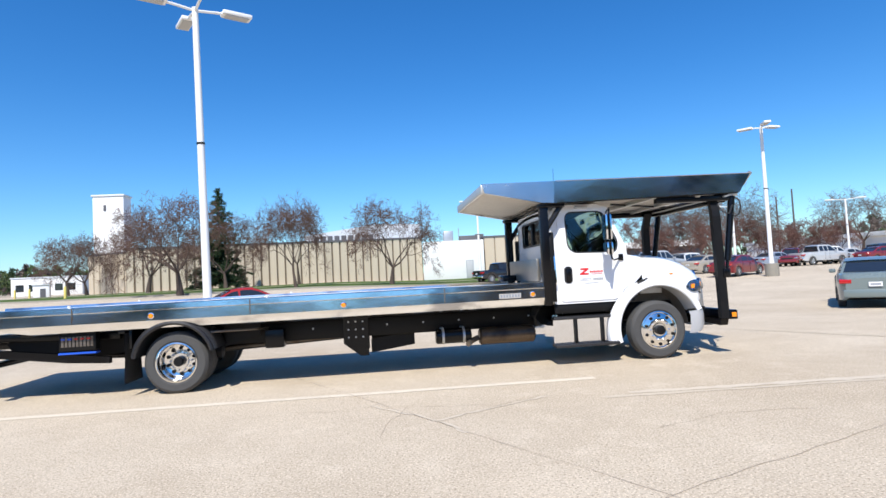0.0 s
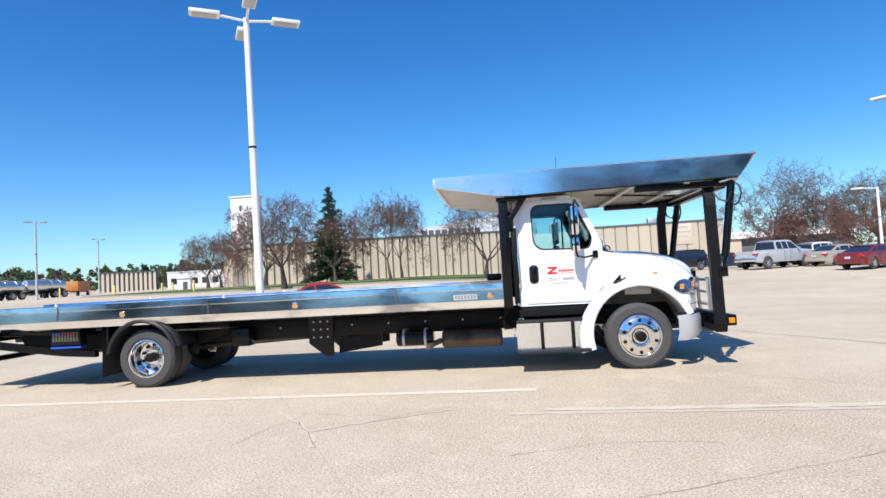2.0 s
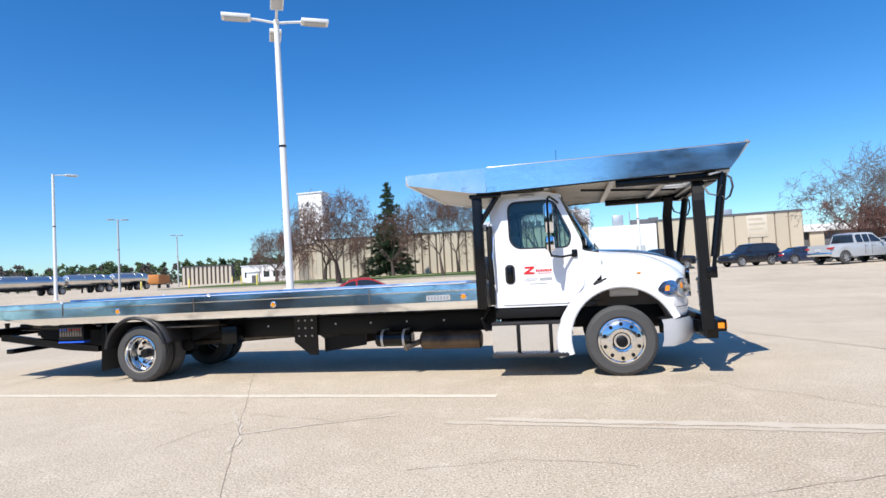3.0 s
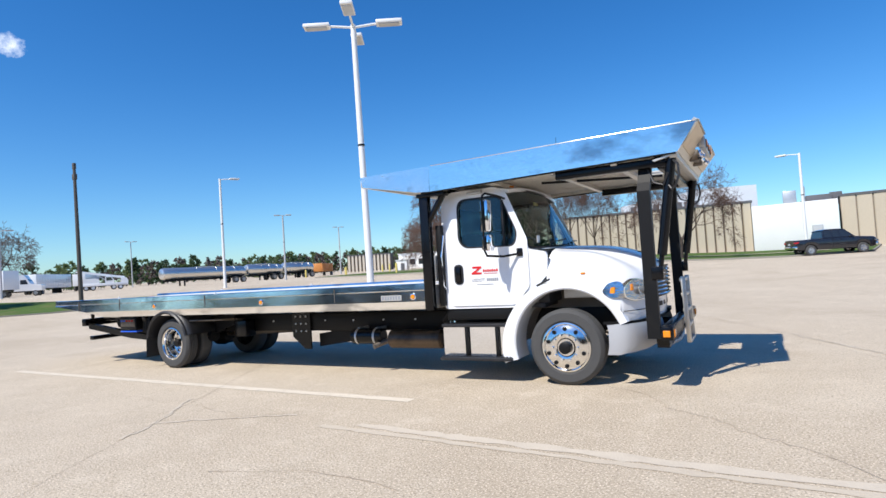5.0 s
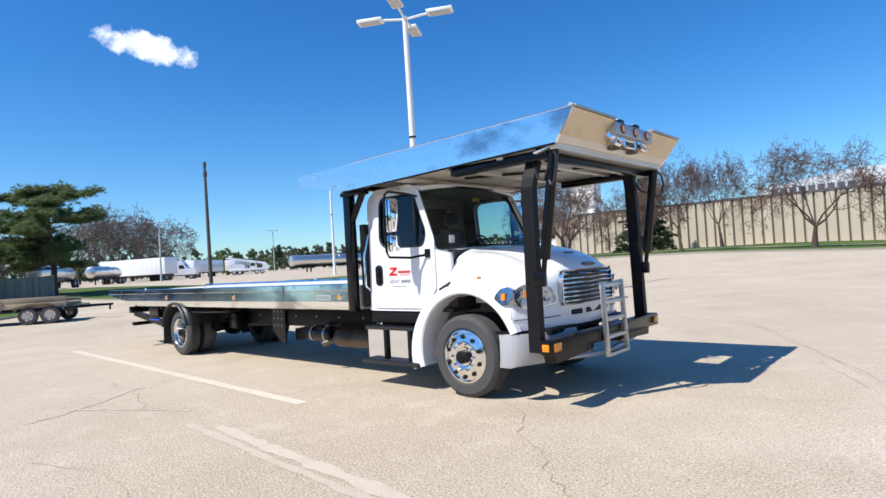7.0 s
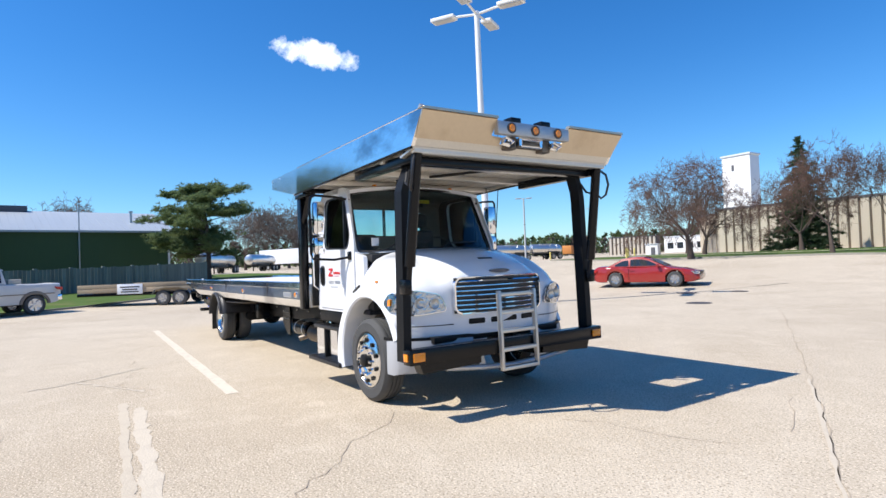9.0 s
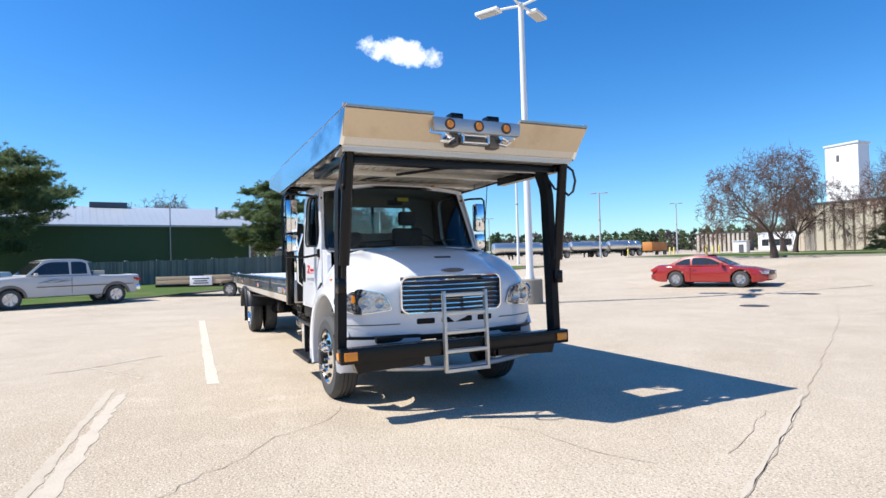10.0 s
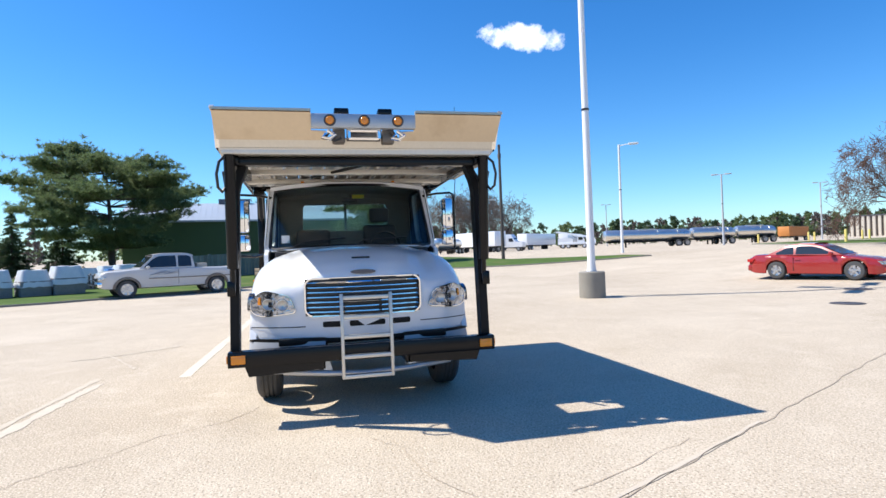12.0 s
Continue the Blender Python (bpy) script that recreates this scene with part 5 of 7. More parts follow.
def curve_at(pts, x):
    """The height of a line through points at x."""
    for (xa, za), (xb, zb) in zip(pts, pts[1:]):
        if xa <= x <= xb:
            t = (x - xa) / (xb - xa)
            return za + (zb - za) * (t * t * (3 - 2 * t) * 0.5 + t * 0.5)
    return pts[0][1] if x < pts[0][0] else pts[-1][1]


def car_wheel(parent, x, y, r, w, s, spokes=5, rim=ALLOY):
    bm = bm_new()
    lathe(bm, [(r * 0.62, w * 0.45), (r * 0.72, w * 0.5), (r * 0.92, w * 0.48), (r, w * 0.3), (r, -w * 0.3), (r * 0.92, -w * 0.48), (r * 0.6, -w * 0.5)], (x, y, r), "y", 28)
    wh = part("wheel", bm, RUBBER, parent)
    bm = bm_new()
    f = s * w * 0.5
    lathe(bm, [(r * 0.66, f * 0.9), (r * 0.62, f * 0.92), (r * 0.60, f * 0.4), (r * 0.2, f * 0.3)], (x, y, r), "y", 24)
    for k in range(spokes):
        a = 2 * math.pi * k / spokes + 0.3
        c, n = math.cos(a), math.sin(a)
        p = [(x + r * (rr * c - o * n), r + r * (rr * n + o * c)) for rr, o in ((0.0, -0.09), (0.62, -0.13), (0.62, 0.13), (0.0, 0.09))]
        lo, hi = [bm.verts.new((a_, y + f * 0.55, b_)) for a_, b_ in p], [bm.verts.new((a_, y + f * 0.86, b_)) for a_, b_ in p]
        bm.faces.new(hi)
        for j in range(4):
            bm.faces.new((lo[j], lo[(j + 1) % 4], hi[(j + 1) % 4], hi[j]))
    lathe(bm, [(r * 0.17, f * 0.5), (r * 0.17, f * 0.95), (0.001, f * 0.97)], (x, y, r), "y", 12)
    part("rim", bm, rim, wh)
    return wh


def car(name, label, category, m, color, L=4.6, W=1.78, wheels=(-1.30, 1.30), r=0.32, deck=None, roof=None, split=(0.0,), bed=None, sill=0.22, flare=None, group="", spokes=5, lamp_h=0.62):
    """A car or pickup that faces +x, its middle over the origin. deck: the line of bonnet, belt and boot; roof: the greenhouse outline;
    split: pillars; bed: the span of an open cargo bed."""
    top = thing(name, label, category, m, group)
    body_mat = PAINTS[color]
    xs = sorted(set([*np.linspace(-L / 2, L / 2, 49), *[c + d * r for c in wheels for d in (-1.22, -1.1, -0.9, -0.6, -0.3, 0, 0.3, 0.6, 0.9, 1.1, 1.22)]]))
    bm = bm_new()
    rows = []
    for x in xs:
        e = abs(x) / (L / 2)
        w = W / 2 * (1 - 0.22 * max(0, (e - 0.70) / 0.30) ** 2.4)
        zt = curve_at(deck, x)
        zl = sill + 0.10 * max(0, (e - 0.85) / 0.15) ** 2
        for c in wheels:
            d = abs(x - c)
            if d < r * 1.2:
                zl = max(zl, r + math.sqrt(max(0.0, (r * 1.2) ** 2 - d * d)) * 0.95)
        zl = min(zl, zt - 0.12)
        half = [(w * 0.90, zl), (w * 0.97, zl + 0.02), (w, zl + (zt - zl) * 0.5), (w * 0.985, zl + (zt - zl) * 0.78), (w * 0.95, zt - 0.035), (w * 0.88, zt)]
        if bed and bed[0] < x < bed[1]:
            half += [(w * 0.84, zt), (w * 0.83, zt - 0.42), (w * 0.3, zt - 0.42)]
        else:
            half += [(w * 0.6, zt + 0.015), (w * 0.4, zt + 0.022), (w * 0.2, zt + 0.025)]
        rows.append([(x, -y, z) for y, z in half] + [(x, y, z) for y, z in half[::-1]])
    grid(bm, rows)
    for row in (rows[0], rows[-1]):
        bm.faces.new([bm.verts.new(p) for p in row])
    bmesh.ops.remove_doubles(bm, verts=bm.verts, dist=0.001)
    body = part("body", bm, body_mat, top, smooth=0.75)
    # greenhouse: glass volume, with roof and pillars of the body colour on it
    zr = max(z for _, z in roof)

    def flank(z, belt):
        return W / 2 * (0.90 - 0.20 * (z - belt) / max(0.2, zr - belt))

    belt = curve_at(deck, 0)
    bm = bm_new()
    lo = [bm.verts.new((x, -flank(z, belt), z)) for x, z in roof]
    hi = [bm.verts.new((x, flank(z, belt), z)) for x, z in roof]
    n = len(roof)
    bm.faces.new(lo), bm.faces.new(hi[::-1])
    for k in range(n):
        bm.faces.new((lo[k], hi[k], hi[(k + 1) % n], lo[(k + 1) % n]))
    es = [e for e in bm.edges if all(v.co.z > belt + 0.1 for v in e.verts)]
    bmesh.ops.bevel(bm, geom=es, offset=0.05, segments=2, affect="EDGES", profile=0.5)
    part("greenhouse", bm, body_mat, top, smooth=0.7)

    def line_z(x):
        for (xa, za), (xb, zb) in zip(roof, roof[1:]):
            if xa <= x <= xb:
                return za + (zb - za) * (x - xa) / (xb - xa)
        return belt

    # side panes between the pillars
    cuts = [roof[0][0] + 0.10, *sorted(split), roof[-1][0] - 0.16]
    for xa, xb in zip(cuts, cuts[1:]):
        top_edge = [(x, line_z(x) - 0.10) for x in np.linspace(xa + 0.05, xb - 0.05, 9)]
        top_edge = [(x, z) for x, z in top_edge if z > belt + 0.10]
        if len(top_edge) < 3:
            continue
        poly = round_poly([(top_edge[0][0], belt + 0.05), *top_edge, (top_edge[-1][0] + 0.03, belt + 0.05)], 0.03, 2)
        for s in (-1, 1):
            bm = bm_new()
            panel(bm, poly, [], lambda x, z, s=s: Vector((x, s * (flank(z, belt) + 0.008), z)), (0, -s * 0.02, 0))
            part("side_window", bm, CAR_GLASS, top)
    # windscreen and rear pane
    for nm, (xa, za), (xb, zb), d in (("windscreen", roof[-1], roof[-2], 1), ("rear_window", roof[0], roof[1], -1)):
        nrm = Vector((abs(zb - za) * d, 0, abs(xb - xa))).normalized() * 0.008
        bm = bm_new()
        rows = []
        for u in (0.10, 0.5, 0.92):
            x, z = xa + (xb - xa) * u, za + (zb - za) * u
            h = flank(z, belt) - 0.075
            rows.append([(x + nrm.x, y * h, z + nrm.z) for y in (-1, 0, 1)])
        grid(bm, rows)
        part(nm, bm, CAR_GLASS, top)
    upper = [p for p in roof if p[1] > zr - 0.10]
    x0, x1 = min(p[0] for p in upper), max(p[0] for p in upper)
    bm = bm_new()
    rows = []
    for x in np.linspace(x0 - 0.05, x1 + 0.05, 9):
        z = curve_at(sorted(upper), x)
        h = flank(z, belt) + 0.012
        rows.append([(x, y * h, z + 0.025 * (1 - (y) ** 4) + (0.006 if abs(y) < 1 else -0.05)) for y in (-1, -0.96, -0.6, 0, 0.6, 0.96, 1)])
    grid(bm, rows)
    part("roof", bm, body_mat, top)
    bots = [p for p in roof if p[1] < belt + 0.12]
    for s in (-1, 1):
        for x in split:
            bm = bm_new()
            box(bm, x - 0.006, x + 0.006, s * W / 2 * 0.99, s * (W / 2 + 0.003), sill + 0.12, belt - 0.06)
            part("door_gap", bm, BLACK_DULL, top)
            bm = bm_new()
            box(bm, x + 0.06, x + 0.24, s * W / 2 * 0.985, s * (W / 2 + 0.02), belt - 0.17, belt - 0.135, 0.008)
            part("door_handle", bm, body_mat, top)
        bm = bm_new()
        xm = max(bots)[0] - 0.30
        box(bm, xm - 0.07, xm + 0.05, s * W / 2 * 0.95, s * (W / 2 + 0.15), belt, belt + 0.13, 0.03)
        part("side_mirror", bm, body_mat, top)
        e = W / 2 * 0.78
        for nm, x, mat, h in (("headlamp", L / 2, CLEAR, lamp_h), ("tail_lamp", -L / 2, RED_LENS, lamp_h + 0.12)):
            bm = bm_new()
            sx = 1 if x > 0 else -1
            prism(bm, round_poly([(x - sx * 0.30, h + 0.08), (x + sx * 0.012, h + 0.05), (x + sx * 0.012, h - 0.07), (x - sx * 0.18, h - 0.05)], 0.03), "y", s * (e - 0.14), s * (e + 0.145))
            part(nm, bm, mat, top)
        for c in wheels:
            car_wheel(top, c, s * (W / 2 - 0.11), r, 0.22, s, spokes)
            if flare:
                bm = bm_new()
                rows = []
                for a in np.linspace(5, 175, 16):
                    cs, sn = math.cos(radians(a)), math.sin(radians(a))
                    rows.append([(c + q * r * cs, s * (W / 2 + o), r + q * r * sn * 0.97) for q, o in ((1.16, -0.02), (1.17, 0.03), (1.40, 0.025), (1.44, -0.01))])
                grid(bm, rows)
                part("wheel_flare", bm, flare, top)
    for x, mt in ((L / 2 - 0.06, body_mat if not bed else CHROME), (-L / 2 + 0.06, body_mat if not bed else CHROME)):
        bm = bm_new()
        sx = 1 if x > 0 else -1
        box(bm, x - 0.10 * sx, x + 0.10 * sx, -W / 2 * 0.86, W / 2 * 0.86, sill + 0.10, sill + 0.34, 0.05)
        part("bumper", bm, mt, top)
    bm = bm_new()
    box(bm, -L / 2 - 0.045, -L / 2 - 0.035, -0.16, 0.16, sill + 0.42, sill + 0.55)
    pl = part("number_plate", bm, PAPER, top, "plain pale plate")
    bm = bm_new()
    box(bm, -L / 2 - 0.05, -L / 2 - 0.044, -0.12, 0.12, sill + 0.46, sill + 0.51)
    part("plate_bar", bm, GREY_PRINT, pl)
    bm = bm_new()
    box(bm, L / 2 - 0.02, L / 2 + 0.015, -W * 0.27, W * 0.27, lamp_h - 0.10, lamp_h + 0.04, 0.02)
    part("grille", bm, PLASTIC, top)
    bm = bm_new()
    box(bm, wheels[0], wheels[1], -W / 2 * 0.8, W / 2 * 0.8, sill - 0.02, sill + 0.12)
    for c in wheels:
        tube(bm, [(c, -W / 2 + 0.1, r), (c, W / 2 - 0.1, r)], 0.05, 8)
    part("underbody", bm, BLACK_DULL, top)
    return top


def on_ground(x, y, heading, scale=1.0):
    return Matrix.Translation((x, y, ground_z(x, y))) @ Matrix.Rotation(radians(heading), 4, "Z") @ Matrix.Scale(scale, 4)


COUPE = dict(L=4.66, W=1.84, wheels=(-1.24, 1.36), r=0.33, deck=[(-2.33, 0.80), (-2.05, 0.93), (-1.3, 0.93), (-0.4, 0.88), (0.75, 0.90), (1.6, 0.80), (2.1, 0.70), (2.33, 0.52)],
             roof=[(-1.62, 0.92), (-0.95, 1.27), (-0.45, 1.345), (0.0, 1.335), (0.30, 1.24), (0.98, 0.90)], split=(-0.62,), sill=0.20, lamp_h=0.60)
SEDAN = dict(L=4.75, W=1.80, wheels=(-1.36, 1.40), r=0.32, deck=[(-2.37, 0.86), (-2.15, 1.02), (-1.5, 1.02), (0.8, 0.98), (1.5, 0.90), (2.1, 0.76), (2.37, 0.56)],
             roof=[(-1.75, 1.01), (-1.0, 1.36), (-0.5, 1.45), (0.2, 1.44), (0.5, 1.36), (1.2, 0.97)], split=(-0.85, 0.08), sill=0.22, lamp_h=0.68)
SUV = dict(L=4.6, W=1.84, wheels=(-1.32, 1.36), r=0.36, deck=[(-2.3, 0.95), (-2.1, 1.08), (0.8, 1.08), (1.6, 1.02), (2.15, 0.88), (2.3, 0.62)],
           roof=[(-2.2, 1.08), (-1.95, 1.66), (-1.2, 1.75), (0.0, 1.73), (0.3, 1.66), (0.95, 1.07)], split=(-1.1, -0.1), sill=0.28, lamp_h=0.80)
PICKUP = dict(L=5.85, W=1.98, wheels=(-1.86, 1.82), r=0.39, deck=[(-2.92, 1.20), (-0.9, 1.24), (0.4, 1.25), (1.35, 1.26), (2.6, 1.18), (2.88, 1.08), (2.92, 0.80)],
              roof=[(-0.97, 1.24), (-0.88, 1.80), (-0.65, 1.9), (0.45, 1.9), (0.72, 1.83), (1.35, 1.26)], split=(-0.3, 0.25), bed=(-2.8, -1.0), sill=0.42, lamp_h=0.88, spokes=6)

car("sports_coupe", "glossy red two-door coupe with silver five-spoke wheels parked on concrete", "car", on_ground(-10.85, 18.5, 24, 1.0), "red", **COUPE)
near_pickup = car("pickup_truck", "dusty white extended-cab pickup with tan wheel flares parked by the kerb", "pickup truck", on_ground(-23.79, -7.51, -64, 1.08), "dusty_white", flare=PAINTS["flare"],
                  **{**PICKUP, "split": (-0.22,), "wheels": (-1.90, 1.86)})
bm = bm_new()
box(bm, -2.6, 1.0, 1.975 / 2, 1.02, 0.80, 0.835, 0.006)
box(bm, -2.6, 1.0, -1.02, -1.975 / 2, 0.80, 0.835, 0.006)
part("rub_strip", bm, PAINTS["flare"], near_pickup)
bm = bm_new()
for y in (-0.55, 0.55):
    tube(bm, [(2.98, y, 0.50), (3.06, y, 0.62), (3.06, y, 1.05), (2.98, y, 1.12)], 0.035, 8)
for z in (0.62, 0.84, 1.05):
    tube(bm, [(3.05, -0.92, z), (3.07, 0, z), (3.05, 0.92, z)], 0.03, 8)
part("grille_guard", bm, PLASTIC, near_pickup, "black tubular grille guard")
bm = bm_new()
box(bm, -1.55, -1.10, -0.72, 0.72, 0.95, 1.42, 0.03)
part("bed_box", bm, SIGN_TAN, near_pickup, "pale tool box across the bed")
for k in range(5):
    bm = bm_new()
    x, z = 0.95 - 0.18 * k, 0.98 + 0.05 * (k % 3)
    tube(bm, [(x, 0.996, z), (x - 0.25, 0.998, z + 0.03), (x - 0.5, 0.996, z - 0.01 + 0.03 * (k % 2))], [0.014, 0.018, 0.003], 6)
    part("door_stripe", bm, GREY_PRINT, near_pickup)
car("sedan", "grey-green four-door sedan with a white plate", "car", on_ground(10.95, 6.3, 50), "green_grey", **SEDAN)
car("sedan", "dark red four-door sedan parked beside the lamp post", "car", on_ground(21.0, 28.0, 27), "maroon", group="parked cars", **SEDAN)
car("pickup_truck", "silver crew-cab pickup parked in the lot", "pickup truck", on_ground(18.4, 35.0, 27, 1.06), "silver", group="parked cars", **PICKUP)
car("sports_coupe", "dark blue low coupe parked in the lot", "car", on_ground(17.9, 42.2, 8, 1.0), "navy", group="parked cars", **COUPE)
car("suv", "black sport utility parked before the tan building", "car", on_ground(13.66, 41.9, 205, 1.04), "black", group="parked cars", **SUV)
car("pickup_truck", "black pickup parked before the white building", "pickup truck", on_ground(6.93, 42.0, 22, 0.95), "black", group="parked cars", **PICKUP)
ROW = [("suv", "white sport utility parked in the row", "white", SUV, 22.9, 37.4, 30), ("sedan", "dark blue sedan parked in the row", "navy", SEDAN, 22.4, 41.2, 24), ("sedan", "tan sedan parked in the row", "tan", SEDAN, 22.2, 33.8, 24),
       ("suv", "silver sport utility parked in the row", "silver", SUV, 21.4, 41.0, 33),
       ("sedan", "blue-grey sedan parked in the row", "blue_grey", SEDAN, 34.2, 41.8, 13), ("suv", "maroon sport utility parked in the row", "maroon", SUV, 36.0, 41.7, 222),
       ("pickup_truck", "silver pickup parked in the row", "silver", PICKUP, 38.2, 40.9, 10), ("suv", "white sport utility parked in the row", "white", SUV, 40.4, 41.8, 9),
       ("sedan", "silver sedan parked in the row", "silver", SEDAN, 42.3, 42.0, 8), ("sedan", "maroon sedan parked in the row", "maroon", SEDAN, 43.5, 39.5, 6),
       ("suv", "dark blue sport utility parked in the row", "navy", SUV, 46.8, 41.8, 5), ("sedan", "white sedan parked in the row", "white", SEDAN, 49.5, 38.5, 5)]
for nm, lb, c, spec, x, y, h in ROW:
    car(nm, lb, "car" if nm != "pickup_truck" else "pickup truck", on_ground(x, y, h), c, group="parked cars", **spec)


# ---- trailers ----
WOOD = material("weathered_boards", (0.36, 0.28, 0.19), 0.85, vary=0.3, scale=3, fine=30, stretch=(0.3, 1, 1), random_value=0.3, bump=0.2)


def utility_trailer(m):
    t = thing("utility_trailer", "tandem-axle utility trailer with timber sides loaded with boards", "trailer", m)
    bm = bm_new()
    box(bm, -3.0, 2.6, -1.0, 1.0, 0.52, 0.66, 0.02)
    part("trailer_frame", bm, BLACK, t)
    bm = bm_new()
    tube(bm, [(2.5, -0.9, 0.6), (4.0, 0, 0.6), (2.5, 0.9, 0.6)], 0.05, 8)
    tube(bm, [(3.9, 0, 0.6), (3.9, 0, 0.36)], 0.04, 8)
    part("drawbar", bm, BLACK, t)
    for x0, x1, z1, y in ((-2.95, -0.4, 1.10, -1.0), (-0.3, 2.5, 1.14, -1.0), (-2.95, 2.5, 1.02, 1.0)):
        for k in range(2):
            bm = bm_new()
            h = (z1 - 0.68) / 2
            box(bm, x0, x1, y - 0.03, y + 0.03, 0.68 + h * k, 0.66 + h * (k + 1), 0.006)
            part("side_board", bm, WOOD, t)
    bm = bm_new()
    box(bm, -1.05, 0.15, -1.075, -1.04, 0.60, 1.08, 0.006)
    sign = part("sign_board", bm, WHITE, t, "white board with dark writing")
    for z, half in ((0.94, 0.46), (0.82, 0.36), (0.71, 0.42)):
        bm = bm_new()
        box(bm, -0.45 - half, -0.45 + half, -1.08, -1.075, z - 0.025, z + 0.025)
        part("writing_bar", bm, BLACK_DULL, sign)
    for k in range(5):
        bm = bm_new()
        box(bm, -2.4 + 0.1 * k, 2.0 - 0.2 * k, -0.8 + 0.34 * k, -0.52 + 0.34 * k, 0.67, 0.92 + 0.03 * (k % 3), 0.006)
        part("plank", bm, WOOD, t)
    for s in (-1, 1):
        for x in (1.15, 1.95):
            car_wheel(t, x, s * 1.12, 0.36, 0.2, s, 6, ALLOY)
        bm = bm_new()
        rows = [[(x, s * y, z) for y in (0.98, 1.26)] for x, z in ((0.65, 0.55), (0.75, 0.76), (1.15, 0.84), (1.95, 0.84), (2.35, 0.76), (2.45, 0.55))]
        grid(bm, rows)
        bmesh.ops.solidify(bm, geom=bm.faces[:], thickness=0.02)
        part("mudguard", bm, GALV, t)
    return t


utility_trailer(on_ground(-26.2, -0.56, 58.6, 1.01))


def semi_trailer(m, label="plain white box semi-trailer parked on its legs"):
    t = thing("semi_trailer", label, "trailer", m, "parked trailers")
    bm = bm_new()
    box(bm, -7.5, 7.5, -1.28, 1.28, 1.10, 3.80, 0.05)
    part("trailer_box", bm, WHITE, t)
    for k in range(14):
        for s in (-1, 1):
            bm = bm_new()
            box(bm, -7.3 + 1.08 * k, -7.22 + 1.08 * k, s * 1.28, s * 1.30, 1.15, 3.75)
            part("side_post", bm, WHITE, t)
    bm = bm_new()
    box(bm, -7.4, 7.4, -0.5, 0.5, 0.95, 1.15, 0.02)
    box(bm, 3.6, 3.8, -0.9, 0.9, 0.05, 1.0, 0.02)
    part("underframe", bm, BLACK_DULL, t)
    for x in (-6.2, -4.9):
        for s in (-1, 1):
            car_wheel(t, x, s * 1.08, 0.5, 0.4, s, 6, GALV)
    return t


def along(a, b, scale=1.0):
    """The pose of a thing that lies from a to b on the ground."""
    mx, my = (a[0] + b[0]) / 2, (a[1] + b[1]) / 2
    return on_ground(mx, my, math.degrees(math.atan2(b[1] - a[1], b[0] - a[0])), scale)


def tank_trailer(a, b):
    """A tanker trailer from a (rear) to b (nose)."""
    t = thing("tank_trailer", "brushed steel tanker semi-trailer parked in the yard", "trailer", along(a, b), "parked tankers")
    h = math.dist(a, b) / 2
    bm = bm_new()
    tube(bm, [(-h, 0, 1.66), (-h + 0.12, 0, 1.66), (-h + 0.4, 0, 1.66), (h - 0.4, 0, 1.76), (h - 0.12, 0, 1.76), (h, 0, 1.76)], [0.45, 0.7, 0.8, 0.8, 0.7, 0.45], 28)
    part("tank_shell", bm, TANK, t)
    for k in range(4):
        x = -h + 0.4 + (2 * h - 0.8) * (k + 0.5) / 4
        bm = bm_new()
        tube(bm, [(x - 0.04, 0, 1.71), (x + 0.04, 0, 1.71)], 0.815, 28)
        part("tank_hoop", bm, TANK, t)
    bm = bm_new()
    box(bm, -1.3, 1.3, -0.25, 0.25, 2.48, 2.60, 0.03)
    part("catwalk", bm, TANK, t)
    bm = bm_new()
    box(bm, -h + 0.2, h - 0.5, -0.45, 0.45, 0.72, 0.95, 0.03)
    box(bm, -h + 0.1, -h + 2.8, -1.1, 1.1, 0.85, 0.93, 0.03)
    part("underframe", bm, BLACK_DULL, t)
    for s in (-1, 1):
        bm = bm_new()
        box(bm, h - 3.1, h - 2.9, s * 0.6 - 0.06, s * 0.6 + 0.06, 0.03, 0.9, 0.01)
        part("landing_leg", bm, BLACK_DULL, t)
        for x in (-h + 0.8, -h + 2.1):
            car_wheel(t, x, s * 0.98, 0.48, 0.4, s, 6, GALV)
    return t


tank_trailer((-66.0, 53.2), (-67.4, 40.4))
tank_trailer((-65.2, 60.1), (-65.95, 53.5))
tank_trailer((-64.3, 66.4), (-65.15, 60.4))
tank_trailer((-76.8, 15.2), (-65.8, 9.2))
tank_trailer((-87.6, 24.2), (-80.5, 18.6))
semi_trailer(along((-97.0, 25.6), (-83.4, 30.5), 0.92))
semi_trailer(along((-103.5, 41.8), (-112.0, 51.9), 0.88))
semi_trailer(along((-116.0, 56.5), (-127.0, 66.0), 0.88))


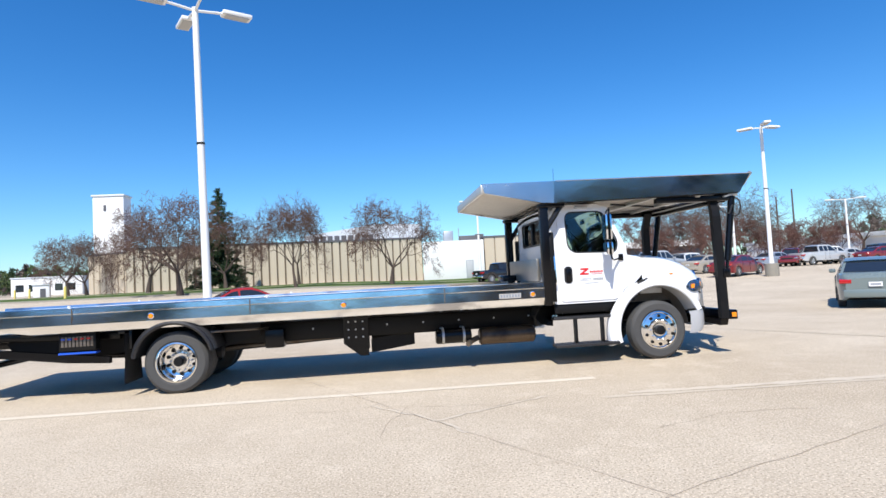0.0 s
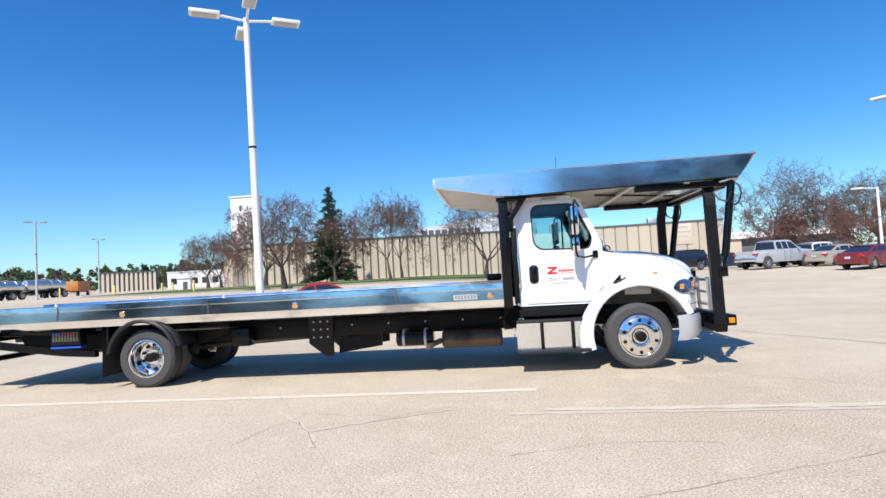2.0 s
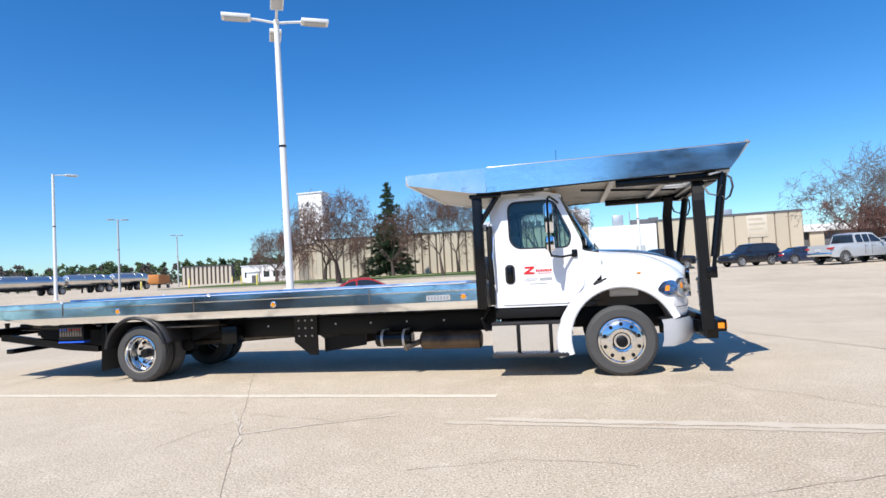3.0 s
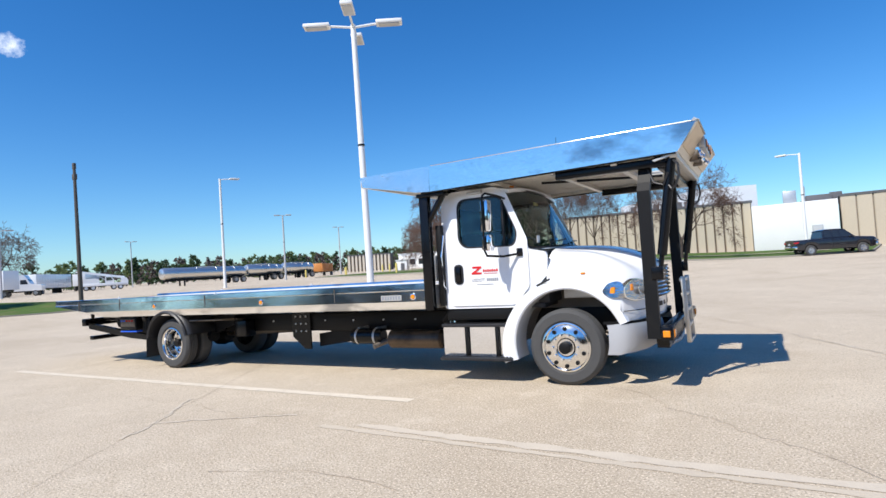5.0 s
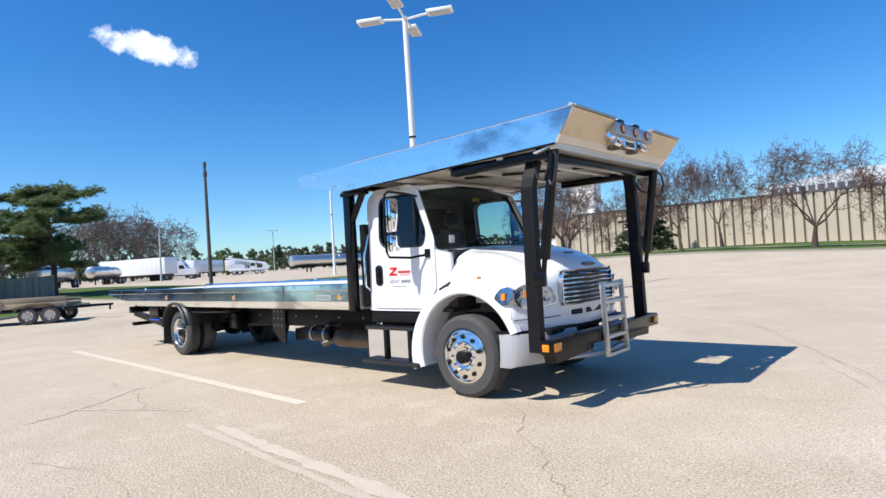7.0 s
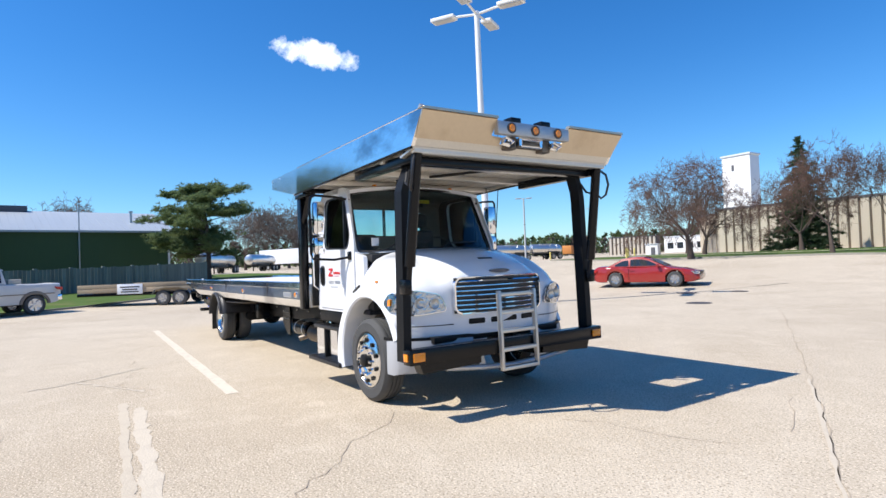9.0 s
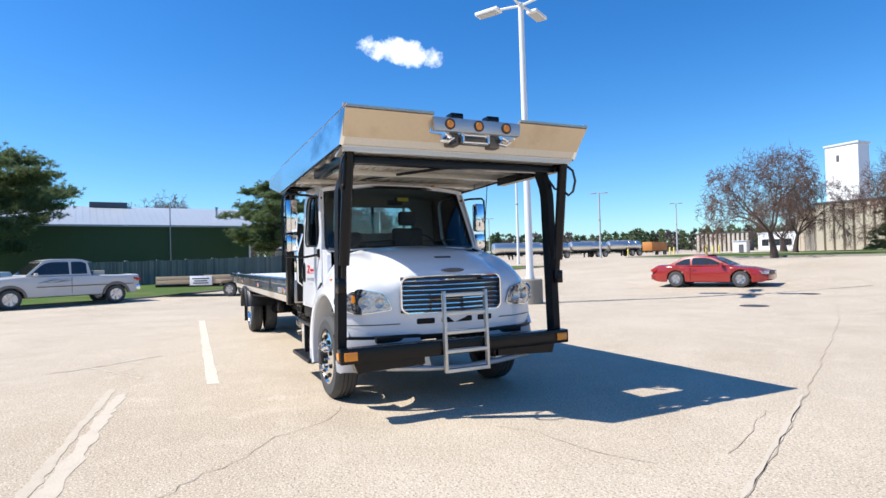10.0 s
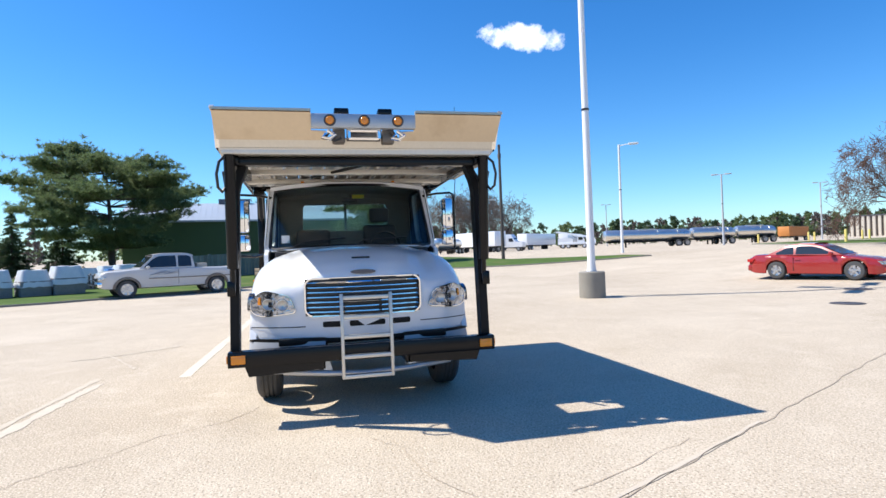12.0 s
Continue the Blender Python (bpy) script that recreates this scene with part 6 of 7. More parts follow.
def semi_tractor(m):
    t = thing("semi_tractor", "white road tractor parked ahead of its trailer", "truck", m, "parked tractors")
    bm = bm_new()
    prism(bm, round_poly([(-1.2, 0.9), (2.9, 0.9), (2.95, 1.9), (1.3, 2.15), (0.8, 3.0), (0.3, 3.75), (-1.2, 3.75)], 0.12), "y", -1.15, 1.15)
    part("cab", bm, WHITE, t)
    bm = bm_new()
    prism(bm, [(1.25, 2.2), (0.85, 2.95), (0.75, 2.95), (1.1, 2.2)], "y", -1.0, 1.0)
    part("windscreen", bm, CAR_GLASS, t)
    for s in (-1, 1):
        bm = bm_new()
        prism(bm, round_poly([(-0.2, 2.1), (0.95, 2.1), (0.65, 2.85), (-0.2, 2.85)], 0.05), "y", s * 1.14, s * 1.165)
        part("side_window", bm, CAR_GLASS, t)
        for x in (2.0, -2.6, -3.8):
            car_wheel(t, x, s * 1.0, 0.5, 0.32, s, 6, GALV)
    bm = bm_new()
    box(bm, -4.4, 2.6, -0.45, 0.45, 0.7, 1.0, 0.02)
    part("chassis", bm, BLACK_DULL, t)
    return t


def truck_crane(m):
    t = thing("truck_crane", "white truck crane with its boom lowered over the carrier", "crane", m)
    bm = bm_new()
    box(bm, -4.6, 4.6, -1.25, 1.25, 0.9, 1.5, 0.06)
    part("carrier", bm, WHITE, t)
    bm = bm_new()
    prism(bm, round_poly([(-4.6, 1.5), (-4.6, 2.5), (-1.6, 2.6), (-0.9, 2.3), (-0.9, 1.5)], 0.2), "y", -1.15, 1.15)
    part("counterweight_house", bm, WHITE, t)
    bm = bm_new()
    prism(bm, round_poly([(0.2, 1.5), (0.2, 2.9), (1.4, 2.9), (1.9, 2.1), (1.9, 1.5)], 0.1), "y", -1.15, 0.1)
    cb = part("operator_cab", bm, WHITE, t)
    bm = bm_new()
    prism(bm, [(0.4, 2.0), (0.4, 2.75), (1.3, 2.75), (1.65, 2.05)], "y", -1.18, -1.14)
    part("cab_window", bm, CAR_GLASS, cb)
    bm = bm_new()
    prism(bm, [(4.0, 2.3), (4.0, 2.8), (-4.5, 4.35), (-5.2, 4.3), (-5.2, 4.0)], "y", -0.35, 0.35)
    part("boom", bm, WHITE, t)
    bm = bm_new()
    tube(bm, [(1.0, 0, 1.7), (-1.6, 0, 3.5)], 0.12, 8)
    part("lift_ram", bm, GALV, t)
    bm = bm_new()
    prism(bm, round_poly([(3.2, 1.5), (3.2, 2.5), (4.3, 2.5), (4.6, 1.9), (4.6, 1.5)], 0.1), "y", -1.15, 1.15)
    part("road_cab", bm, WHITE, t)
    for s in (-1, 1):
        for x in (-3.4, -2.1, 1.8, 3.1):
            car_wheel(t, x, s * 1.02, 0.55, 0.4, s, 6, WHITE)
    return t


semi_tractor(on_ground(-88.4, 34.0, 50, 0.8))
truck_crane(along((-103.0, 49.8), (-99.5, 56.0), 0.82))
ORANGE = material("orange_container_paint", (0.62, 0.24, 0.06), 0.6, vary=0.15, scale=1, fine=10)
bm = bm_new()
box(bm, -6.1, 6.1, -1.2, 1.2, 1.1, 3.3, 0.03)
oc = thing("container_trailer", "orange freight container on a trailer frame", "trailer", along((-69.4, 77.7), (-63.8, 66.6), 0.66))
part("container", bm, ORANGE, oc)
for k in range(21):
    for s in (-1, 1):
        bm = bm_new()
        box(bm, -5.9 + 0.56 * k, -5.7 + 0.56 * k, s * 1.2, s * 1.24, 1.2, 3.2)
        part("corrugation", bm, ORANGE, oc)
bm = bm_new()
box(bm, -6.1, 6.2, -0.6, 0.6, 0.88, 1.1, 0.02)
part("underframe", bm, BLACK_DULL, oc)
for x in (-5.2, -4.0):
    for s in (-1, 1):
        car_wheel(oc, x, s * 1.05, 0.5, 0.35, s, 6, GALV)


# ---- lamp posts and poles ----
CONC_BASE = material("lamp_base_concrete", (0.26, 0.24, 0.20), 0.9, vary=0.3, scale=3, fine=40, bump=0.3)
POLE_GREY = material("grey_pole_paint", (0.45, 0.46, 0.47), 0.5, vary=0.15, scale=1)
POLE_DARK = material("dark_timber_pole", (0.10, 0.085, 0.075), 0.9, vary=0.3, scale=2, fine=30, stretch=(1, 1, 0.1))


def lamp_post(x, y, h, heads, mat, r=0.13, base=0.85, arm=1.4, turn=0.0, lean=0.0, size=1.0, label="", group="lamp posts"):
    t = thing("lamp_post", label or "white steel parking-lot lamp post with box heads", "lamp post", Matrix.Translation((x, y, ground_z(x, y))) @ pose(0, 0, 0, 0, lean, turn), group)
    z0 = 0.0
    if base:
        bm = bm_new()
        lathe(bm, [(0.42, -0.05), (0.42, base - 0.03), (0.39, base), (0.001, base)], (0, 0, 0), "z", 28)
        part("concrete_base", bm, CONC_BASE, t)
        z0 = base
    bm = bm_new()
    box(bm, -r, r, -r, r, z0, z0 + 0.02, 0.004)
    tube(bm, [(0, 0, z0 + 0.01), (0, 0, z0 + 0.25), (0, 0, h)], [r * 1.25, r, r * 0.72], 12)
    part("pole", bm, mat, t)
    bm = bm_new()
    tube(bm, [(0, 0, h * 0.58), (0, 0, h * 0.58 + 0.06)], r * 0.98, 12)
    part("pole_band", bm, BLACK_DULL, t)
    for k, a in enumerate(heads):
        c, n = math.cos(radians(a)), math.sin(radians(a))
        bm = bm_new()
        tube(bm, [(0, 0, h - 0.10), (c * 0.5 * arm, n * 0.5 * arm, h - 0.02), (c * arm, n * arm, h + 0.02)], 0.045 * size, 8)
        am = part("lamp_arm", bm, mat, t)
        bm = bm_new()
        box(bm, arm * 0.62, arm * 0.62 + 0.95 * size, -0.21 * size, 0.21 * size, h - 0.05, h + 0.08 * size, 0.03, Matrix.Rotation(radians(a), 4, "Z"))
        hd = part("lamp_head", bm, mat, am)
        bm = bm_new()
        box(bm, arm * 0.70, arm * 0.62 + 0.85 * size, -0.16 * size, 0.16 * size, h - 0.075, h - 0.055, 0.0, Matrix.Rotation(radians(a), 4, "Z"))
        part("lens", bm, GALV, hd)
    return t


lamp_post(-9.95, 8.45, 10.6, (30, 120, 210, 300), WHITE_FLAT, arm=1.35, lean=-0.6, label="tall white lamp post with four heads on a concrete base")
lamp_post(21.3, 24.8, 10.0, (10, 130, 250), WHITE_FLAT, r=0.14, arm=0.8, label="white lamp post with three heads on a concrete base")
lamp_post(-38.6, 26.4, 9.6, (60,), WHITE_FLAT, base=0.0, arm=1.3, size=0.9, label="white lamp post with a single arm")
lamp_post(-52.7, 48.3, 8.6, (50, 230), POLE_GREY, base=0.0, arm=0.6, size=0.8, label="slender grey lamp post with twin heads")
lamp_post(-69.0, 80.0, 9.2, (60, 240), POLE_GREY, base=0.0, arm=0.6, size=0.8, label="slender grey lamp post with twin heads")
lamp_post(-75.0, 25.4, 8.0, (80, 260), POLE_GREY, base=0.0, arm=0.9, size=0.9, label="slender grey lamp post with twin heads")
lamp_post(-118.0, 69.0, 10.0, (80, 260), POLE_GREY, base=0.0, arm=0.6, size=0.9, label="slender grey lamp post with twin heads")
lamp_post(5.8, 47.0, 8.3, (160,), WHITE_FLAT, base=0.4, arm=1.5, size=0.9, label="white lamp post with a single arm before the white building")
lamp_post(47.5, 47.5, 7.0, (-35, 145), WHITE_FLAT, base=0.0, arm=1.7, size=0.9, label="white lamp post with twin heads")
lamp_post(30.2, 41.9, 6.2, (160,), WHITE_FLAT, base=0.0, arm=1.6, size=0.9, label="white lamp post with a single arm")
for px, py, ph in ((46.7, 57.4, 8.6), (48.1, 56.3, 9.4)):
    bm = bm_new()
    tube(bm, [(0, 0, -0.1), (0, 0, ph)], [0.13, 0.09], 8)
    tagged(part("utility_pole", bm, POLE_DARK), "plain dark timber pole beyond the parked cars", "pole", "far poles").matrix_basis = Matrix.Translation((px, py, ground_z(px, py)))
t = thing("utility_pole", "tall dark timber pole with a small fitting at its top", "pole", Matrix.Translation((-43.6, 17.0, ground_z(-43.6, 17))) @ pose(0, 0, 0, 0, -1, 0))
bm = bm_new()
tube(bm, [(0, 0, -0.1), (0, 0, 10.7)], [0.17, 0.11], 12)
part("pole", bm, POLE_DARK, t)
bm = bm_new()
box(bm, -0.16, 0.16, -0.12, 0.12, 9.5, 9.95, 0.02)
box(bm, -0.12, 0.12, -0.1, 0.1, 10.35, 10.8, 0.02)
part("fitting", bm, POLE_DARK, t)

# ---- buildings ----
PRECAST = material("ribbed_precast_concrete", (0.50, 0.43, 0.33), 0.85, vary=0.14, scale=0.4, fine=12, random_value=0.14, bump=0.2, bump_scale=20, stretch=(1, 1, 0.4))
SIGN_PALE = material("faded_sign_paint", (0.58, 0.52, 0.43), 0.85, vary=0.2, scale=1.5, fine=12)
# darkened concrete: the shade between the ribs is put into this colour
PRECAST_SHADE = material("painted_gap_shade", (0.13, 0.105, 0.085), 0.9, vary=0.2, scale=1)
ROOF_WHITE = material("pale_metal_roof", (0.66, 0.68, 0.70), 0.5, 0.2, vary=0.1, scale=0.5, fine=8, stretch=(1, 0.2, 1))
ROOF_GREY = material("blue_grey_metal_roof", (0.40, 0.44, 0.48), 0.5, 0.2, vary=0.12, scale=0.5, fine=8, stretch=(1, 0.2, 1))
ROOF_DARK = material("dark_roof_edge", (0.10, 0.10, 0.11), 0.7, vary=0.2)
GREEN_WALL = material("green_metal_siding", (0.030, 0.072, 0.022), 0.6, vary=0.12, scale=0.7, fine=10, bump=0.1, bump_scale=8, stretch=(3, 3, 0.1))


def on_wall(a, b, u):
    return a[0] + (b[0] - a[0]) * u, a[1] + (b[1] - a[1]) * u


def rib_wall(top, a, b, h, pitch, mat=PRECAST, gap=0.16, proud=0.35, base=None):
    """A wall of vertical ribs over a backing painted dark as the shade between them, standing from a to b; its back
    lies away from the lot.
    """
    length = math.dist(a, b)
    n = max(2, round(length / pitch))
    z = min(ground_z(*a), ground_z(*b)) - 0.3 if base is None else base
    ang = math.atan2(b[1] - a[1], b[0] - a[0])
    m = Matrix.Translation((*a, z)) @ Matrix.Rotation(ang, 4, "Z")
    bm = bm_new()
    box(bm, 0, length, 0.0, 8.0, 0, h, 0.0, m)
    part("wall", bm, PRECAST_SHADE if gap else mat, top)
    w = length / n
    me = None
    for k in range(n):
        bm = bm_new()
        prism(bm, [(gap / 2, 0.0), (gap / 2 + 0.08, -proud), (w - gap / 2 - 0.08, -proud), (w - gap / 2, 0.0)], "z", 0, h + 0.05)
        if me is None:
            me = mesh_of(bm, "rib_panel", mat, 0.5)
        else:
            bm.free()
        ob = new("rib_panel", me)
        ob.parent = top
        ob.matrix_basis = m @ Matrix.Translation((w * k, 0, 0))
    bm = bm_new()
    box(bm, -0.1, length + 0.1, -proud - 0.08, 8.1, h, h + 0.25, 0.0, m)
    part("parapet", bm, ROOF_DARK, top)
    return m


WL, W1, W2, W3 = (-37.0, 68.5), (2.0, 71.6), (10.7, 70.8), (27.7, 69.3)
plant = thing("factory_building", "long tan building of ribbed concrete panels with a white annex", "building")
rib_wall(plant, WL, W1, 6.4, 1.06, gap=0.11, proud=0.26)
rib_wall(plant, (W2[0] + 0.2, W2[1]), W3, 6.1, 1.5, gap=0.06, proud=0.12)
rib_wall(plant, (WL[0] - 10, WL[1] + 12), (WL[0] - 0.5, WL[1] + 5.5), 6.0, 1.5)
m = Matrix.Translation((*W1, ground_z(*W1) - 0.3)) @ Matrix.Rotation(math.atan2(W2[1] - W1[1], W2[0] - W1[0]), 4, "Z")
bm = bm_new()
box(bm, 0.1, math.dist(W1, W2), -1.2, 6, 0, 5.8, 0.03, m)
part("annex", bm, WHITE_FLAT, plant, "plain white rendered annex")
bm = bm_new()
box(bm, 6.2, 7.1, -1.25, -1.18, 0.5, 2.9, 0.01, m)
part("annex_door", bm, POLE_GREY, plant)
bm = bm_new()
box(bm, 6.12, 7.18, -1.23, -1.19, 0.45, 2.98, 0.0, m)
part("door_frame", bm, GALV, plant)
bm = bm_new()
prism(bm, [(-16.0, 8.0), (-16.0, 9.2), (-4.5, 10.6), (2.8, 10.4), (2.8, 6.0), (-16.0, 6.0)], "y", 84.0, 96.0)
part("high_bay", bm, ROOF_WHITE, plant, "pale high-bay roof behind the ribbed wall")
bm = bm_new()
for k in range(9):
    box(bm, -14.5 + 1.1 * k, -13.7 + 1.1 * k, 83.9, 84.02, 8.1, 9.0)
part("clerestory", bm, ROOF_DARK, plant)
for x, y, sx, sz in ((6.2, 74.5, 1.4, 1.7), (9.2, 74.5, 2.6, 0.9), (11.0, 75.0, 1.2, 1.1), (20.0, 74.0, 1.6, 1.4)):
    bm = bm_new()
    box(bm, x - sx / 2, x + sx / 2, y - 0.6, y + 0.6, 6.2, 6.5 + sz, 0.03)
    part("roof_unit", bm, GALV if sz > 1.2 else ROOF_DARK, plant)
bm = bm_new()
tube(bm, [(7.8, 74.4, 6.2), (7.8, 74.4, 8.6)], 0.06, 6)
part("roof_mast", bm, GALV, plant)
m = Matrix.Translation((*W2, ground_z(*W2))) @ Matrix.Rotation(math.atan2(W3[1] - W2[1], W3[0] - W2[0]), 4, "Z")
bm = bm_new()
box(bm, 10.8, 13.1, -0.20, -0.13, 2.9, 5.7, 0.01, m)
sign = part("wall_sign", bm, SIGN_PALE, plant, "faded pale sign panel")
for k in range(4):
    bm = bm_new()
    box(bm, 11.0, 12.9 - 0.3 * (k % 2), -0.215, -0.20, 3.2 + 0.62 * k, 3.45 + 0.62 * k, 0.0, m)
    part("sign_bar", bm, PRECAST, sign)
low = thing("low_office", "low dark-windowed office wing with a white fascia", "building")
m = Matrix.Translation((*W3, ground_z(*W3) - 0.2)) @ Matrix.Rotation(math.atan2(W3[1] - W2[1], W3[0] - W2[0]), 4, "Z")
bm = bm_new()
box(bm, 0.3, 16.0, 2.0, 9.0, 0, 3.4, 0.02, m)
part("wall", bm, ROOF_DARK, low)
bm = bm_new()
box(bm, 0.2, 16.4, 1.2, 9.2, 3.4, 4.3, 0.02, m)
part("fascia", bm, WHITE_FLAT, low)
bm = bm_new()
box(bm, 1.0, 2.6, 1.5, 2.0, 0, 3.4, 0.02, m)
part("pier", bm, PRECAST, low)
tower = thing("concrete_tower", "plain white square tower rising behind the ribbed wall", "tower")
bm = bm_new()
box(bm, -58.9, -53.2, 107.5, 111.0, 0.5, 20.5, 0.08)
part("shaft", bm, WHITE_FLAT, tower)
bm = bm_new()
box(bm, -59.1, -53.0, 107.3, 111.2, 20.5, 20.85, 0.03)
part("tower_cap", bm, ROOF_WHITE, tower)
bm = bm_new()
box(bm, -56.9, -56.4, 107.42, 107.52, 17.6, 18.8, 0.0)
part("tower_window", bm, ROOF_DARK, tower)
# ribbed cooling building and small white gatehouse beyond the lot
cool = thing("ribbed_shed", "low pale shed with bold vertical ribs beyond the yard", "building")
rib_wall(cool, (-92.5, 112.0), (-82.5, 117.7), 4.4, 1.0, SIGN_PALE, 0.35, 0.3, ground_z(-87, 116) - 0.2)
gate = thing("gatehouse", "small white gatehouse with a dark doorway", "building", on_ground(-47.1, 68.2, 20, 0.55))
bm = bm_new()
box(bm, -1.6, 1.6, -1.2, 1.2, 0, 3.0, 0.04)
part("wall", bm, WHITE_FLAT, gate)
bm = bm_new()
box(bm, -1.8, 1.8, -1.4, 1.4, 3.0, 3.2, 0.03)
part("roof", bm, ROOF_WHITE, gate)
bm = bm_new()
box(bm, -0.2, 0.9, -1.23, -1.18, 0.1, 2.2)
part("doorway", bm, ROOF_DARK, gate)
off = thing("white_office", "low white building far beyond the lot", "building", on_ground(-72.0, 118.0, 12, 0.78))
bm = bm_new()
box(bm, -8, 8, -4, 4, 0, 4.6, 0.05)
part("wall", bm, WHITE_FLAT, off)
bm = bm_new()
box(bm, -8.2, 8.2, -4.2, 4.2, 4.6, 4.9, 0.03)
part("roof", bm, ROOF_WHITE, off)
for k in range(5):
    bm = bm_new()
    box(bm, -7 + 2.9 * k, -5.2 + 2.9 * k, -4.03, -3.97, 1.2, 3.0)
    part("window", bm, CAR_GLASS, off)
pl2 = thing("warehouse", "long low white warehouse beyond the parked cars", "building", on_ground(66.0, 62.0, -83))
bm = bm_new()
box(bm, -20, 20, -5, 5, 0, 2.9, 0.05)
part("wall", bm, WHITE_FLAT, pl2)
bm = bm_new()
box(bm, -20.4, 20.4, -5.4, 5.4, 2.9, 3.5, 0.03)
part("roof", bm, ROOF_WHITE, pl2)

# green metal building with a pale roof
barn = thing("green_metal_building", "long dark green metal-sided building with pale grey roof", "building", Matrix.Translation((-56.0, 4.5, ground_z(-56, 4) - 0.2)) @ Matrix.Rotation(radians(-83), 4, "Z"))
BL, BD, BH = 22.8, 15.0, 4.85
bm = bm_new()
box(bm, 0, BL, -BD, 0, 0, BH)
part("wall", bm, GREEN_WALL, barn)
for k in range(22):
    bm = bm_new()
    box(bm, k + 0.02, k + 0.06, 0.0, 0.012, 0.1, BH - 0.05)
    part("siding_rib", bm, GREEN_WALL, barn)
bm = bm_new()
prism(bm, [(0.4, BH - 0.1), (0.4, BH + 0.08), (-BD / 2, BH + 2.45), (-BD - 0.4, BH + 0.08), (-BD - 0.4, BH - 0.1), (-BD / 2, BH + 2.25)], "x", -0.5, BL + 0.5)
roof = part("roof", bm, ROOF_GREY, barn)
for k in range(38):
    bm = bm_new()
    a, b = Vector((0.3 + 0.58 * k, 0.38, BH + 0.085)), Vector((0.3 + 0.58 * k, -BD / 2, BH + 2.455))
    tube(bm, [a, b], 0.02, 4)
    part("standing_seam", bm, ROOF_GREY, roof)
bm = bm_new()
box(bm, -0.06, 0.12, -0.1, 0.06, 0, BH)
part("corner_trim", bm, WHITE_FLAT, barn)
for x in (2.7,):
    bm = bm_new()
    tube(bm, [(x, -3, BH + 0.9), (x, -3, BH + 2.1)], 0.13, 10)
    tube(bm, [(x, -3, BH + 2.1), (x, -3, BH + 2.25)], 0.2, 10)
    part("roof_vent", bm, GALV, barn)
bm = bm_new()
box(bm, 10.8, 14.2, -BD / 2 - 2, -BD / 2 + 0.5, BH + 2.1, BH + 2.9, 0.03)
part("ridge_monitor", bm, ROOF_DARK, barn)
bm = bm_new()
tube(bm, [(7.6, 0.25, 0), (7.6, 0.25, BH + 2.3)], 0.06, 8)
part("service_mast", bm, GALV, barn)

# timber fence before it
FENCE = material("grey_green_fence_boards", (0.13, 0.16, 0.15), 0.85, vary=0.3, scale=2, fine=20, random_value=0.5, bump=0.2)
fence = thing("board_fence", "weathered grey-green board fence before the green building", "fence")
fa, fb = (-45.2, 5.8), (-35.5, -9.5)
for k in range(76):
    x, y = on_wall(fa, fb, k / 75)
    bm = bm_new()
    box(bm, -0.11, 0.11, -0.02, 0.02, 0, 1.75 + 0.05 * rng.random(), 0.0, Matrix.Translation((x, y, ground_z(x, y))) @ Matrix.Rotation(math.atan2(fb[1] - fa[1], fb[0] - fa[0]), 4, "Z"))
    part("board", bm, FENCE, fence)
for k in range(9):
    x, y = on_wall(fa, fb, k / 8)
    bm = bm_new()
    box(bm, -0.09, 0.09, -0.16, -0.02, 0, 1.85, 0.01, Matrix.Translation((x, y, ground_z(x, y))) @ Matrix.Rotation(math.atan2(fb[1] - fa[1], fb[0] - fa[0]), 4, "Z"))
    part("fence_post", bm, FENCE, fence)

# wrapped pallets and bags by the grass
WRAP = material("white_plastic_wrap", (0.66, 0.67, 0.69), 0.35, vary=0.25, scale=3, fine=25, bump=0.6, bump_scale=6)
STONE = material("grey_stacked_stone", (0.24, 0.23, 0.22), 0.85, vary=0.4, scale=6, fine=30, bump=0.4, bump_scale=15)
BLUE_WRAP = material("blue_plastic", (0.08, 0.22, 0.5), 0.4, vary=0.3, scale=4, bump=0.4, bump_scale=8)
for x, y, h, mt, sz in ((-25.3, -15.8, 1.35, WRAP, 1.1), (-26.0, -14.4, 1.30, WRAP, 1.15), (-26.6, -13.1, 1.42, WRAP, 1.2), (-30.0, -13.4, 1.2, WRAP, 1.1), (-31.0, -12.2, 1.1, BLUE_WRAP, 0.8), (-30.8, -11.4, 1.3, WRAP, 1.2), (-33.0, -13.0, 1.2, WRAP, 1.2)):
    sz, h = sz * 1.2, h * 1.12
    t = thing("pallet_load", "shrink-wrapped pallet of landscaping stone on the verge", "pallet", on_ground(x, y, 35), "pallets")
    bm = bm_new()
    for k in range(5):
        box(bm, -sz / 2, sz / 2, -sz / 2 + sz * 0.22 * k, -sz / 2 + sz * 0.22 * k + 0.09, 0.0, 0.12)
    part("pallet", bm, WOOD, t)
    bm = bm_new()
    box(bm, -sz / 2 + 0.03, sz / 2 - 0.03, -sz / 2 + 0.03, sz / 2 - 0.03, 0.12, h * 0.62, 0.03)
    part("stone_block", bm, STONE, t)
    bm = bm_new()
    bmesh.ops.create_grid(bm, x_segments=7, y_segments=7, size=0.5)
    for v in bm.verts:
        e = max(abs(v.co.x), abs(v.co.y)) * 2
        v.co = Vector((v.co.x * sz * 1.04, v.co.y * sz * 1.04, (h if e < 0.95 else h * 0.42) + 0.06 * noise.noise(v.co * 5 + Vector((x, y, 0)))))
    bmesh.ops.solidify(bm, geom=bm.faces[:], thickness=0.02)
    part("cover", bm, mt, t, smooth=1.2)

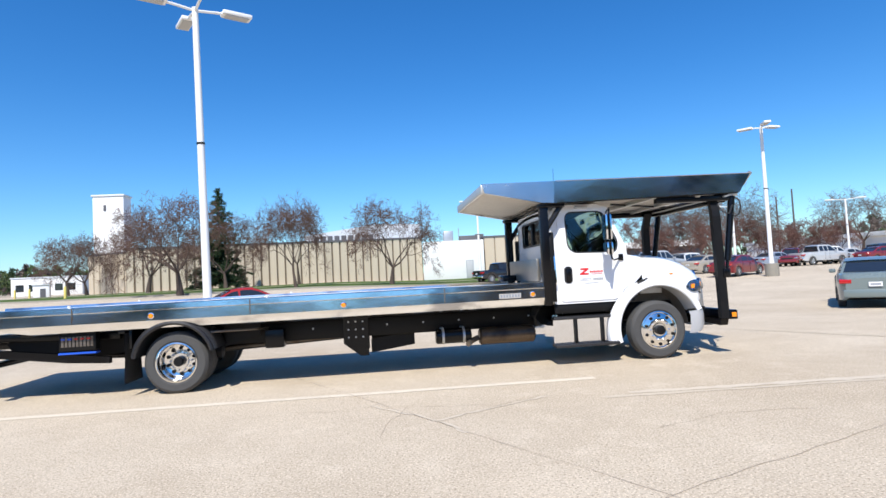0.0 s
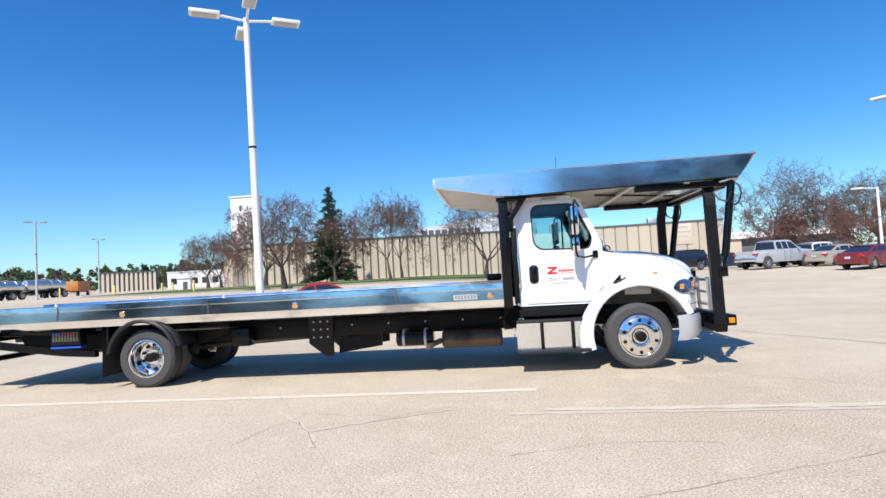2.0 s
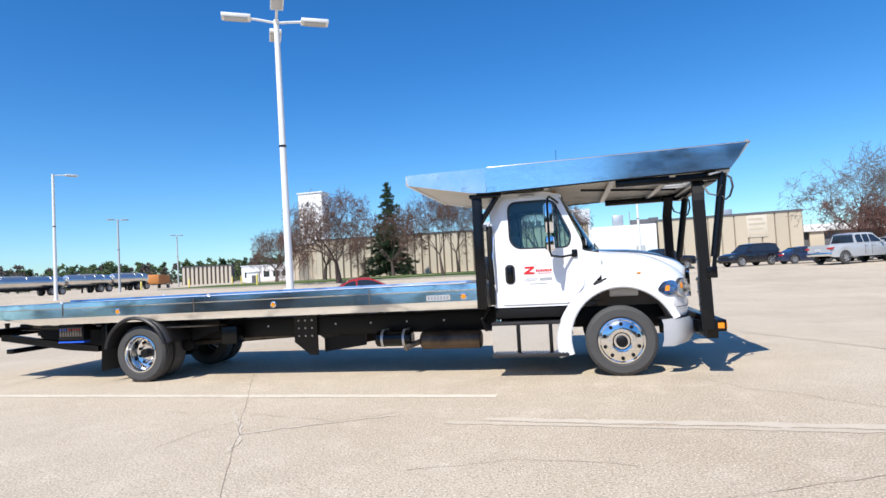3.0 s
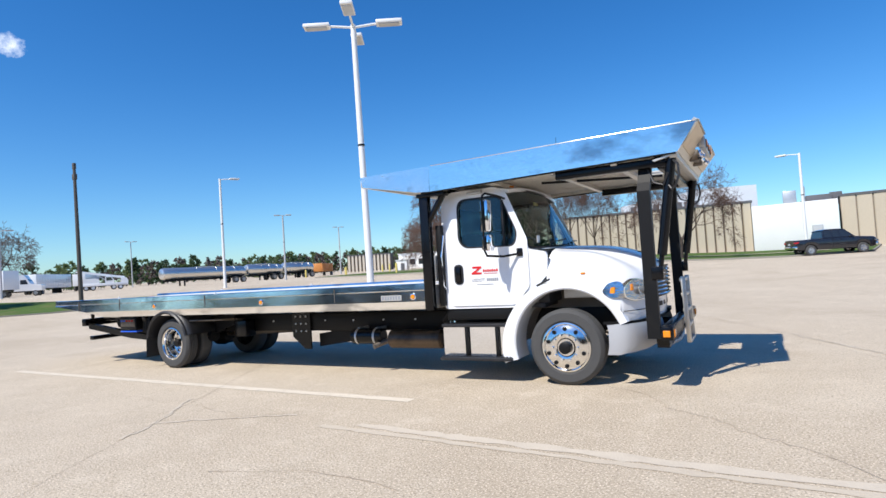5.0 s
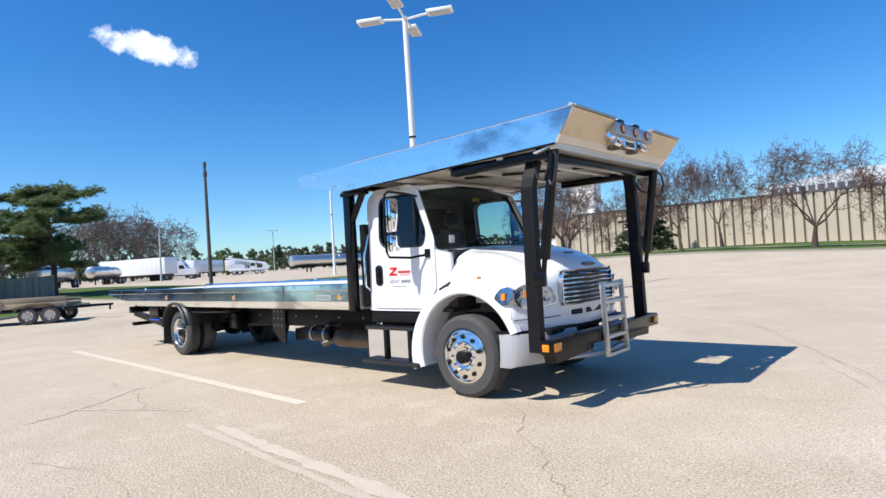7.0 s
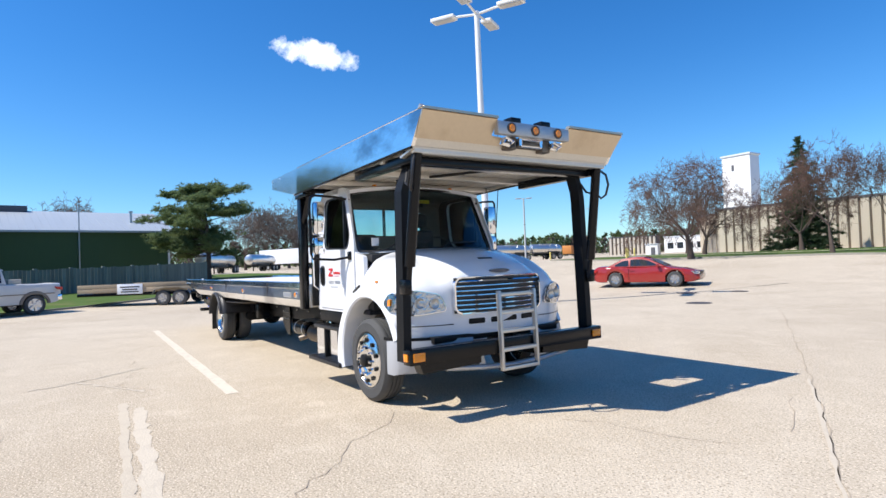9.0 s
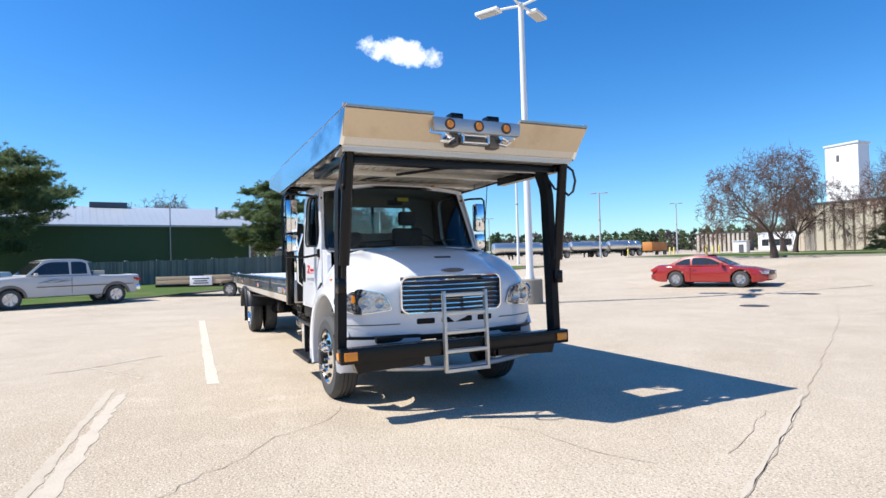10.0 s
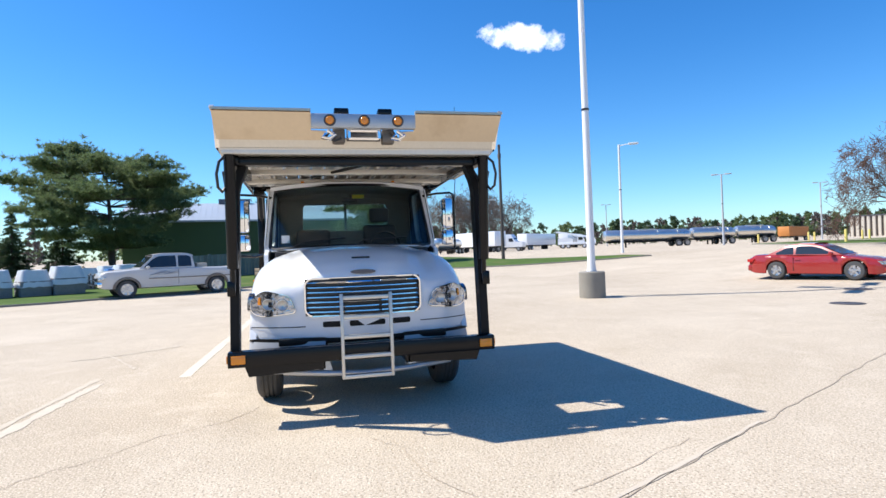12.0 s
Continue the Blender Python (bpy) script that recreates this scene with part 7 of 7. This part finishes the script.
# ---- grass and kerbs ----
def grass_sheet(name, outline, label, lift=0.12):
    """A raised lawn with a concrete kerb round it."""
    cx, cy = sum(p[0] for p in outline) / len(outline), sum(p[1] for p in outline) / len(outline)
    pts = []
    for a, b in zip(outline, outline[1:] + outline[:1]):
        n = max(1, int(math.dist(a, b) / 4))
        pts += steps_between(a, b, n)[:-1]
    bm = bm_new()
    rings = []
    for u in np.linspace(1, 0.04, 9):
        rings.append([bm.verts.new((cx + (x - cx) * u, cy + (y - cy) * u, ground_z(cx + (x - cx) * u, cy + (y - cy) * u) + lift + (0.10 * (1 - u)))) for x, y in pts])
    n = len(pts)
    for a, b in zip(rings, rings[1:]):
        for j in range(n):
            bm.faces.new((a[j], a[(j + 1) % n], b[(j + 1) % n], b[j]))
    bm.faces.new(rings[-1])
    tagged(part(name, bm, GRASS), label, "grass", kind="structure")
    bm = bm_new()
    rows = []
    for j in range(n + 1):
        x, y = pts[j % n]
        d = Vector((x - cx, y - cy)).normalized()
        z = ground_z(x, y)
        rows.append([(x, y, z + lift + 0.01), (x + d.x * 0.15, y + d.y * 0.15, z + lift + 0.012), (x + d.x * 0.18, y + d.y * 0.18, z - 0.05)])
    grid(bm, rows)
    tagged(part("kerb", bm, CONC_BASE), "low concrete kerb edging the lawn", "kerb", kind="structure")


grass_sheet("lawn", [(-46.0, 46.5), (-30.0, 37.5), (-18.0, 36.0), (-6.0, 38.2), (4.0, 40.2), (9.5, 43.0), (14.0, 69.0), (2.0, 70.6), (-36.0, 67.5), (-47.0, 66.0)], "mown green lawn strip before the ribbed building")
grass_sheet("lawn", [(-38.0, 8.0), (-36.2, 11.0), (-32.0, 21.5), (-31.5, 24.5), (-34.5, 24.0), (-40.5, 17.5), (-52.0, 15.5), (-60.0, 13.0), (-60.0, 9.0), (-48.0, 5.0)], "small grass island between drive lanes", 0.08)
grass_sheet("lawn", [(-20.6, -11.6), (-24.2, -7.0), (-29.6, -0.6), (-33.6, 3.4), (-37.0, 5.6), (-52.0, 1.0), (-50.0, -20.0), (-40.0, -34.0), (-24.0, -30.0), (-18.0, -18.0)], "grass verge beside the parked pickup", 0.08)
for nm, pts, w, mat, lb in (("pavement", [(-46, 52), (-30, 45), (-18, 43), (-6, 45), (9, 49)], 1.5, CONC_BASE, "pale concrete footpath across the lawn"),):
    bm = bm_new()
    full = []
    for a, b in zip(pts, pts[1:]):
        full += steps_between(a, b, 10)[:-1]
    strip(bm, full, w, 0.235)
    tagged(part(nm, bm, CONCRETE), lb, "pavement", kind="structure")
BOLLARD = material("yellow_bollard_paint", (0.72, 0.58, 0.16), 0.6, vary=0.2, scale=3)
for x, y in ((-31.5, 42.8), (-44.0, 60.0), (-47.0, 62.5), (-52.0, 60.0), (-55.0, 64.0), (-58.0, 58.0)):
    bm = bm_new()
    lathe(bm, [(0.11, -0.1), (0.11, 1.1), (0.08, 1.18), (0.001, 1.2)], (0, 0, 0), "z", 14)
    tagged(part("bollard", bm, BOLLARD), "pale yellow steel bollard", "bollard", "bollards").matrix_basis = on_ground(x, y, 0)


# ---- trees ----
def soup(name, verts, faces, mat, parent=None, label="", smooth=0.0):
    me = bpy.data.meshes.new(name)
    me.from_pydata(verts, [], faces)
    me.materials.append(mat)
    if smooth:
        me.shade_smooth()
    ob = new(name, me)
    ob.parent = parent
    return tagged(ob, label) if label else ob


def add_limb(verts, faces, p, q, r0, r1, sides):
    d = (q - p).normalized()
    u = d.orthogonal().normalized()
    v = d.cross(u)
    b = len(verts)
    for c, r in ((p, r0), (q, r1)):
        for k in range(sides):
            a = 2 * math.pi * k / sides
            verts.append(c + (u * math.cos(a) + v * math.sin(a)) * r)
    for k in range(sides):
        j = (k + 1) % sides
        faces.append((b + k, b + j, b + sides + j, b + sides + k))


def bare_tree(seed, height=7.8, spread=4.0, trunk_h=1.5, trunk_r=0.22, twig=TWIG, levels=5, droop=0.25, kids=(5, 4, 5, 6, 4), up=0.55, label="", name="bare_tree", twig_r=0.011):
    """A leafless tree: trunk and limbs in one mesh, the haze of twigs in another."""
    rg = random.Random(seed)
    limbs, twigs = ([], []), ([], [])

    def grow(p, d, length, r, level):
        steps = 3 if level < 3 else 2
        for k in range(steps):
            bend = Vector((rg.uniform(-1, 1), rg.uniform(-1, 1), rg.uniform(-0.7, 0.8) - (droop if level > 2 else -0.1))) * (0.12 if level == 0 else 0.30 if level < 3 else 0.17)
            d = (d + bend).normalized()
            q = p + d * (length / steps)
            r2 = r * 0.80
            if level < 3:
                add_limb(*limbs, p, q, r, r2, 7 if level < 2 else 5)
            else:
                add_limb(*twigs, p, q, max(r, twig_r), max(r2, twig_r * 0.7), 3)
            p, r = q, r2
            if level < levels and (k or level == 0):
                n = kids[level] if k == steps - 1 else max(1, kids[level] // 2) if level else 0
                for _ in range(n):
                    a = rg.uniform(0, 2 * math.pi)
                    side = (d.orthogonal().normalized() * math.cos(a) + d.cross(d.orthogonal()).normalized() * math.sin(a))
                    out = 0.85 if level == 0 else rg.uniform(0.55, 1.1)
                    nd = (d * (up if level == 0 else 0.75) + side * out + Vector((0, 0, 0.15 if level < 2 else -droop * 0.5))).normalized()
                    f = (0.52, 0.62, 0.62, 0.6, 0.6, 0.6)[level] if level else 1.0
                    nl = (height - trunk_h) * 0.42 if level == 0 else length * f * rg.uniform(0.7, 1.2)
                    grow(q, nd, nl, r * (0.62 if level else 0.55), level + 1)

    grow(Vector((0, 0, -0.1)), Vector((rg.uniform(-0.08, 0.08), rg.uniform(-0.08, 0.08), 1)).normalized(), trunk_h, trunk_r, 0)
    pts = np.array([tuple(v) for v in limbs[0] + twigs[0]])
    top, wide = np.percentile(pts[:, 2], 99.7), np.percentile(np.hypot(pts[:, 0], pts[:, 1]), 97)
    sz, sx = height / top, spread / wide
    t = thing(name, label, "tree")
    for nm, (vs, fs), mt in (("trunk", limbs, BARK), ("crown", twigs, twig)):
        vs = [(v.x * (sx if v.z > trunk_h else 1 + (sx - 1) * max(0, v.z / trunk_h)), v.y * (sx if v.z > trunk_h else 1 + (sx - 1) * max(0, v.z / trunk_h)), v.z * sz) for v in vs]
        soup(nm, vs, fs, mt, t, smooth=1)
    return t


def place(t, x, y, turn=0.0, scale=1.0, label=""):
    m = Matrix.Translation((x, y, ground_z(x, y) + 0.1)) @ Matrix.Rotation(radians(turn), 4, "Z") @ Matrix.Scale(scale, 4)
    if "placed" in PLACED and t.name in PLACED["placed"]:
        ob = copy_thing(t, Matrix.Translation((x, y, ground_z(x, y) + 0.1)) @ Matrix.Rotation(radians(turn), 4, "Z"))
        ob.scale = (scale, scale, scale)
    else:
        PLACED.setdefault("placed", set()).add(t.name)
        t.location, t.rotation_euler, t.scale = (x, y, ground_z(x, y) + 0.1), (0, 0, radians(turn)), (scale, scale, scale)
        ob = t
    if label:
        ob["label"] = label
    return ob


PLACED = {}
crab_a = bare_tree(3, 7.6, 4.5, 1.5, 0.30, TWIG, label="leafless ornamental tree with spreading reddish-brown twigs on the lawn")
crab_b = bare_tree(8, 8.3, 3.7, 1.9, 0.20, TWIG, droop=0.15, up=0.8, label="leafless upright ornamental tree with brown twigs on the lawn")
crab_c = bare_tree(14, 7.8, 4.4, 1.4, 0.28, TWIG, label="leafless wide ornamental tree with fine brown twigs on the lawn")
big_near = bare_tree(22, 12.0, 7.5, 2.4, 0.35, TWIG_GREY, kids=(6, 4, 5, 5, 3), twig_r=0.016, label="large leafless grey-brown shade tree beyond the parked cars")
big = bare_tree(21, 12.0, 7.5, 2.4, 0.35, TWIG_GREY, kids=(6, 4, 4, 5, 3), twig_r=0.028, label="large leafless grey-brown shade tree beyond the parked cars")
bush = bare_tree(33, 6.0, 4.2, 0.8, 0.16, TWIG_RED, twig_r=0.017, kids=(5, 4, 5, 5, 3), label="low spreading tree with budding red twigs beyond the parked cars")
place(crab_a, -19.5, 35.2, 40)
place(crab_b, -11.4, 38.8, 10, 0.92)
place(crab_c, -21.7, 57.2, 20, 1.08)
place(crab_b, -13.4, 56.0, 130, 1.15)
place(crab_c, -3.3, 42.6, 200, 1.0)
place(crab_c, -44.0, 73.0, 70, 1.05)
place(crab_a, -27.0, 49.0, 190, 1.0)
place(crab_a, -52.0, 84.0, 300, 1.2)
for x, y, a, s in ((25.5, 50.0, 0, 0.80), (33.5, 47.5, 80, 0.72), (60.0, 59.2, 200, 0.78), (74.0, 52.0, 120, 0.85), (40.0, 58.0, 300, 0.7)):
    place(big_near, x, y, a, s)
for x, y, a, s in ((23.0, 47.0, 0, 0.9), (28.5, 47.5, 90, 1.0), (31.0, 45.5, 190, 0.85), (35.5, 49.0, 290, 0.95), (43.6, 53.4, 30, 0.82), (46.3, 51.3, 60, 0.85), (49.5, 50.5, 100, 0.8)):
    place(bush, x, y, a, s)
for x, y, a, s in ((-90.0, -4.4, 200, 0.92), (-117.4, 34.0, 0, 1.15), (-122.0, 38.5, 60, 1.2), (-115.0, 42.0, 130, 1.0), (-120.8, 28.5, 220, 1.1), (-99.0, 10.0, 310, 0.75), (-93.0, -26.0, 40, 0.8)):
    place(big, x, y, a, s, "large leafless tree beyond the trailers")


def needle_clump(rg, n, size, flat=0.7, width=0.085):
    """Thin blades that fan out from a point, as rows of three points."""
    out = np.zeros((n, 3, 3))
    for k in range(n):
        d = Vector((rg.gauss(0, 1), rg.gauss(0, 1), rg.gauss(0.25, 1) * flat)).normalized()
        w = d.orthogonal().normalized() * size * width
        w.rotate(Matrix.Rotation(rg.uniform(0, 6.28), 3, d))
        q = d * size * rg.uniform(0.6, 1.1)
        out[k] = [tuple(-w + q * 0.12), tuple(w + q * 0.12), tuple(q)]
    return out


def pine_tree(seed, height, spread, label, bare=0.28, layers=9, per=7, clump=0.55, lean=0.0, mat=PINE, name="pine_tree", count=34, blade=0.075, dense=2.5, pad_size=0.9):
    """A pine: leaning trunk, limbs, and needle clumps in uneven plates along the limbs."""
    rg = random.Random(seed)
    limbs, tris = ([], []), []
    spine, p = [], Vector((0, 0, -0.1))
    for k in range(9):
        spine.append(p.copy())
        p = p + Vector((lean * height / 9 + rg.uniform(-0.12, 0.12), rg.uniform(-0.12, 0.12), height * 0.96 / 8))
    for k in range(8):
        add_limb(*limbs, spine[k], spine[k + 1], 0.03 * height * (1 - k / 9.5), 0.03 * height * (1 - (k + 1) / 9.5), 9)
    proto = [needle_clump(rg, count, 1.0, 0.7, blade) for _ in range(5)]
    for i in range(layers):
        u = bare + (1 - bare) * (i + 0.5) / layers
        c = spine[min(7, int(u * 8))].lerp(spine[min(8, int(u * 8) + 1)], u * 8 % 1)
        reach = spread * (0.55 + 0.55 * math.sin(math.pi * min(1, (u - bare) / (1 - bare) * 0.92 + 0.10))) * rg.uniform(0.8, 1.1)
        for j in range(per):
            a = rg.uniform(0, 2 * math.pi)
            rr = reach * rg.uniform(0.55, 1.0)
            end = c + Vector((math.cos(a) * rr, math.sin(a) * rr, rg.uniform(-0.05, 0.28) * rr))
            mid = c.lerp(end, 0.5) + Vector((0, 0, rg.uniform(-0.2, 0.1)))
            add_limb(*limbs, c, mid, 0.006 * height, 0.004 * height, 5)
            add_limb(*limbs, mid, end, 0.004 * height, 0.0015 * height, 5)
            for _ in range(2 + int(rr * 0.75)):
                t = rg.uniform(0.45, 1.05)
                pad = c.lerp(mid, t * 2) if t < 0.5 else mid.lerp(end, t * 2 - 1)
                wide = pad_size * rg.uniform(0.6, 1.15)
                for _ in range(int(dense * 9)):
                    q = pad + Vector((rg.gauss(0, 0.5), rg.gauss(0, 0.5), abs(rg.gauss(0, 0.28)) + 0.05)) * wide
                    tris.append(proto[rg.randrange(5)] * (clump * rg.uniform(0.6, 1.15)) + np.array(q))
    vs = np.concatenate(tris).reshape(-1, 3)
    t = thing(name, label, "tree")
    soup("trunk", limbs[0], limbs[1], BARK, t, smooth=1)
    soup("crown", vs.tolist(), np.arange(len(vs)).reshape(-1, 3).tolist(), mat, t)
    return t


def spruce_tree(seed, height, spread, label, name="spruce_tree"):
    """A cone-shaped spruce: whorls of drooping boughs hung with needle sprays."""
    rg = random.Random(seed)
    limbs, tris = ([], []), []
    add_limb(*limbs, Vector((0, 0, -0.1)), Vector((0, 0, height * 0.98)), 0.02 * height, 0.004 * height, 8)
    proto = [needle_clump(rg, 26, 1.0, 0.5) for _ in range(5)]
    for i in range(30):
        u = 0.07 + 0.92 * i / 29
        rr0 = spread * (1 - u) ** 0.85 + 0.10
        for j in range(max(4, int(11 * (1 - u) + 3))):
            a = rg.uniform(0, 2 * math.pi)
            rr = rr0 * rg.uniform(0.65, 1.12)
            c = Vector((0, 0, height * u))
            end = c + Vector((math.cos(a) * rr, math.sin(a) * rr, -0.22 * rr + rg.uniform(-0.1, 0.15)))
            add_limb(*limbs, c, end, 0.03, 0.01, 4)
            for k in range(int(2 + rr * 3.2)):
                q = c.lerp(end, rg.uniform(0.2, 1.05)) + Vector((rg.gauss(0, 0.12), rg.gauss(0, 0.12), rg.gauss(-0.08, 0.08)))
                tris.append(proto[rg.randrange(5)] * 0.42 * rg.uniform(0.7, 1.2) + np.array(q))
    vs = np.concatenate(tris).reshape(-1, 3)
    t = thing(name, label, "tree")
    soup("trunk", limbs[0], limbs[1], BARK, t, smooth=1)
    soup("crown", vs.tolist(), np.arange(len(vs)).reshape(-1, 3).tolist(), SPRUCE, t)
    return t


pine_big = pine_tree(4, 9.8, 8.0, "broad flat-topped pine with bluish-green needle plates", bare=0.22, layers=11, per=6, clump=0.42, count=26, blade=0.07, dense=3.3, pad_size=1.2)
place(pine_big, -43.6, -16.0, 0)
pine_small = pine_tree(9, 8.6, 4.3, "leaning dark green pine beside the fence", bare=0.24, layers=12, per=5, clump=0.36, lean=-0.10, count=26, dense=3.0, pad_size=1.0)
place(pine_small, -48.0, 6.6, 0)
spruce = spruce_tree(5, 12.0, 3.7, "tall dark green spruce before the ribbed wall")
place(spruce, -23.2, 60.8, 0)
place(spruce, -49.4, -25.7, 60, 0.5, "young dark spruce beyond the pallets")
place(spruce, -48.9, -21.6, 150, 0.5, "young dark spruce beyond the pallets")

# far tree belts, too many to count
def tree_belt(name, label, spots, mats):
    rg = random.Random(71)
    proto = [needle_clump(rg, 18, 1.0, 1.0, 0.30) for _ in range(6)]
    for mi, mat in enumerate(mats):
        tris = []
        for k, (x, y, h, w) in enumerate(spots):
            if k % len(mats) != mi:
                continue
            z = ground_z(x, y)
            for _ in range(22):
                u = rg.uniform(0.08, 0.97)
                q = np.array((x + rg.gauss(0, w * 0.32 * (1.15 - u)), y + rg.gauss(0, w * 0.32 * (1.15 - u)), z + h * u * 0.86))
                tris.append(proto[rg.randrange(6)] * (h * 0.115) * rg.uniform(0.7, 1.2) + q)
        vs = np.concatenate(tris).reshape(-1, 3)
        tagged(soup(name, vs.tolist(), np.arange(len(vs)).reshape(-1, 3).tolist(), mat), label, "trees", kind="stuff")


rg = random.Random(17)
spots = []
for k in range(600):
    a = radians(rg.uniform(92, 196))
    d = rg.uniform(165, 235)
    spots.append((-4 + d * math.cos(a), d * math.sin(a), rg.uniform(6.0, 9.6), rg.uniform(4, 8)))
tree_belt("far_tree_belt", "distant belt of dark evergreens and bare trees", spots, [PINE, SPRUCE, PINE, TWIG_GREY])
spots = []
for k in range(330):
    a = radians(rg.uniform(196, 452))
    d = rg.uniform(150, 240)
    spots.append((-4 + d * math.cos(a), d * math.sin(a), rg.uniform(6, 12), rg.uniform(5, 9)))
tree_belt("far_tree_belt", "distant belt of mixed trees", spots, [SPRUCE, PINE, TWIG_GREY])
# unseen trees, added so that the polished rails mirror something dark
spots = []
for k in range(100):
    x = rg.uniform(5, 46) if k < 60 else rg.uniform(-48, -27)
    spots.append((x, rg.uniform(-60, -50), rg.uniform(13, 19) if k < 60 else rg.uniform(8, 12), rg.uniform(4, 7)))
for k in range(120):
    spots.append((rg.uniform(-76, 4), rg.uniform(-62, -53), rg.uniform(4.5, 9.5), rg.uniform(4, 7)))
tree_belt("tree_row", "unseen row of trees added behind the lot for dark rail reflections", spots, [TWIG_GREY, PINE])
